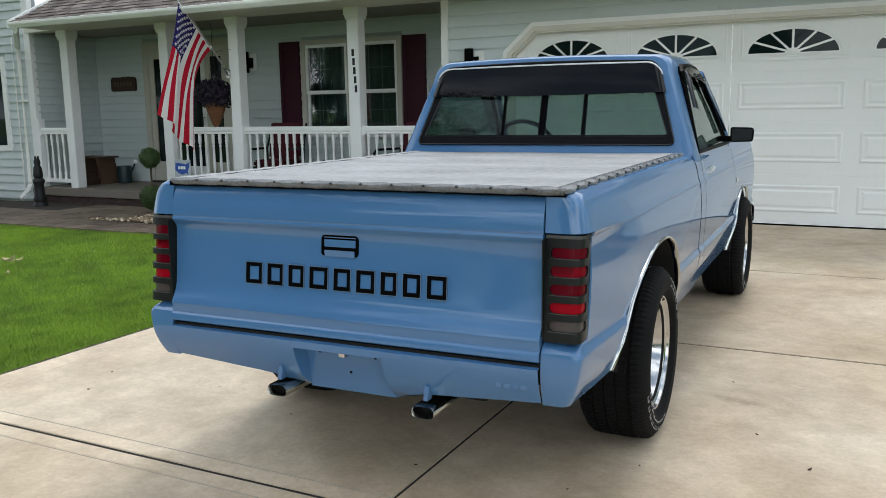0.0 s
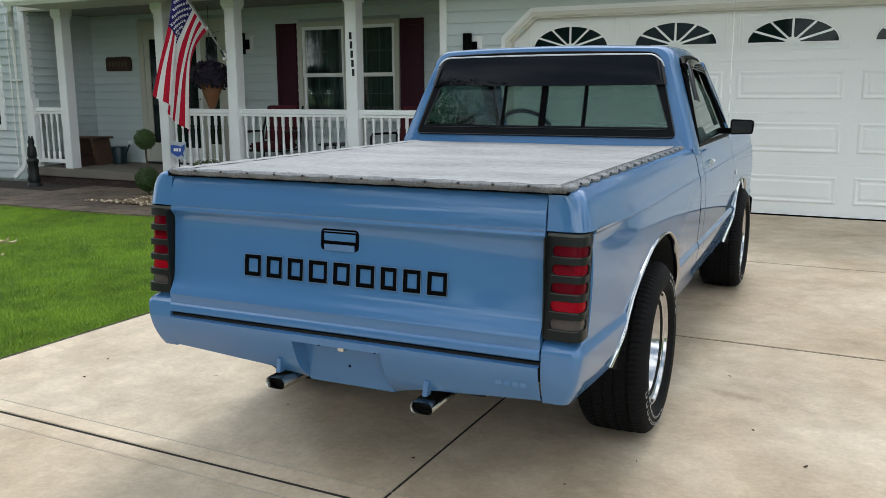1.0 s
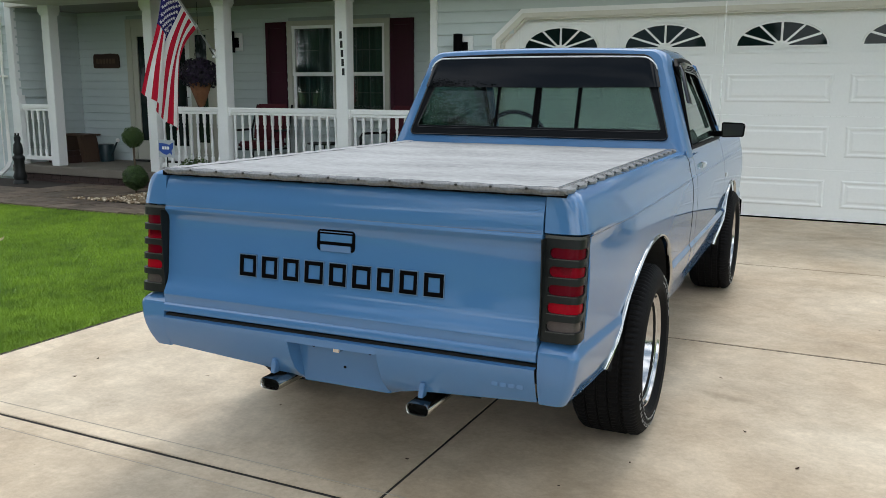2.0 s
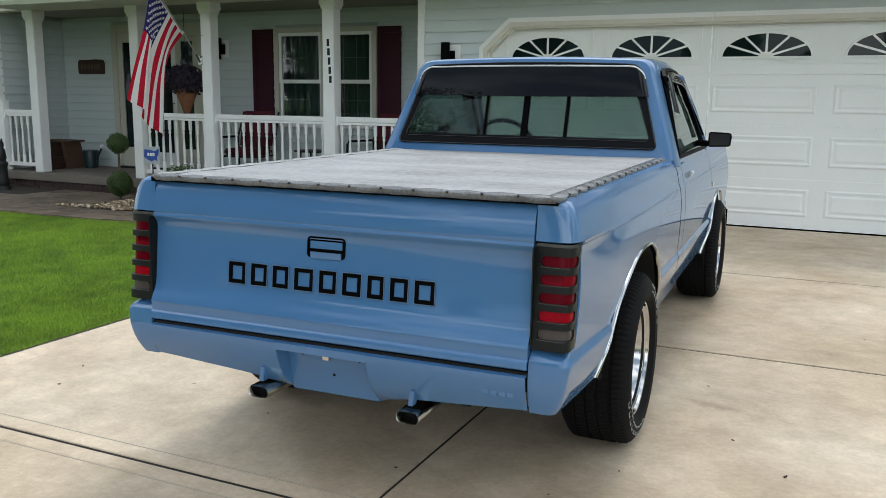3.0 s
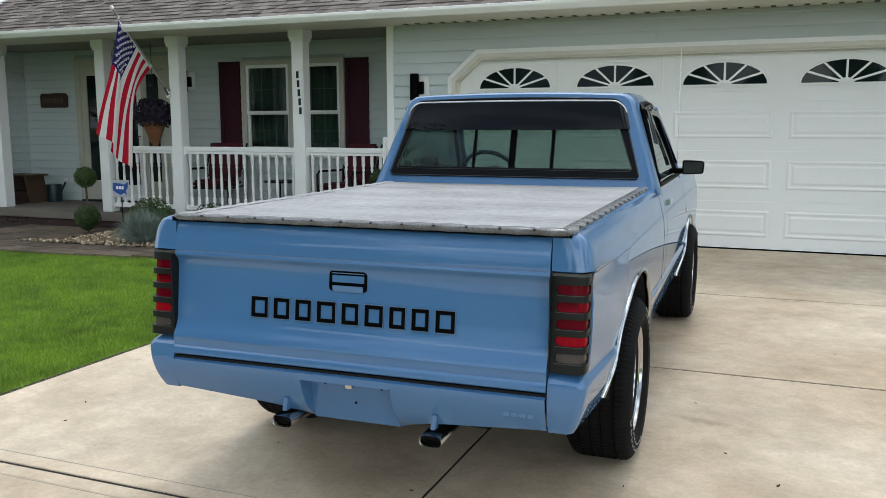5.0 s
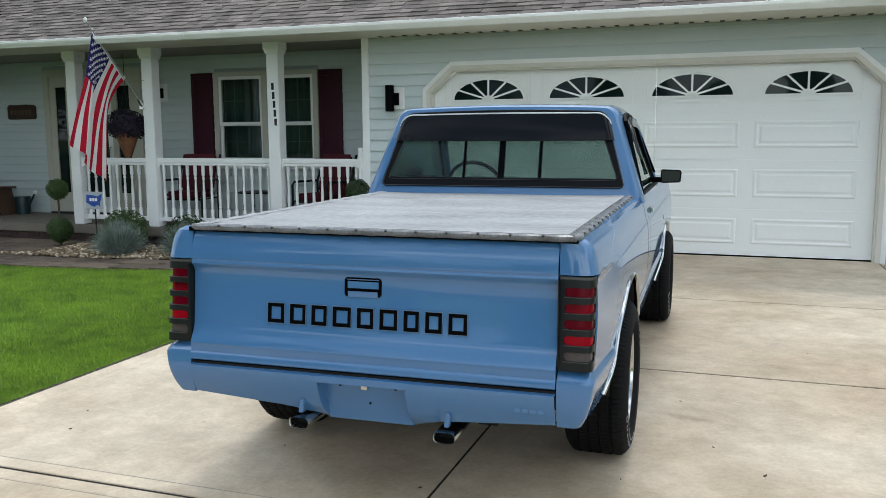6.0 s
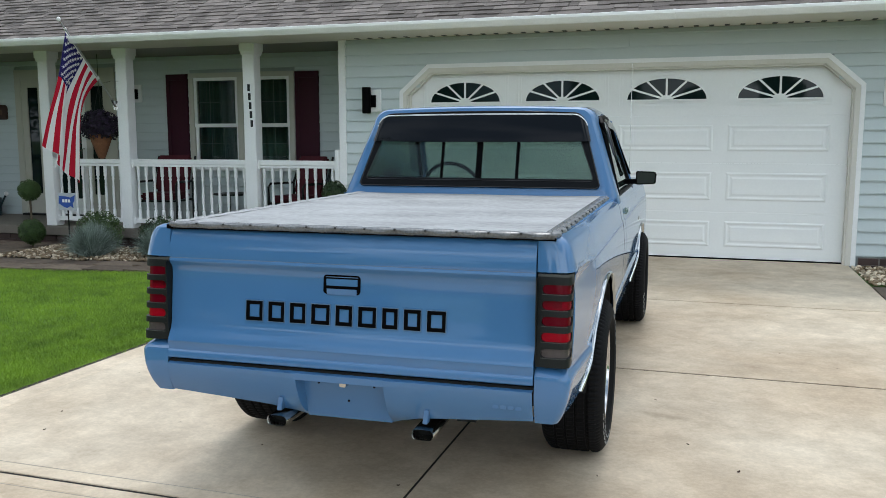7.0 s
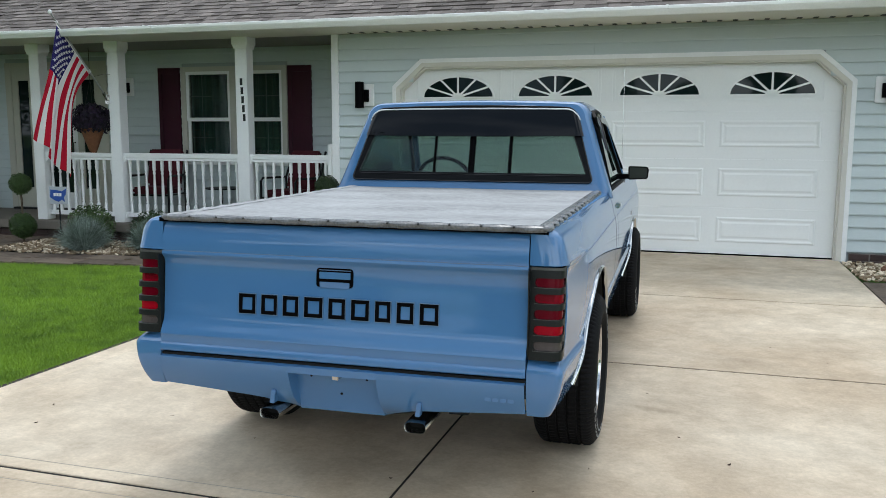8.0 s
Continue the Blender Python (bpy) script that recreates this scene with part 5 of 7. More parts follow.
    l3 = loop(0.793, 1.003, 0.646, 1.523, (0.015, 0.08), 0.017, Y0, SL, 0.012)
    l4 = loop(0.800, 1.001, 0.653, 1.529, (0.015, 0.085), 0.017, Y0, SL, 0.038)
    l5 = loop(0.802, 1.0, 0.658, 1.533, (0.015, 0.085), 0.018, Y0, SL, 0.13)
    cab = part("cab_shell", Mesh().grid([l1, l2, l3, l4, l5], close=True), PAINT, t, smooth=40)
    top = [p for p in l5 if p[2] > 1.452]
    top.sort(key=lambda p: p[0])
    rows = [top]
    for y, dz, dw in ((2.45, 0.006, 1.0), (2.70, 0.004, 1.0), (2.90, -0.010, 0.99), (3.02, -0.028, 0.98)):
        rows.append([(p[0] * dw, y + 0.02 * (1 - (p[0] / 0.66) ** 2), p[2] + dz) for p in top])
    part("roof_panel", Mesh().grid(rows), PAINT, cab, smooth=40)
    inner = [[(x * 0.972, y + 0.012, 1.05 + (z - 1.05) * 0.97) for x, y, z in q] for q in (l1, l2, l4, l5)]
    part("cab_lining", Mesh().grid(inner, close=True), INTERIOR, cab)
    win = part("rear_window", Mesh().grid([rub_edge, rub_out, rub_in, glass_in], close=True), SEAL, t, "black rubber framed sliding rear window", smooth=40)
    pane = part("pane", pane_of(glass_in, (0, 0.004, -0.001)), CAR_GLASS, win, "green tinted glass")
    pane.visible_shadow = False
    lip = Mesh()
    for ring_a, ring_r in ((rub_out, 0.0045), (rub_in, 0.003)):
        lip.tube(list(ring_a) + [ring_a[0], ring_a[1]], ring_r, 6)
    part("seal_lip", lip, GLOSS_BLACK, win, smooth=60)
    yat = lambda z: Y0 + (z - 1.05) * SL
    for x, w in ((0.012, 0.017), (-0.205, 0.007), (0.232, 0.009)):
        m = Mesh().add([(x - w, yat(1.125) - 0.004, 1.125), (x + w, yat(1.125) - 0.004, 1.125), (x + w, yat(1.455) - 0.004, 1.455), (x - w, yat(1.455) - 0.004, 1.455),
               (x - w, yat(1.125) + 0.012, 1.125), (x + w, yat(1.125) + 0.012, 1.125), (x + w, yat(1.455) + 0.012, 1.455), (x - w, yat(1.455) + 0.012, 1.455)],
              [(0, 1, 2, 3), (4, 7, 6, 5), (0, 3, 7, 4), (1, 5, 6, 2)])
        part("window_divider", m, BLACK, win)
    m = Mesh()
    a, b = yat(1.128), yat(1.139)
    m.add([(-0.655, a - 0.005, 1.126), (0.655, a - 0.005, 1.126), (0.653, b - 0.005, 1.139), (-0.653, b - 0.005, 1.139), (-0.655, a + 0.01, 1.126), (0.655, a + 0.01, 1.126), (0.653, b + 0.01, 1.139), (-0.653, b + 0.01, 1.139)],
          [(0, 1, 2, 3), (0, 4, 5, 1), (2, 6, 7, 3)])
    part("window_channel", m, SEAL, win)

    # smoked sun visor over the rear window: a bowed sheet with rounded upper corners and turned-in ends
    VT, VB, VR = 1.490, 1.345, 0.06

    def visor_edge(u):
        """Upper edge of the visor at u, -1 to 1 across."""
        x = u * 0.612
        a = max(0.0, abs(x) - (0.612 - VR)) / VR
        return VT + 0.006 * (1 - u * u) - VR * (1 - math.sqrt(max(0.0, 1 - min(1.0, a) ** 2)))
    us = [lerp(-1, 1, k / 36) for k in range(37)]
    us = sorted(set([-1, -0.995, -0.985, -0.97, -0.95, -0.925] + us[2:-2] + [0.925, 0.95, 0.97, 0.985, 0.995, 1]))
    rows = []
    for u in us:
        zt = visor_edge(u)
        fold = 1 - max(0.0, (abs(u) - 0.96) / 0.04) ** 2
        row = []
        for k in range(9):
            f = k / 8
            z = lerp(zt, VB - 0.004 * (1 - u * u), f)
            w = lerp(0.594, 0.634, (1.49 - z) / 0.145)
            bow = 0.015 + 0.004 * math.sin(math.pi * (0.10 + 0.55 * f))
            row.append((u * w, yat(z) - 0.010 - bow * fold - 0.004 * (1 - u * u), z))
        row.append((row[-1][0] * 0.995, row[-1][1] + 0.007, row[-1][2] - 0.001))
        row.append((row[-1][0], row[-1][1] + 0.004, row[-1][2] + 0.010))
        rows.append([(row[0][0] * 0.997, yat(zt) - 0.004, zt + 0.004)] + row)
    part("window_visor", Mesh().grid(rows), SMOKE, win, "glossy smoked rear window visor", smooth=50)
    part("visor_bead", Mesh().tube([(r[1][0], r[1][1] - 0.002, r[1][2] + 0.001) for r in rows], 0.0045, 6), BRIGHT_EDGE, win, smooth=60)

    # ---- lower cab flank: corner post, door, fender
    cab_base = lambda y: 0.375
    for sgn in (1, -1):
        flip = (lambda m: m) if sgn > 0 else mirrored
        cp = side_panel([1.945, 2.02, 2.086], None, cab_base, roll=False)
        part("cab_corner", flip(cp), PAINT, cab, smooth=30)
        dm = side_panel([2.094, 2.10, 2.4, 2.8, 3.1, 3.268, 3.274], None, lambda y: 0.40, roll=False)
        door = part("door", flip(dm), PAINT, t, smooth=30)
        ins = lambda m: flip(m)
        part("pinstripe", pinstripe(2.10, 3.265, sgn), PINSTRIPE, door)
        part("door_handle", ins(Mesh().box(0.806, 0.830, 2.25, 2.37, 0.935, 0.965)), CHROME, door, "chrome door handle", bevel=0.006)
        part("lock_button", ins(Mesh().lathe([(0.0001, 0.828), (0.012, 0.828), (0.014, 0.81)], 12, "x", (0, 2.41, 0.95))), CHROME, door)
        # black fillers carry the shade inside the door and bed gaps
        for ga, gb, xa, xb in ((2.084, 2.096, 0.74, 0.79), (3.272, 3.284, 0.74, 0.79), (1.922, 1.948, 0.72, 0.775)):
            part("door_gap", ins(Mesh().box(xa, xb, ga, gb, 0.40, 1.035)), UNDER, door)
        part("door_mould", ins(Mesh().box(0.770, 0.793, 2.10, 3.27, 1.040, 1.056)), BLACK, door, bevel=0.004)
        # window frame: rear post, header, front post
        path = [(0.778, 2.115, 1.05), (0.738, 2.15, 1.20), (0.692, 2.20, 1.37), (0.670, 2.235, 1.44), (0.655, 2.29, 1.475), (0.648, 2.50, 1.484), (0.645, 2.78, 1.477), (0.655, 2.90, 1.445), (0.70, 3.10, 1.27), (0.758, 3.36, 1.05)]
        part("window_frame", ins(Mesh().tube(path, 0.017, 6)), BLACK, door)
        gl = [(0.772, 2.13, 1.05), (0.690, 2.215, 1.36), (0.660, 2.29, 1.47), (0.648, 2.50, 1.479), (0.648, 2.78, 1.470), (0.662, 2.90, 1.43), (0.705, 3.09, 1.26), (0.760, 3.33, 1.05)]
        m = pane_of(gl, (-0.004, 0, 0))
        wp = part("door_window", ins(m), CAR_GLASS, door, "dark tinted door glass")
        wp.visible_shadow = False
        vis = [(0.728, 2.175, 1.27), (0.700, 2.20, 1.36), (0.680, 2.235, 1.435), (0.664, 2.29, 1.468), (0.657, 2.50, 1.478), (0.654, 2.78, 1.470), (0.664, 2.90, 1.438), (0.707, 3.10, 1.265), (0.745, 3.26, 1.12)]
        rows = []
        for k, p in enumerate(vis):
            cy, cz = 2.62, 1.15
            d = Vector((0, cy - p[1], cz - p[2])).normalized()
            rows.append([(p[0] + 0.014, p[1], p[2]), (p[0] + 0.030, p[1] + d.y * 0.02, p[2] + d.z * 0.02), (p[0] + 0.036, p[1] + d.y * 0.06, p[2] + d.z * 0.06)])
        part("vent_visor", ins(Mesh().grid(rows)), SMOKE, door, "smoked vent visor", smooth=40)
        # mirror
        mir = part("door_mirror", ins(Mesh().add([(0.822, 3.035, 1.058), (0.950, 3.055, 1.063), (0.956, 3.058, 1.135), (0.945, 3.056, 1.146), (0.822, 3.036, 1.150),
                                                 (0.832, 3.10, 1.064), (0.935, 3.12, 1.072), (0.940, 3.12, 1.128), (0.932, 3.12, 1.136), (0.832, 3.10, 1.142)],
                                                [(0, 1, 2, 3, 4), (9, 8, 7, 6, 5), (0, 5, 6, 1), (1, 6, 7, 2), (2, 7, 8, 3), (3, 8, 9, 4), (4, 9, 5, 0)])), BLACK, door, "black door mirror", bevel=0.006)
        part("mirror_glass", ins(Mesh().add([(0.832, 3.0335, 1.068), (0.940, 3.0505, 1.072), (0.945, 3.0525, 1.130), (0.938, 3.051, 1.137), (0.832, 3.034, 1.141)], [(0, 1, 2, 3, 4)])), MIRROR, mir)
        part("mirror_arm", ins(Mesh().box(0.735, 0.835, 3.07, 3.10, 1.062, 1.096)), BLACK, mir, bevel=0.006)
        # front fender
        fy_ = sorted(set([3.282, 3.30, 3.3599] + [q for q, _ in FRONT_ARCH] + [lerp(a[0], b[0], 0.5) for a, b in zip(FRONT_ARCH, FRONT_ARCH[1:])] + [4.1501, 4.25, 4.38, 4.44]))
        fm = side_panel(fy_, FRONT_ARCH, cab_base)
        fen = part("front_fender", flip(fm), PAINT, t, smooth=30)
        part("pinstripe", pinstripe(3.29, 4.35, sgn), PINSTRIPE, fen)
        part("arch_moulding", ins(arch_trim(FRONT_ARCH)), CHROME, fen, "bright wheel arch moulding", smooth=40)
        rows = [[(xx, y, z - 0.004) for y, z in FRONT_ARCH] for xx in (0.815, 0.52)]
        part("wheel_house", ins(Mesh().grid(rows).box(0.48, 0.52, 3.2, 4.3, 0.35, 0.95)), UNDER, fen)
        part("fender_badge", ins(Mesh().box(0.826, 0.838, 3.34, 3.43, 0.795, 0.825)), CHROME, fen, "small chrome fender badge", bevel=0.003)
        part("a_pillar", ins(Mesh().tube([(0.640, 2.99, 1.458), (0.70, 3.20, 1.27), (0.752, 3.46, 1.045)], 0.026, 8)), PAINT, cab, smooth=40)
        part("rocker", ins(Mesh().box(0.70, 0.772, 2.0, 3.28, 0.362, 0.405)), PAINT, cab, bevel=0.012)

    # ---- hood, windscreen, front end
    rows = []
    for y, z, w in ((3.42, 1.040, 0.775), (3.50, 1.045, 0.772), (3.75, 1.035, 0.77), (4.1, 1.005, 0.765), (4.35, 0.97, 0.76), (4.44, 0.93, 0.755)):
        rows.append([(w * u, y, z - 0.012 * u * u) for u in [lerp(-1, 1, k / 12) for k in range(13)]])
    part("hood", Mesh().grid(rows), PAINT, t, smooth=40)
    ws = [[(u * 0.63, 3.0 - 0.02 * u * u, 1.478) for u in [lerp(-1, 1, k / 10) for k in range(11)]], [(u * 0.745, 3.47 - 0.04 * u * u, 1.035) for u in [lerp(-1, 1, k / 10) for k in range(11)]]]
    wsp = part("windscreen", sheet(ws, (0, -0.004, -0.004)), SCREEN_GLASS, t, "clear windscreen glass", smooth=True)
    wsp.visible_shadow = False
    part("grille", Mesh().box(-0.75, 0.75, 4.40, 4.45, 0.55, 0.95), BLACK, t, "black front grille", bevel=0.01)
    for sgn in (-1, 1):
        part("headlight", Mesh().box(sgn * 0.60 - 0.1, sgn * 0.60 + 0.1, 4.44, 4.462, 0.68, 0.82), CLEAR_LENS, t, "rectangular headlight", bevel=0.01)
    part("front_bumper", Mesh().prism([(-0.86, 4.35), (-0.80, 4.50), (-0.5, 4.56), (0.5, 4.56), (0.80, 4.50), (0.86, 4.35), (0.80, 4.35), (0.75, 4.44), (-0.75, 4.44), (-0.80, 4.35)], "z", 0.42, 0.55), BLACK, t, "black front bumper", bevel=0.01)
    part("antenna", Mesh().tube([(0.745, 3.60, 1.02), (0.742, 3.63, 1.90)], [0.0020, 0.0011], 6), STEEL, t, "thin whip antenna")

    # ---- interior
    part("dashboard", Mesh().prism([(3.12, 0.80), (3.08, 0.98), (3.14, 1.035), (3.42, 1.035), (3.45, 0.80)], "x", -0.72, 0.72), INTERIOR, t, bevel=0.01)
    part("bench_seat", Mesh().prism([(2.62, 0.58), (2.62, 0.72), (2.25, 0.70), (2.13, 1.09), (2.05, 1.09), (2.10, 0.58)], "x", -0.62, 0.62), INTERIOR, t, bevel=0.03)
    sw = Mesh()
    ring = []
    for k in range(37):
        a = 2 * math.pi * k / 36
        p = Vector((0.185 * math.cos(a), 0, 0.185 * math.sin(a)))
        p = Matrix.Rotation(radians(28), 3, "X") @ p
        ring.append((-0.36 + p.x, 2.80 + p.y, 1.035 + p.z))
    sw.tube(ring, 0.013, 8)
    sw.tube([(-0.53, 2.81, 1.03), (-0.36, 2.83, 1.01), (-0.19, 2.81, 1.03)], 0.016, 6)
    sw.tube([(-0.36, 2.82, 1.02), (-0.36, 3.12, 0.92)], 0.025, 8)
    part("steering_wheel", sw, BLACK, t, "black steering wheel", smooth=40)
    part("inside_mirror", Mesh().box(0.0 - 0.11, 0.11, 2.98, 3.01, 1.385, 1.435), BLACK, t, bevel=0.008)
    part("cab_floor", Mesh().box(-0.74, 0.74, 1.97, 3.45, 0.42, 0.46).box(-0.74, 0.74, 3.44, 3.47, 0.42, 1.02).box(-0.74, 0.74, 1.955, 1.975, 0.42, 1.02), UNDER, t)
    part("headliner", Mesh().grid([[(u * 0.62, y, 1.470) for u in (-1, -0.5, 0, 0.5, 1)] for y in (2.16, 2.5, 2.96)]), INTERIOR, t)

    # ---- chassis
    ch = Mesh()
    for sgn in (-1, 1):
        ch.box(sgn * 0.42 - 0.035, sgn * 0.42 + 0.035, 0.15, 4.3, 0.36, 0.45)
    ch.tube([(-0.62, 1.0, 0.335), (0.62, 1.0, 0.335)], 0.045, 10)
    ch.ball((0, 1.0, 0.335), 0.12, 12, 8)
    ch.tube([(-0.6, 3.76, 0.33), (0.6, 3.76, 0.33)], 0.035, 8)
    ch.tube([(-0.28, 0.25, 0.352), (-0.28, 0.9, 0.38), (-0.15, 1.6, 0.33)], 0.03, 8)
    ch.tube([(0.28, 0.25, 0.352), (0.28, 0.9, 0.38), (0.15, 1.6, 0.33)], 0.03, 8)
    ch.box(-0.2, 0.2, 1.7, 2.6, 0.26, 0.36)
    part("chassis", ch, UNDER, t)
    # unseen low parts, added to keep light from under the truck
    part("valance_blocker", Mesh().prism([(-0.78, 4.30), (-0.70, 4.44), (0.70, 4.44), (0.78, 4.30), (0.74, 4.30), (0.68, 4.41), (-0.68, 4.41), (-0.74, 4.30)], "z", 0.20, 0.43), UNDER, t, bevel=0.004)
    part("crossmember", Mesh().box(-0.42, 0.42, 3.30, 3.42, 0.22, 0.34).box(-0.40, 0.40, 1.42, 1.50, 0.34, 0.44), UNDER, t, bevel=0.006)
    part("oil_pan", Mesh().box(-0.17, 0.17, 2.75, 4.1, 0.19, 0.36), UNDER, t, bevel=0.03)
    # unseen spare tyre under the bed and tank beside the frame rail, added as light blockers
    part("tyre_blocker", Mesh().lathe([(0.16, 0.30), (0.20, 0.285), (0.29, 0.285), (0.33, 0.31), (0.33, 0.40), (0.29, 0.43), (0.16, 0.42), (0.16, 0.30)], 32, "z", (0, 0.56, 0)), RUBBER, t, "unseen spare tyre added to darken the underside", smooth=40)
    part("tank_blocker", Mesh().box(-0.68, -0.46, 1.45, 2.6, 0.25, 0.46), UNDER, t, bevel=0.03)

    for x, y in ((0.722, 0.99), (-0.722, 0.99), (0.748, 3.75), (-0.748, 3.75)):
        build_wheel(t, x, y)
    return t


build_truck()


# ---------------------------------------------------------------- yard and porch things
def gz(x, y):
    return ground_z(x, y)


def blades(n, spot, height, lean_out, width, seed):
    """Many thin bent blades as one mesh; spot(rng) gives a root and outward direction."""
    rng = np.random.default_rng(seed)
    root, out = spot(rng, n)
    h = height * rng.uniform(0.65, 1.15, n)
    ang = rng.uniform(0, 2 * np.pi, n)
    side = np.stack([np.cos(ang), np.sin(ang), np.zeros(n)], 1)
    up = np.array([0, 0, 1.0])
    ln = (lean_out * rng.uniform(0.3, 1.2, n))[:, None]
    w = (width * rng.uniform(0.7, 1.2, n))[:, None]
    a = root - side * w / 2
    b = root + side * w / 2
    mid = root + up * (h * 0.6)[:, None] + out * ln * 0.35
    c, d = mid + side * w * 0.4, mid - side * w * 0.4
    tip = root + up * h[:, None] * (1 - 0.25 * ln / max(lean_out, 1e-3) * (lean_out > 0.08)) + out * ln
    v = np.stack([a, b, c, d, tip], 1).reshape(-1, 3)
    i = np.arange(n)[:, None] * 5
    quads = (i + np.array([[0, 1, 2, 3]])).tolist()
    tris = (i + np.array([[3, 2, 4]])).tolist()
    me = bpy.data.meshes.new("blades")
    me.from_pydata(v.tolist(), [], quads + tris)
    return me


def dome_blades(n, root, r, h, width, seed):
    """A tuft: thin blades that spring from one spot and arch out to a dome of radius r and height h."""
    rng = np.random.default_rng(seed)
    a = rng.uniform(0, 2 * np.pi, n)
    el = np.radians(8 + 78 * rng.random(n) ** 0.9)
    out = np.stack([np.cos(a), np.sin(a), np.zeros(n)], 1)
    ln = rng.uniform(0.55, 1.15, n)
    base = np.array(root) + out * (r * 0.22 * np.sqrt(rng.random(n)))[:, None]
    tip = np.array(root) + out * (r * np.cos(el) * ln)[:, None]
    tip[:, 2] += h * np.sin(el) * ln - 0.01
    mid = base * 0.45 + tip * 0.55
    mid[:, 2] += 0.10 * h * np.cos(el) + 0.02
    side = np.stack([-np.sin(a), np.cos(a), np.zeros(n)], 1) + 0.4 * rng.normal(size=(n, 3))
    side /= np.linalg.norm(side, axis=1)[:, None]
    w = (width * rng.uniform(0.7, 1.25, n))[:, None]
    v = np.stack([base - side * w / 2, base + side * w / 2, mid + side * w * 0.42, mid - side * w * 0.42, tip], 1).reshape(-1, 3)
    i = np.arange(n)[:, None] * 5
    me = bpy.data.meshes.new("tuft")
    me.from_pydata(v.tolist(), [], (i + np.array([[0, 1, 2, 3]])).tolist() + (i + np.array([[3, 2, 4]])).tolist())
    return me


def leaves(n, centre, radii, size, seed, shell=0.35):
    """Small leaf quads over and within an ellipsoid, as one mesh."""
    rng = np.random.default_rng(seed)
    d = rng.normal(size=(n, 3))
    d /= np.linalg.norm(d, axis=1)[:, None]
    r = 1 - shell * rng.random(n) ** 1.5
    bump = 1 + 0.06 * np.sin(d[:, 0] * 7 + seed) * np.cos(d[:, 2] * 6 + d[:, 1] * 5)
    p = np.array(centre) + d * (r * bump)[:, None] * np.array(radii)
    nrm = d + rng.normal(scale=0.55, size=(n, 3))
    nrm /= np.linalg.norm(nrm, axis=1)[:, None]
    t = np.cross(nrm, rng.normal(size=(n, 3)))
    t /= np.linalg.norm(t, axis=1)[:, None]
    b = np.cross(nrm, t)
    s = (size * rng.uniform(0.6, 1.3, n))[:, None]
    v = np.stack([p - t * s, p + b * s * 0.45, p + t * s, p - b * s * 0.45], 1).reshape(-1, 3)
    f = (np.arange(n)[:, None] * 4 + np.array([[0, 1, 2, 3]])).tolist()
    me = bpy.data.meshes.new("leaves")
    me.from_pydata(v.tolist(), [], f)
    return me


def mesh_part(name, me, mat, parent=None, label="", kind=""):
    me.materials.append(mat)
    ob = new(name, me)
    if parent is not None:
        ob.parent = parent
    return tagged(ob, label, kind=kind)


def build_lawn():
    def spot(rng, n):
        x = -9.6 + (DRIVE_L - 0.075 + 9.6) * rng.random(n)
        y = -0.6 + (LAWN_FAR - 0.03 + 0.6) * rng.random(n)
        keep = (x > -2.6 - 1.05 * (y + 2.4) - 0.6)
        x = np.where(keep, x, DRIVE_L - 0.075 - 1.2 * rng.random(n))
        z = np.array([gz(p, q) for p, q in zip(x, y)])
        a = rng.uniform(0, 2 * np.pi, n)
        return np.stack([x, y, z], 1), np.stack([np.cos(a), np.sin(a), np.zeros(n)], 1)
    ob = mesh_part("lawn_grass", blades(520000, spot, 0.036, 0.024, 0.0024, 3), GRASS)
    tagged(ob, "short mown bright green lawn grass", "grass", kind="stuff")

    def edge(rng, n):
        y = -1.5 + (LAWN_FAR + 1.5) * rng.random(n)
        x = DRIVE_L - 0.035 - 0.07 * rng.random(n)
        z = np.array([gz(p, q) for p, q in zip(x, y)])
        a = rng.uniform(0, 2 * np.pi, n)
        return np.stack([x, y, z], 1), np.stack([np.cos(a), np.sin(a), np.zeros(n)], 1)
    ob = mesh_part("lawn_fringe", blades(3000, edge, 0.042, 0.045, 0.0040, 4), GRASS)
    tagged(ob, "uneven fringe of grass along the driveway edge", "grass", kind="stuff")
    ob = part("lawn_trench", Mesh().box(DRIVE_L - 0.085, DRIVE_L - 0.002, -2, LAWN_FAR, -0.12, -0.020), SOIL)
    tagged(ob, "dark soil edge between lawn and driveway", "soil edge", kind="structure")


build_lawn()

DRY_LEAF = material("dry_tan_leaf", (0.52, 0.40, 0.22), 0.8, 0, 0.4, 30, 160, second=(0.80, 0.70, 0.46))
LEAF_BIT = material("dark_brown_leaf_bit", (0.06, 0.03, 0.018), 0.85, 0, 0.4, 40, 200, second=(0.10, 0.045, 0.025))


def dry_leaf(x, y, z, length, turn, mat, label, group):
    """A curled dead leaf with a raised tip and a folded midrib."""
    t = thing("dry_leaf", (x, y, z), label, "dry leaf", group, rz=turn)
    rows = []
    for i in range(9):
        u = i / 8
        w = length * 0.30 * math.sin(math.pi * (0.06 + 0.9 * u)) * (1 + 0.25 * math.sin(i * 2.3))
        rows.append([(length * (u - 0.5), w * v, 0.002 + length * (0.22 * (2 * u - 1) ** 2 * (0.4 + u) + 0.16 * abs(v) + 0.03 * math.sin(3 * i + 2 * v))) for v in (-1, -0.5, 0, 0.5, 1)])
    top = rows + [[(a, b, c - 0.0012) for a, b, c in r] for r in reversed(rows)]
    part("blade", Mesh().grid(top), mat, t)
    part("stalk", Mesh().tube([(-length * 0.5, 0, 0.004 + length * 0.08), (-length * 0.8, length * 0.05, 0.004)], [length * 0.02, length * 0.012], 5), mat, t)


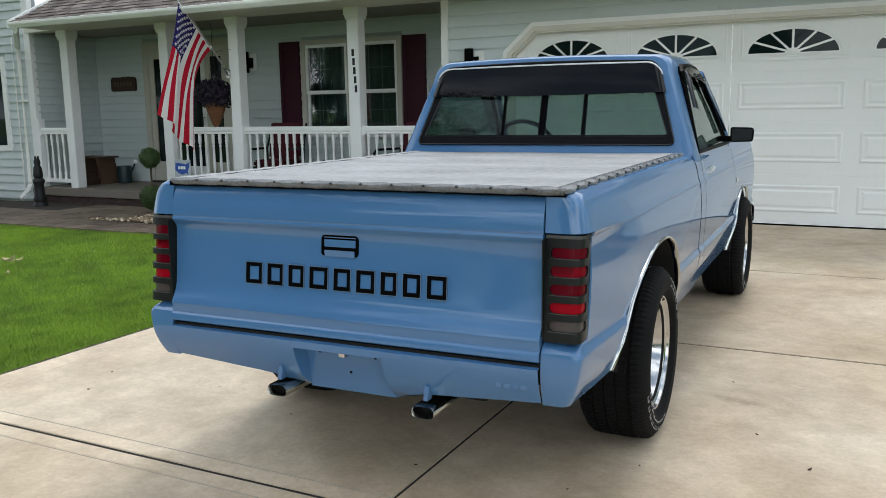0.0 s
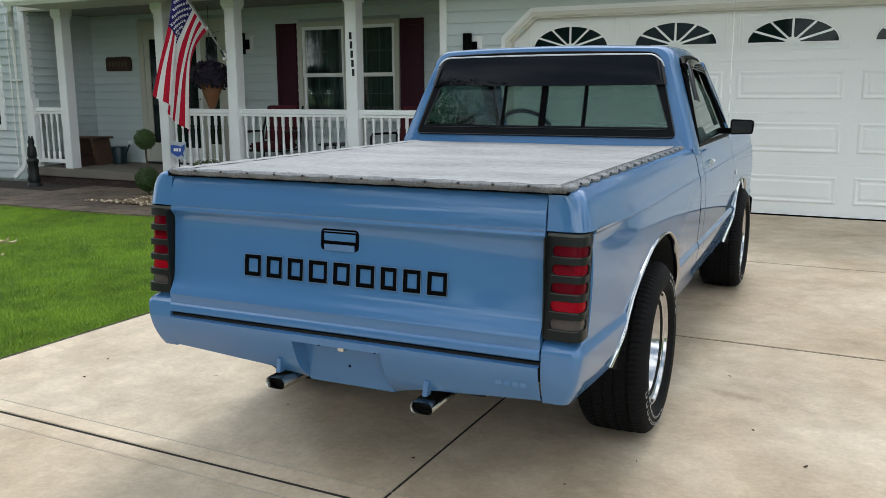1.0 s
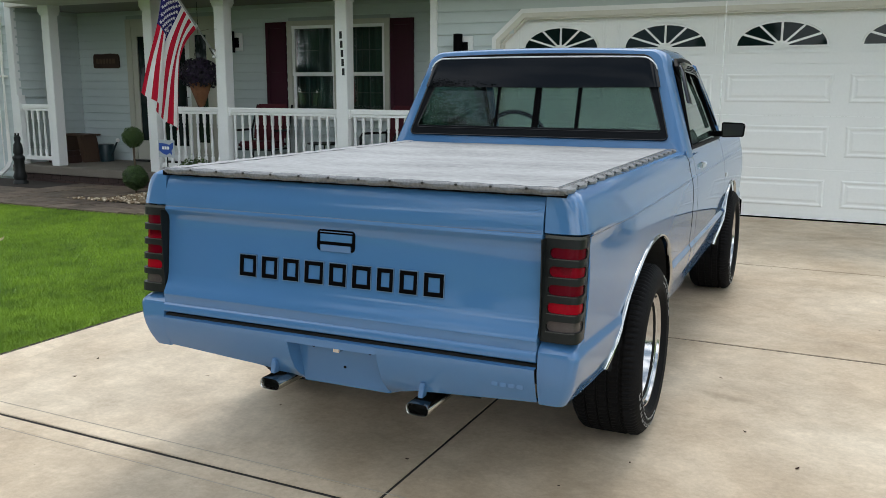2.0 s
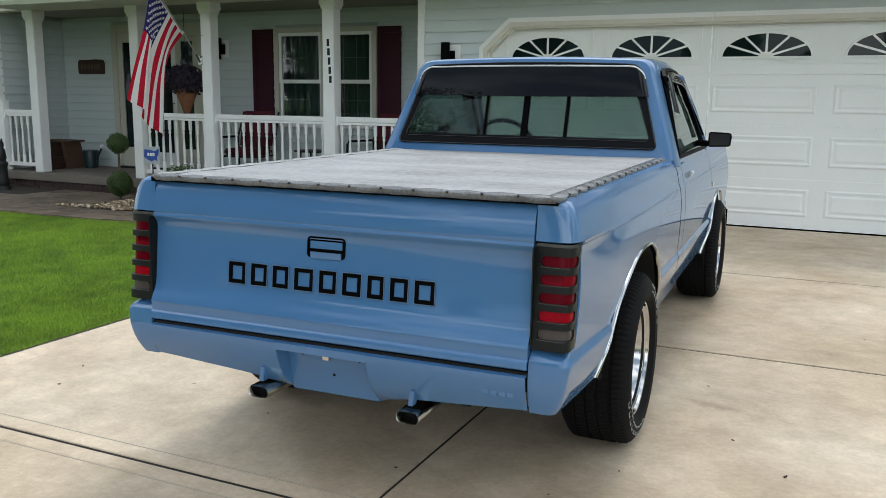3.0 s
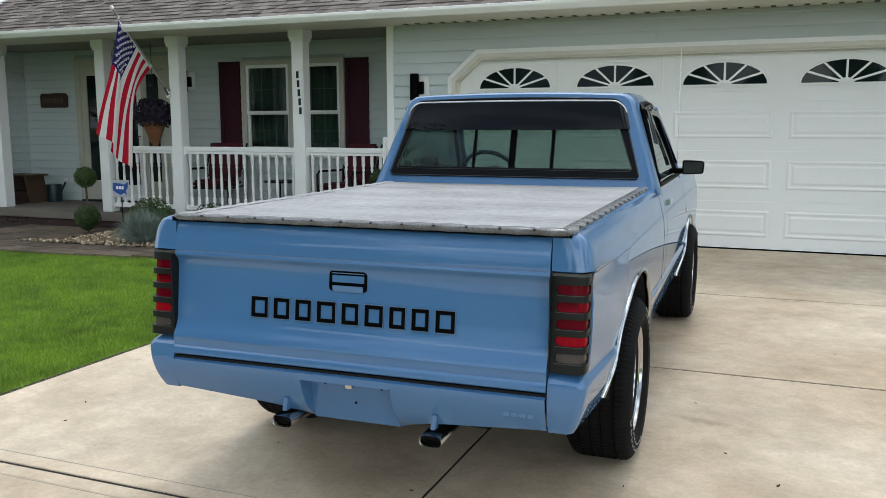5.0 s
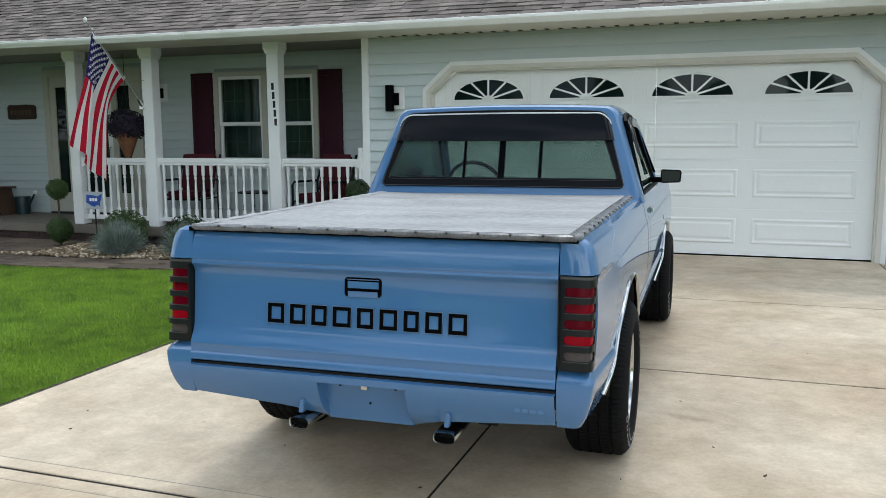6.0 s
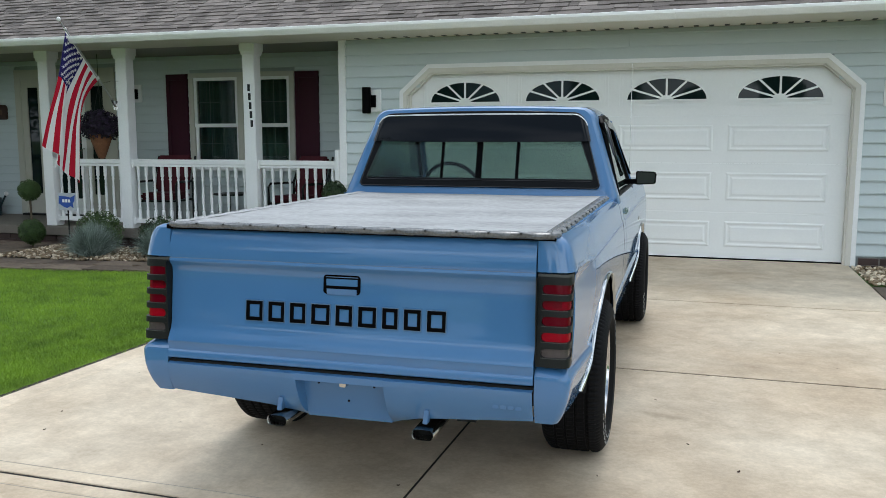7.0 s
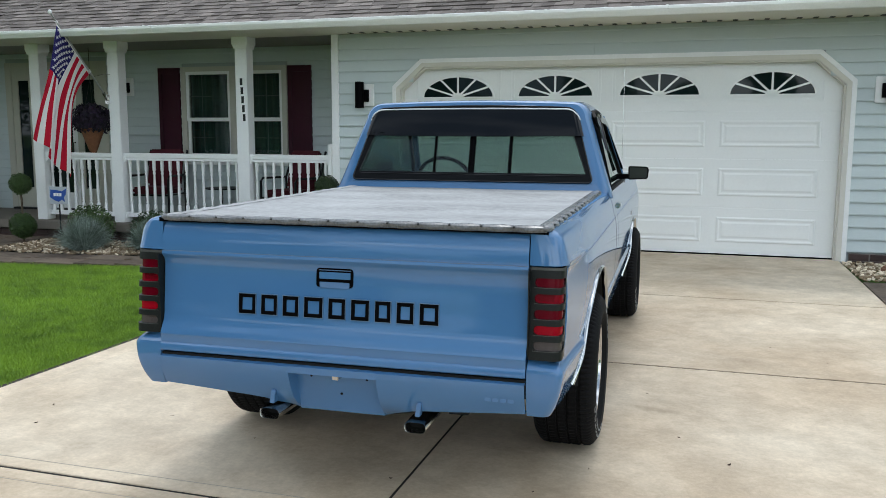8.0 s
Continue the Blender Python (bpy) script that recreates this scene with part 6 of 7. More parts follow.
for x, y, length, turn in ((-5.66, 2.90, 0.14, 15), (-5.56, 2.93, 0.09, 80), (-5.02, 2.43, 0.05, 140)):
    dry_leaf(x, y, ground_z(x, y) + 0.062, length, turn, DRY_LEAF, "curled tan dead leaf lying on the lawn", "dead leaves on the lawn")
for x, y, length, turn in ((-1.739, 0.456, 0.014, 30), (-1.855, 0.698, 0.012, 110), (-0.661, 0.586, 0.009, 70), (0.076, 0.352, 0.013, 10), (1.361, 0.900, 0.017, 45), (1.153, 1.167, 0.012, 160), (0.812, 0.683, 0.009, 95), (0.638, 0.395, 0.008, 20)):
    dry_leaf(x, y, 0.0, length, turn, LEAF_BIT, "tiny dark brown leaf bit on the concrete", "leaf bits on the driveway")


def build_walk():
    w = thing("walkway", (0, 0, 0), "brown stamped paver walkway from the driveway to the porch", "walkway", kind="structure")
    random.seed(8)
    base = Mesh()
    # strip along the lawn, then the forecourt before the steps
    areas = [(-7.6, DRIVE_L, LAWN_FAR, WALK_FAR), (-12.5, -7.6, LAWN_FAR, 6.35), (-9.3, -7.6, 6.35, PORCH_Y + 0.05)]
    for x0, x1, y0, y1 in areas:
        mrows = max(1, round((y1 - y0) / 0.33))
        for r in range(mrows):
            ya, yb = lerp(y0, y1, r / mrows), lerp(y0, y1, (r + 1) / mrows)
            x = x0
            while x < x1 - 0.01:
                wd = random.choice((0.3, 0.42, 0.55))
                xb = min(x + wd, x1)
                if x1 - xb < 0.12:
                    xb = x1
                xm, ym = (x + xb) / 2, (ya + yb) / 2
                z = gz(xm, ym)
                part("paver", Mesh().box(x + 0.006, xb - 0.006, ya + 0.006, yb - 0.006, z - 0.05, z + 0.030 + 0.004 * random.random()), PAVER, w)
                x = xb
        base.box(x0, x1, y0, y1, -0.2, gz(x0, y0) + 0.012)
    part("paver_bed", base, JOINT, w)

    bed = Mesh()
    rows = [[(x, y, gz(x, y) + 0.012 + 0.02 * noise.noise((x * 2, y * 2, 0))) for x in [lerp(-7.6, DRIVE_L, k / 30) for k in range(31)]] for y in [lerp(WALK_FAR, PORCH_Y + 0.08, k / 8) for k in range(9)]]
    b = part("garden_bed", bed.grid(rows), SOIL, smooth=True)
    tagged(b, "dark soil of the planting bed before the porch", "soil", kind="structure")
    rows = [[(x, y, gz(x, y) + 0.02 + 0.02 * noise.noise((x * 2, y * 2, 4))) for x in [lerp(-13, -9.3, k / 20) for k in range(21)]] for y in [lerp(6.35, PORCH_Y + 0.08, k / 6) for k in range(7)]]
    b = part("mulch_bed", Mesh().grid(rows), SOIL, smooth=True)
    tagged(b, "dark mulch bed beside the downspout", "mulch", kind="structure")

    # river stones
    stones = [data_of("river_stone", stone_shape(k), STONE, smooth=60) for k in range(6)]
    random.seed(12)
    heap = thing("river_stones", (0, 0, 0), "heap of pale tan and grey river stones along the walkway", "stones")
    rest = Mesh()
    for k in range(4200):
        x = random.uniform(-8.0, -2.6)
        y = random.uniform(WALK_FAR + 0.02, 6.9)
        if x < -7.45 and y > WALK_FAR + 0.45 * (x + 8.05):
            continue
        s = random.uniform(0.012, 0.032)
        m = pose(x, y, gz(x, y) + 0.03 + random.uniform(0, 0.02), random.uniform(-25, 25), random.uniform(-25, 25), random.uniform(0, 360)) @ Matrix.Scale(s, 4)
        if k < 290:
            o = new("stone", stones[k % 6])
            o.parent = heap
            o.matrix_local = m
        else:
            me = stones[k % 6]
            rest.add([m @ v.co for v in me.vertices], [tuple(p.vertices) for p in me.polygons])
    tagged(part("gravel", rest, STONE, heap, weld=False), kind="stuff")
    heap2 = thing("river_stones", (0, 0, 0), "grey and tan river stones beside the garage corner", "stones")
    rest = Mesh()
    for k in range(2000):
        x = random.uniform(DRIVE_R + 0.03, 5.5)
        y = random.uniform(6.05, 7.27)
        s = random.uniform(0.014, 0.034)
        m = pose(x, y, gz(x, y) + 0.035 + random.uniform(0, 0.02), random.uniform(-25, 25), random.uniform(-25, 25), random.uniform(0, 360)) @ Matrix.Scale(s, 4)
        me = stones[k % 6]
        if k < 200:
            o = new("stone", me)
            o.parent = heap2
            o.matrix_local = m
        else:
            rest.add([m @ v.co for v in me.vertices], [tuple(p.vertices) for p in me.polygons])
    tagged(part("gravel", rest, STONE, heap2, weld=False), kind="stuff")
    p = part("stepping_slab", Mesh().box(DRIVE_R + 0.02, 5.5, 3.2, 6.0, -0.12, -0.012), PAVER, bevel=0.008)
    tagged(p, "brown stamped concrete slab beside the driveway", "paving", kind="structure")
    flat = part("flat_rock", Mesh().prism([(2.95, 6.7), (3.1, 6.55), (3.5, 6.6), (3.55, 6.85), (3.2, 6.95)], "z", -0.05, 0.05), material("rust_brown_rock", (0.2, 0.1, 0.06), 0.8, 0, 0.3, 6, 60, 0.6, 30), bevel=0.02)
    tagged(flat, "flat rust-brown rock lying on the stones", "rock")
    log = part("edging_log", Mesh().tube([(-12.9, 6.75, 0.0), (-11.35, 6.72, 0.01)], 0.12, 10), material("orange_cut_log", (0.30, 0.13, 0.06), 0.85, 0, 0.3, 6, 60, 0.6, 30))
    tagged(log, "orange-brown log lying on the mulch", "log")


def stone_shape(k):
    random.seed(40 + k)
    m = Mesh().ball((0, 0, 0), (1.0, random.uniform(0.65, 0.95), random.uniform(0.45, 0.65)), 7, 5)
    m.v = [tuple(c * (1 + 0.12 * noise.noise((x * 1.5 + k * 3, y * 1.5, z * 1.5))) for c in (x, y, z)) for x, y, z in m.v]
    return m


build_walk()


def build_plants():
    # double-ball topiary
    t = thing("topiary", (-7.62, 6.62, gz(-7.62, 6.62)), "clipped two-ball boxwood topiary before the porch", "topiary")
    part("stem", Mesh().tube([(0, 0, 0), (0.005, 0, 0.4), (0, 0, 0.75)], 0.014, 7), BARK, t)
    mesh_part("lower_ball", leaves(5200, (0, 0, 0.25), (0.175, 0.175, 0.175), 0.013, 1, 0.25), BOX_LEAF, t)
    mesh_part("upper_ball", leaves(3800, (0, 0, 0.815), (0.148, 0.148, 0.145), 0.012, 2, 0.25), BOX_LEAF, t)
    part("leaf_core", Mesh().ball((0, 0, 0.25), (0.14, 0.14, 0.14), 12, 8), BOX_LEAF, t)
    part("leaf_core", Mesh().ball((0, 0, 0.815), (0.12, 0.12, 0.118), 12, 8), BOX_LEAF, t)
    t = thing("topiary", (-3.20, 6.86, gz(-3.2, 6.86)), "clipped boxwood ball on a stem at the porch corner", "topiary")
    part("stem", Mesh().tube([(0, 0, 0), (0, 0, 0.6)], 0.014, 7), BARK, t)
    mesh_part("upper_ball", leaves(3800, (0, 0, 0.75), (0.155, 0.155, 0.15), 0.012, 6, 0.25), BOX_LEAF, t)
    part("leaf_core", Mesh().ball((0, 0, 0.75), (0.12, 0.12, 0.115), 12, 8), BOX_LEAF, t)

    def clump(x, y, r, h, n, seed, lab):
        z = gz(x, y) + 0.02
        me = dome_blades(n, (x, y, z), r, h, 0.0040, seed)
        ob = mesh_part("fescue_clump", me, FESCUE)
        tagged(ob, lab, "grass", "blue fescue clumps")
    clump(-6.15, 6.05, 0.43, 0.45, 6500, 21, "rounded blue-grey fescue grass clump on the stones")
    clump(-5.20, 6.10, 0.40, 0.42, 5500, 22, "blue-grey fescue grass clump behind the truck")
    clump(-4.05, 6.15, 0.38, 0.34, 4500, 23, "blue-grey fescue grass clump near the garage")
    for x, y, r, h, n, seed in ((-6.58, 6.70, (0.36, 0.2, 0.30), 0.26, 2600, 31), (-5.60, 6.72, (0.35, 0.2, 0.26), 0.22, 2300, 32), (-4.8, 6.75, (0.4, 0.2, 0.18), 0.12, 1500, 33)):
        s = thing("low_shrub", (x, y, gz(x, y)), "low loose green shrub along the porch", "shrub", "shrubs along the porch")
        mesh_part("crown", leaves(int(n * 1.6), (0, 0, h), r, 0.019, seed, 0.6), GREEN_LEAF, s)
        mesh_part("grass_blades", dome_blades(900, (0.05, -0.05, 0.0), r[0] * 1.1, h + r[2] * 1.1, 0.005, seed + 50), GREEN_LEAF, s)
        m = Mesh()
        for k in range(7):
            a = k * 0.9
            m.tube([(0, 0, 0), (0.1 * math.cos(a), 0.06 * math.sin(a), 0.12), (0.24 * math.cos(a), 0.14 * math.sin(a), 0.22)], 0.006, 5)
        part("stems", m, BARK, s)


build_plants()


def build_flag():
    t = thing("flag", (-6.62, 7.215, 1.81), "red and white striped flag with starred navy canton on pole", "flag")
    tip = Vector((-0.04, -0.935, 1.02))
    base = Vector((0, 0, 0))
    d = (tip - base)
    part("pole", Mesh().tube([tuple(base + d * k / 6) for k in range(7)], [0.013] * 5 + [0.011, 0.011], 10), material("grey_metal_pole", (0.42, 0.42, 0.41), 0.35, 0.6, 0.2, 9, 60), t, smooth=40)
    part("bracket", Mesh().box(-0.035, 0.035, -0.01, 0.013, -0.06, 0.06).tube([(0, -0.005, -0.01), tuple(d * 0.08)], 0.02, 10), STEEL, t, "metal pole bracket")
    part("finial", Mesh().ball(tuple(tip + d.normalized() * 0.02), (0.026, 0.026, 0.03), 12, 8), material("white_finial", (0.75, 0.75, 0.74), 0.3, 0, 0.05, 9, 60), t, smooth=True)
    part("collar", Mesh().tube([tuple(d * 0.335), tuple(d * 0.36)], 0.022, 10).tube([tuple(d * 0.90), tuple(d * 0.92)], 0.018, 10), FLAG_WHITE, t)
    part("stay", Mesh().tube([tuple(d * 0.28), (0.05, -0.15, 0.32), (0.06, 0.0, 0.33)], 0.004, 5), STEEL, t)
    NU, NV = 39, 60

    def cloth(u, v):
        """u: 0 at the pole's tip to 1 at the collar; v: 0 at the pole to 1 at the free end."""
        p = base + d * lerp(0.90, 0.33, u)
        # the breeze carries the free end aside; the lower half swings over first, then falls straight
        go = lerp(v, 1 - (1 - v) ** 2.4, u ** 1.2)
        x = p.x - lerp(0.10, 0.08, u) * go
        y = p.y - lerp(0.37, 0.43, u) * go
        z = p.z - 0.010 - lerp(1.44, 1.36, u) * (v - 0.10 * u * math.sin(math.pi * v))
        # soft folds that run down the cloth and deepen towards the free end
        s = smoothstep(v * 1.8)
        f = 0.056 * s * math.sin(u * 9.5 - 1.2 * v + 0.4) + 0.022 * s * math.sin(u * 19.0 + v * 3.0) + 0.012 * math.sin(v * 7.0 + u * 3.0) * v
        return Vector((x + 0.80 * f, y + 0.45 * f, z))
    m = Mesh()
    m.grid([[tuple(cloth(i / NU, j / NV)) for j in range(NV + 1)] for i in range(NU + 1)])
    for i in range(NU):
        for j in range(NV):
            stripe = int(i * 13 / NU)
            k = i * NV + j
            m.mi[k] = 2 if (stripe < 7 and j < NV * 0.40) else (0 if stripe % 2 == 0 else 1)
            if j == 0:
                m.mi[k] = 1
    part("cloth", m, [FLAG_RED, FLAG_WHITE, FLAG_BLUE], t, "striped nylon cloth", smooth=True)
    for r in range(9):
        n = 6 if r % 2 == 0 else 5
        for c in range(n):
            u = 7 / 13 * (r + 1) / 10
            v = 0.40 * ((c + 0.5) / 6 if n == 6 else (c + 1) / 6)
            p = cloth(u, v)
            du, dv = (cloth(u + 0.01, v) - p).normalized(), (cloth(u, v + 0.01) - p).normalized()
            nn = du.cross(dv).normalized()
            dv = nn.cross(du)
            st = Mesh()
            for sg in (1, -1):
                pts = []
                for q in range(10):
                    rr = 0.029 if q % 2 == 0 else 0.011
                    a = math.pi * q / 5
                    pts.append(tuple(p + nn * 0.003 * sg + du * rr * math.cos(a) + dv * rr * math.sin(a)))
                st.add(pts, [tuple(range(10))])
            part("star", st, FLAG_WHITE, t, weld=False)


build_flag()


def build_porch_things():
    # hanging flower basket before the door side of the porch
    b = thing("flower_basket", (-6.95, 7.28, 1.08), "cone basket of purple petunias hanging over the rail", "flower basket")
    part("cone", Mesh().lathe([(0.02, 0.0), (0.05, 0.02), (0.13, 0.24), (0.16, 0.34), (0.14, 0.34), (0.0001, 0.30)], 20), COCO, b, "woven coconut cone", smooth=50)
    mesh_part("bloom", leaves(2600, (0, 0, 0.46), (0.31, 0.27, 0.22), 0.030, 51, 0.7), PURPLE, b, "deep purple petunia blooms")
    part("flower_core", Mesh().ball((0, 0, 0.44), (0.22, 0.19, 0.15), 12, 8), PURPLE, b)
    m = Mesh()
    for k in range(3):
        a = 2 * math.pi * k / 3
        m.tube([(0.15 * math.cos(a), 0.15 * math.sin(a), 0.34), (0, 0, 1.0)], 0.003, 5)
    m.tube([(0, 0, 1.0), (0, 0, 1.44)], 0.004, 5)
    part("hanger", m, IRON, b)

    # carved wooden sign, unreadable marks as bars
    s = thing("wall_sign", (-10.12, FRONT_Y - 0.035, 1.79), "dark carved wooden plaque on the siding", "sign")
    part("board", Mesh().prism([(-0.30, -0.10), (-0.28, -0.12), (0.28, -0.12), (0.30, -0.10), (0.30, 0.08), (0.27, 0.115), (0.1, 0.125), (-0.1, 0.115), (-0.27, 0.12), (-0.30, 0.08)], "y", -0.015, 0.015), DARK_WOOD, s, bevel=0.008)
    for k in range(6):
        part("mark_bar", Mesh().box(-0.22 + k * 0.075, -0.17 + k * 0.075, -0.021, -0.016, -0.04, 0.04), WOOD, s)

    # wooden bench and bin at the porch end
    t = thing("plant_stand", (-10.30, 8.05, PORCH_Z), "weathered brown wooden stand on the porch", "stand")
    part("top", Mesh().box(-0.30, 0.30, -0.18, 0.18, 0.43, 0.46), WOOD, t, bevel=0.006)
    part("leg", Mesh().prism([(0.22, 0.0), (0.30, 0.0), (0.20, 0.43), (0.12, 0.43)], "y", -0.17, 0.17), WOOD, t, bevel=0.004)
    part("leg", Mesh().prism([(-0.30, 0.0), (-0.22, 0.0), (-0.12, 0.43), (-0.20, 0.43)], "y", -0.17, 0.17), WOOD, t, bevel=0.004)
    part("shelf", Mesh().box(-0.22, 0.22, -0.16, 0.16, 0.16, 0.18), WOOD, t, bevel=0.004)
    bx = part("storage_box", Mesh().box(-10.55, -10.10, 7.60, 7.90, PORCH_Z, PORCH_Z + 0.12).box(-10.50, -10.12, 7.62, 7.88, PORCH_Z + 0.12, PORCH_Z + 0.2), DARK_WOOD, bevel=0.01)
    tagged(bx, "dark low box stored on the porch floor", "box")
    c = thing("watering_can", (-9.915, 8.25, PORCH_Z), "dark green watering can on the porch floor", "watering can")
    part("body", Mesh().lathe([(0.0001, 0), (0.11, 0), (0.13, 0.26), (0.12, 0.29), (0.0001, 0.29)], 16), GREEN_POT, c, smooth=40)
    part("spout", Mesh().tube([(0.1, 0, 0.1), (0.26, 0, 0.34)], [0.02, 0.014], 8), GREEN_POT, c)
    part("rose", Mesh().ball((0.27, 0, 0.36), 0.035, 8, 6), WHITE, c, "white sprinkler rose")
    part("handle", Mesh().tube([(-0.11, 0, 0.08), (-0.2, 0, 0.2), (-0.1, 0, 0.28)], 0.01, 6), GREEN_POT, c)

    # cushioned chairs
    def chair(x, y, rz, lab):
        t = thing("porch_chair", (x, y, PORCH_Z), lab, "chair", "chairs on the porch", rz=rz)
        part("seat_cushion", Mesh().box(-0.27, 0.27, -0.28, 0.22, 0.36, 0.46), RED_CLOTH, t, bevel=0.03)
        part("back_cushion", Mesh().prism([(0.14, 0.46), (0.24, 0.46), (0.36, 0.98), (0.27, 1.0)], "x", -0.26, 0.26), RED_CLOTH, t, bevel=0.03)
        for sx in (-1, 1):
            part("arm", Mesh().tube([(sx * 0.31, -0.30, 0.0), (sx * 0.31, -0.30, 0.58), (sx * 0.31, -0.26, 0.62), (sx * 0.31, 0.22, 0.62)], 0.016, 8), IRON, t, smooth=40)
            part("leg", Mesh().tube([(sx * 0.31, 0.22, 0.0), (sx * 0.31, 0.22, 0.62), (sx * 0.29, 0.38, 0.98)], 0.016, 8), IRON, t, smooth=40)
            part("seat_rail", Mesh().tube([(sx * 0.30, -0.30, 0.35), (sx * 0.30, 0.24, 0.35)], 0.014, 8), IRON, t, smooth=40)
        part("crossbar", Mesh().tube([(-0.31, -0.30, 0.35), (0.31, -0.30, 0.35)], 0.014, 8), IRON, t)
        return t
    chair(-6.42, 7.98, 8, "black metal porch chair with dark red cushions under the window")
    chair(-4.25, 8.00, -14, "black metal porch chair with dark red cushions near the corner")
    tb = thing("side_table", (-5.35, 8.05, PORCH_Z), "small black metal table between the porch chairs", "table")
    part("top", Mesh().lathe([(0.0001, 0.44), (0.27, 0.44), (0.28, 0.45), (0.27, 0.46), (0.0001, 0.46)], 24), IRON, tb)
    for k in range(4):
        a = math.pi / 4 + k * math.pi / 2
        part("leg", Mesh().tube([(0.22 * math.cos(a), 0.22 * math.sin(a), 0.0), (0.18 * math.cos(a), 0.18 * math.sin(a), 0.44)], 0.012, 6), IRON, tb)

    # wall lamps
    def wall_lamp(x, y, z, lab, side=-1):
        t = thing("wall_lamp", (x, y, z), lab, "wall lamp", "outside wall lamps")
        part("backplate", Mesh().box(min(side * 0.045, -side * 0.105), max(side * 0.045, -side * 0.105), -0.030, 0.0, -0.135, 0.135), WHITE, t, bevel=0.006)
        part("shade", Mesh().lathe([(0.0001, -0.16), (0.050, -0.16), (0.055, -0.155), (0.055, 0.155), (0.050, 0.16), (0.0001, 0.16)], 20, "z", (side * 0.06, -0.09, 0)), BLACK, t, "black cylinder shade", smooth=40)
        part("arm", Mesh().box(min(side * 0.03, -side * 0.045), max(side * 0.03, -side * 0.045), -0.065, -0.029, -0.085, 0.065), BLACK, t, bevel=0.004)
    wall_lamp(-2.84, GARAGE_Y - 0.02, 1.83, "black cylinder lamp on a white plate beside the garage door")
    wall_lamp(3.0, GARAGE_Y - 0.02, 1.83, "black cylinder lamp on a white plate past the garage door", 1)
    wall_lamp(-7.31, FRONT_Y - 0.02, 2.05, "black cylinder lamp on a white plate by the entry")

    # yard sign with an unlettered blue shape
    s = thing("yard_sign", (-6.89, 6.50, gz(-6.89, 6.5)), "small white yard sign printed with a blue shape", "sign")
    part("stake", Mesh().box(-0.008, 0.008, -0.004, 0.004, 0, 0.62), GUARD, s)
    part("plate", Mesh().box(-0.145, 0.145, -0.012, -0.005, 0.57, 0.80), material("sign_white", (0.42, 0.45, 0.48), 0.5, 0, 0.05, 9, 60), s, bevel=0.003)
    part("print", Mesh().prism([(-0.13, 0.66), (-0.12, 0.76), (-0.02, 0.755), (0.06, 0.74), (0.13, 0.775), (0.12, 0.70), (0.09, 0.66), (0.10, 0.60), (0.06, 0.63), (0.0, 0.60), (-0.06, 0.62)], "y", -0.016, -0.0125), SIGN_BLUE, s)
    for k in range(3):
        part("print_bar", Mesh().box(-0.07 + k * 0.045, -0.035 + k * 0.045, -0.0185, -0.0165, 0.675, 0.715), WHITE, s)

    # cat statue post
    z = gz(-10.2, 6.78)
    m = Mesh().lathe([(0.0001, 0), (0.11, 0), (0.11, 0.05), (0.085, 0.08), (0.10, 0.13), (0.08, 0.20), (0.075, 0.36), (0.09, 0.40), (0.09, 0.43), (0.06, 0.46), (0.075, 0.50), (0.062, 0.62), (0.04, 0.66), (0.05, 0.70), (0.045, 0.745), (0.0001, 0.765)], 16)
    for sx in (-1, 1):
        m.prism([(sx * 0.012, 0.74), (sx * 0.045, 0.73), (sx * 0.036, 0.80)], "y", -0.012, 0.012)
    c = part("cat_statue", m, IRON, smooth=50)
    c.matrix_world = pose(-10.2, 6.78, z)
    tagged(c, "dark cast iron cat statue on a post beside the porch", "statue")



build_porch_things()


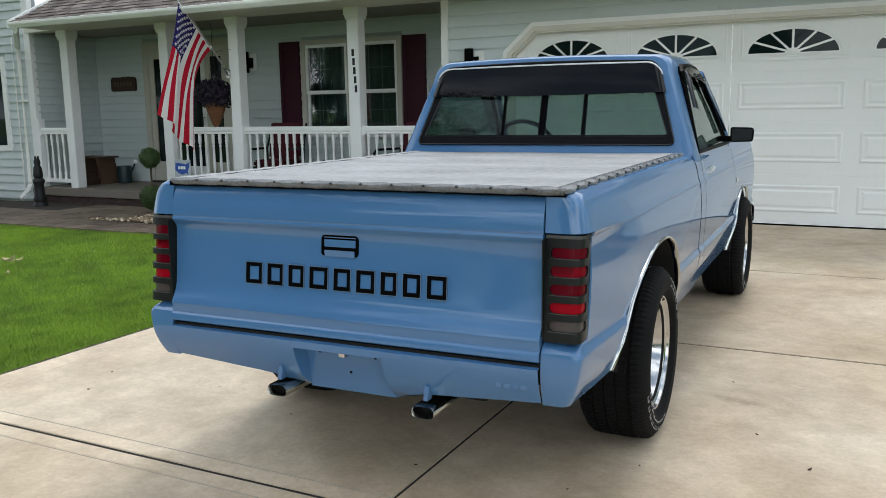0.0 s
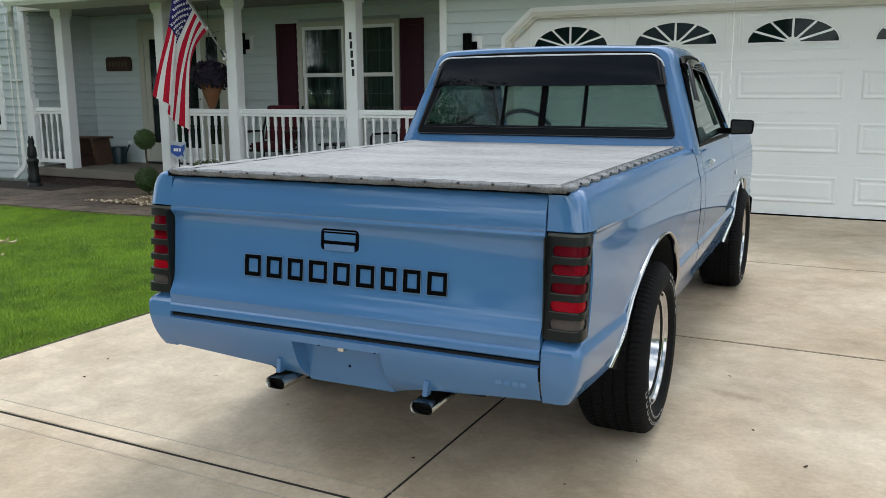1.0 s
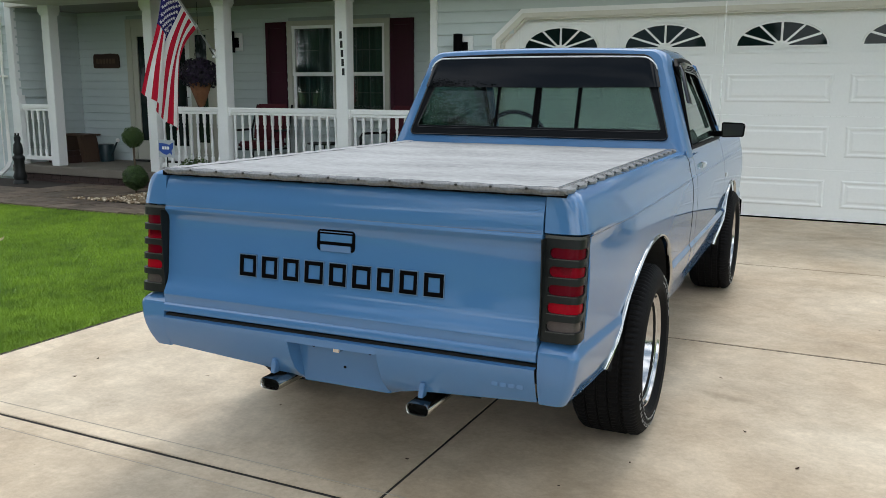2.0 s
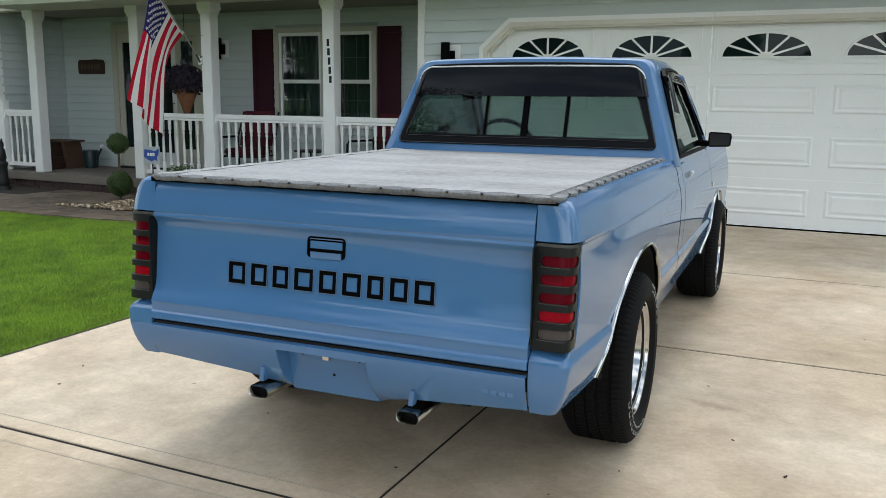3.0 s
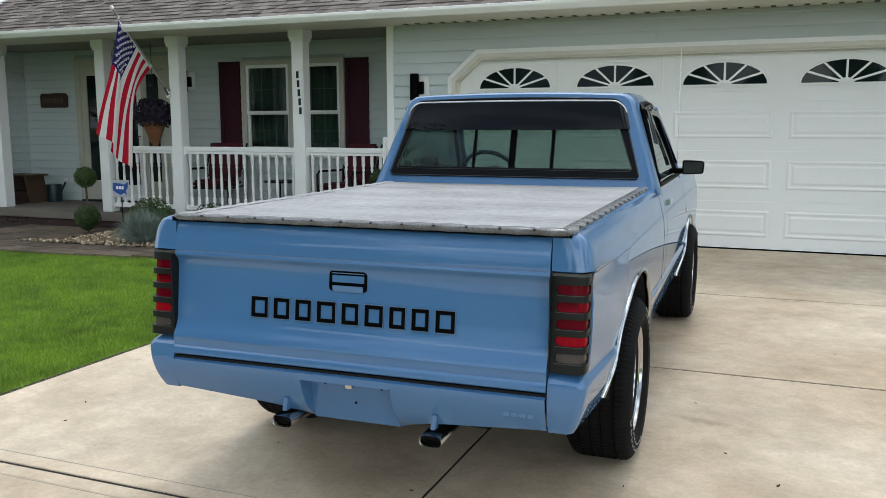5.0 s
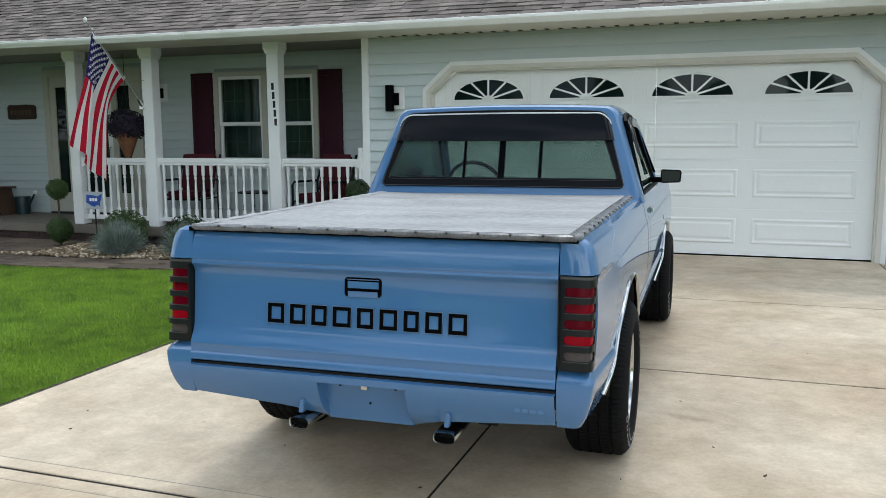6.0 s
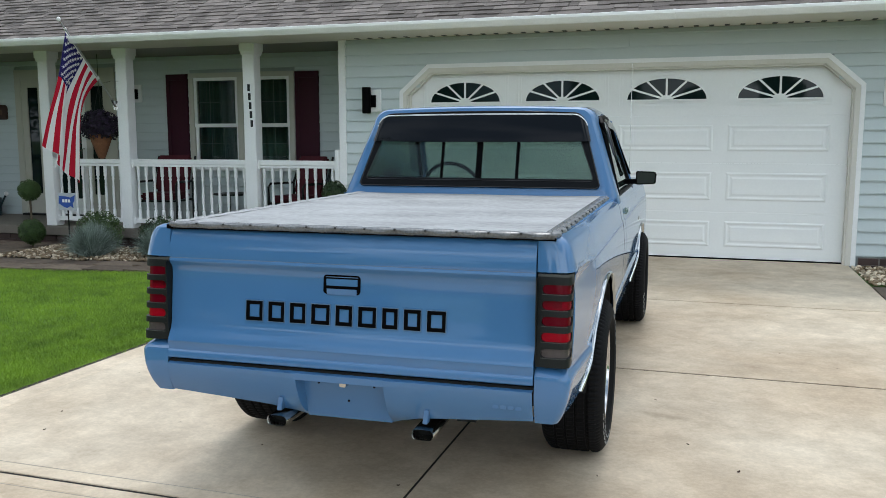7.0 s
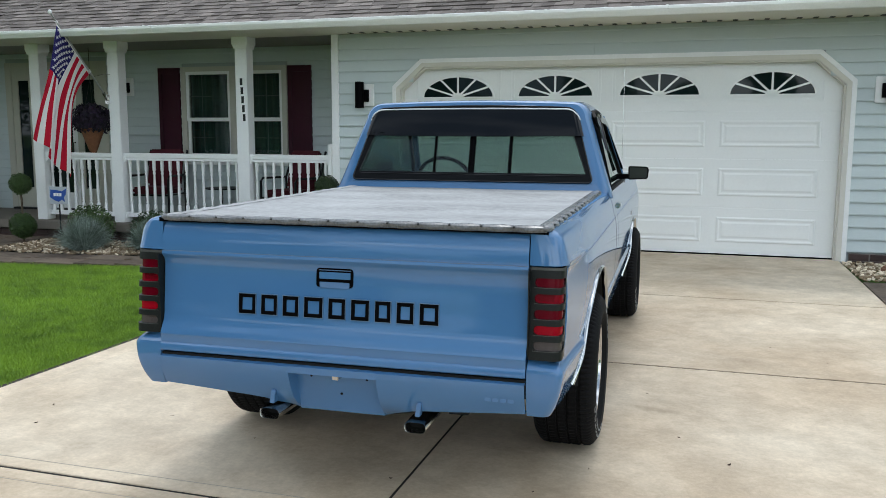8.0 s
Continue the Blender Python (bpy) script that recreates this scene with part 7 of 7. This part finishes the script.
# ---------------------------------------------------------------- unseen trees, across the street and round the yard, for reflections and porch shade
def build_trees():
    random.seed(21)
    # the tree at (-13.9, 2.9) is added to keep sky light off the porch
    spots = [(-18, -20.5, 17), (-13.0, -18.5, 18), (-13.9, 2.9, 10.5), (-10.5, -12.5, 12), (-27, -6, 11), (-4.6, -40, 13), (-23.5, -22, 17), (27, 3, 9), (29, 12, 10), (26, -8, 10)]
    # this row also holds back low sky light
    for k in range(15):
        x = -44 + 6.2 * k + random.uniform(-1.2, 1.2)
        spots.append((x, -38 + random.uniform(-3, 3), random.uniform(8.5, 12) if x < -14 else random.uniform(4.0, 6.0)))
    for k, (x, y, h) in enumerate(spots):
        t = thing("tree", (x, y, ground_z(x, y)), "dark green fir tree across the street" if k == 5 else ("unseen leafy green tree added in the front yard" if y > -15 and x < 0 else "leafy green broadleaf tree across the street"), "tree", "trees round the yard")
        m = Mesh().tube([(0, 0, -0.1), (0.1, 0, h * 0.2), (0, 0.1, h * 0.45), (0.2, 0, h * 0.75)], [0.28, 0.22, 0.15, 0.05], 8)
        for j in range(6):
            a = j * 1.1 + k
            z0 = h * (0.25 + 0.07 * j)
            m.tube([(0, 0, z0), (h * 0.12 * math.cos(a), h * 0.12 * math.sin(a), z0 + h * 0.1), (h * 0.22 * math.cos(a), h * 0.22 * math.sin(a), z0 + h * 0.16)], [0.1, 0.06, 0.03], 6)
        part("trunk", m, BARK, t)
        vs, fs = [], []
        dense = x < 0 and -32 < y
        fir = k == 5
        for j in range(15):
            a = random.uniform(0, 6.3)
            r = h * random.uniform(0.05, 0.24)
            c = (r * math.cos(a), r * math.sin(a), h * (0.05 + 0.06 * j if y < -15 else 0.30 + 0.042 * j))
            q = h * random.uniform(0.13, 0.19)
            if fir:
                c = (0, 0, h * (0.10 + 0.058 * j))
                q = h * 0.16 * (1.06 - j / 15)
            me = leaves(2400 if dense else 1100, c, (q, q, q * (0.45 if fir else 0.8)), 0.10 if dense else 0.15, 100 + k * 20 + j, 0.9)
            o = len(vs)
            vs += [tuple(v.co) for v in me.vertices]
            fs += [tuple(i + o for i in p.vertices) for p in me.polygons]
            bpy.data.meshes.remove(me)
        me = bpy.data.meshes.new("crown")
        me.from_pydata(vs, [], fs)
        mesh_part("crown", me, TREE_LEAF, t)


build_trees()
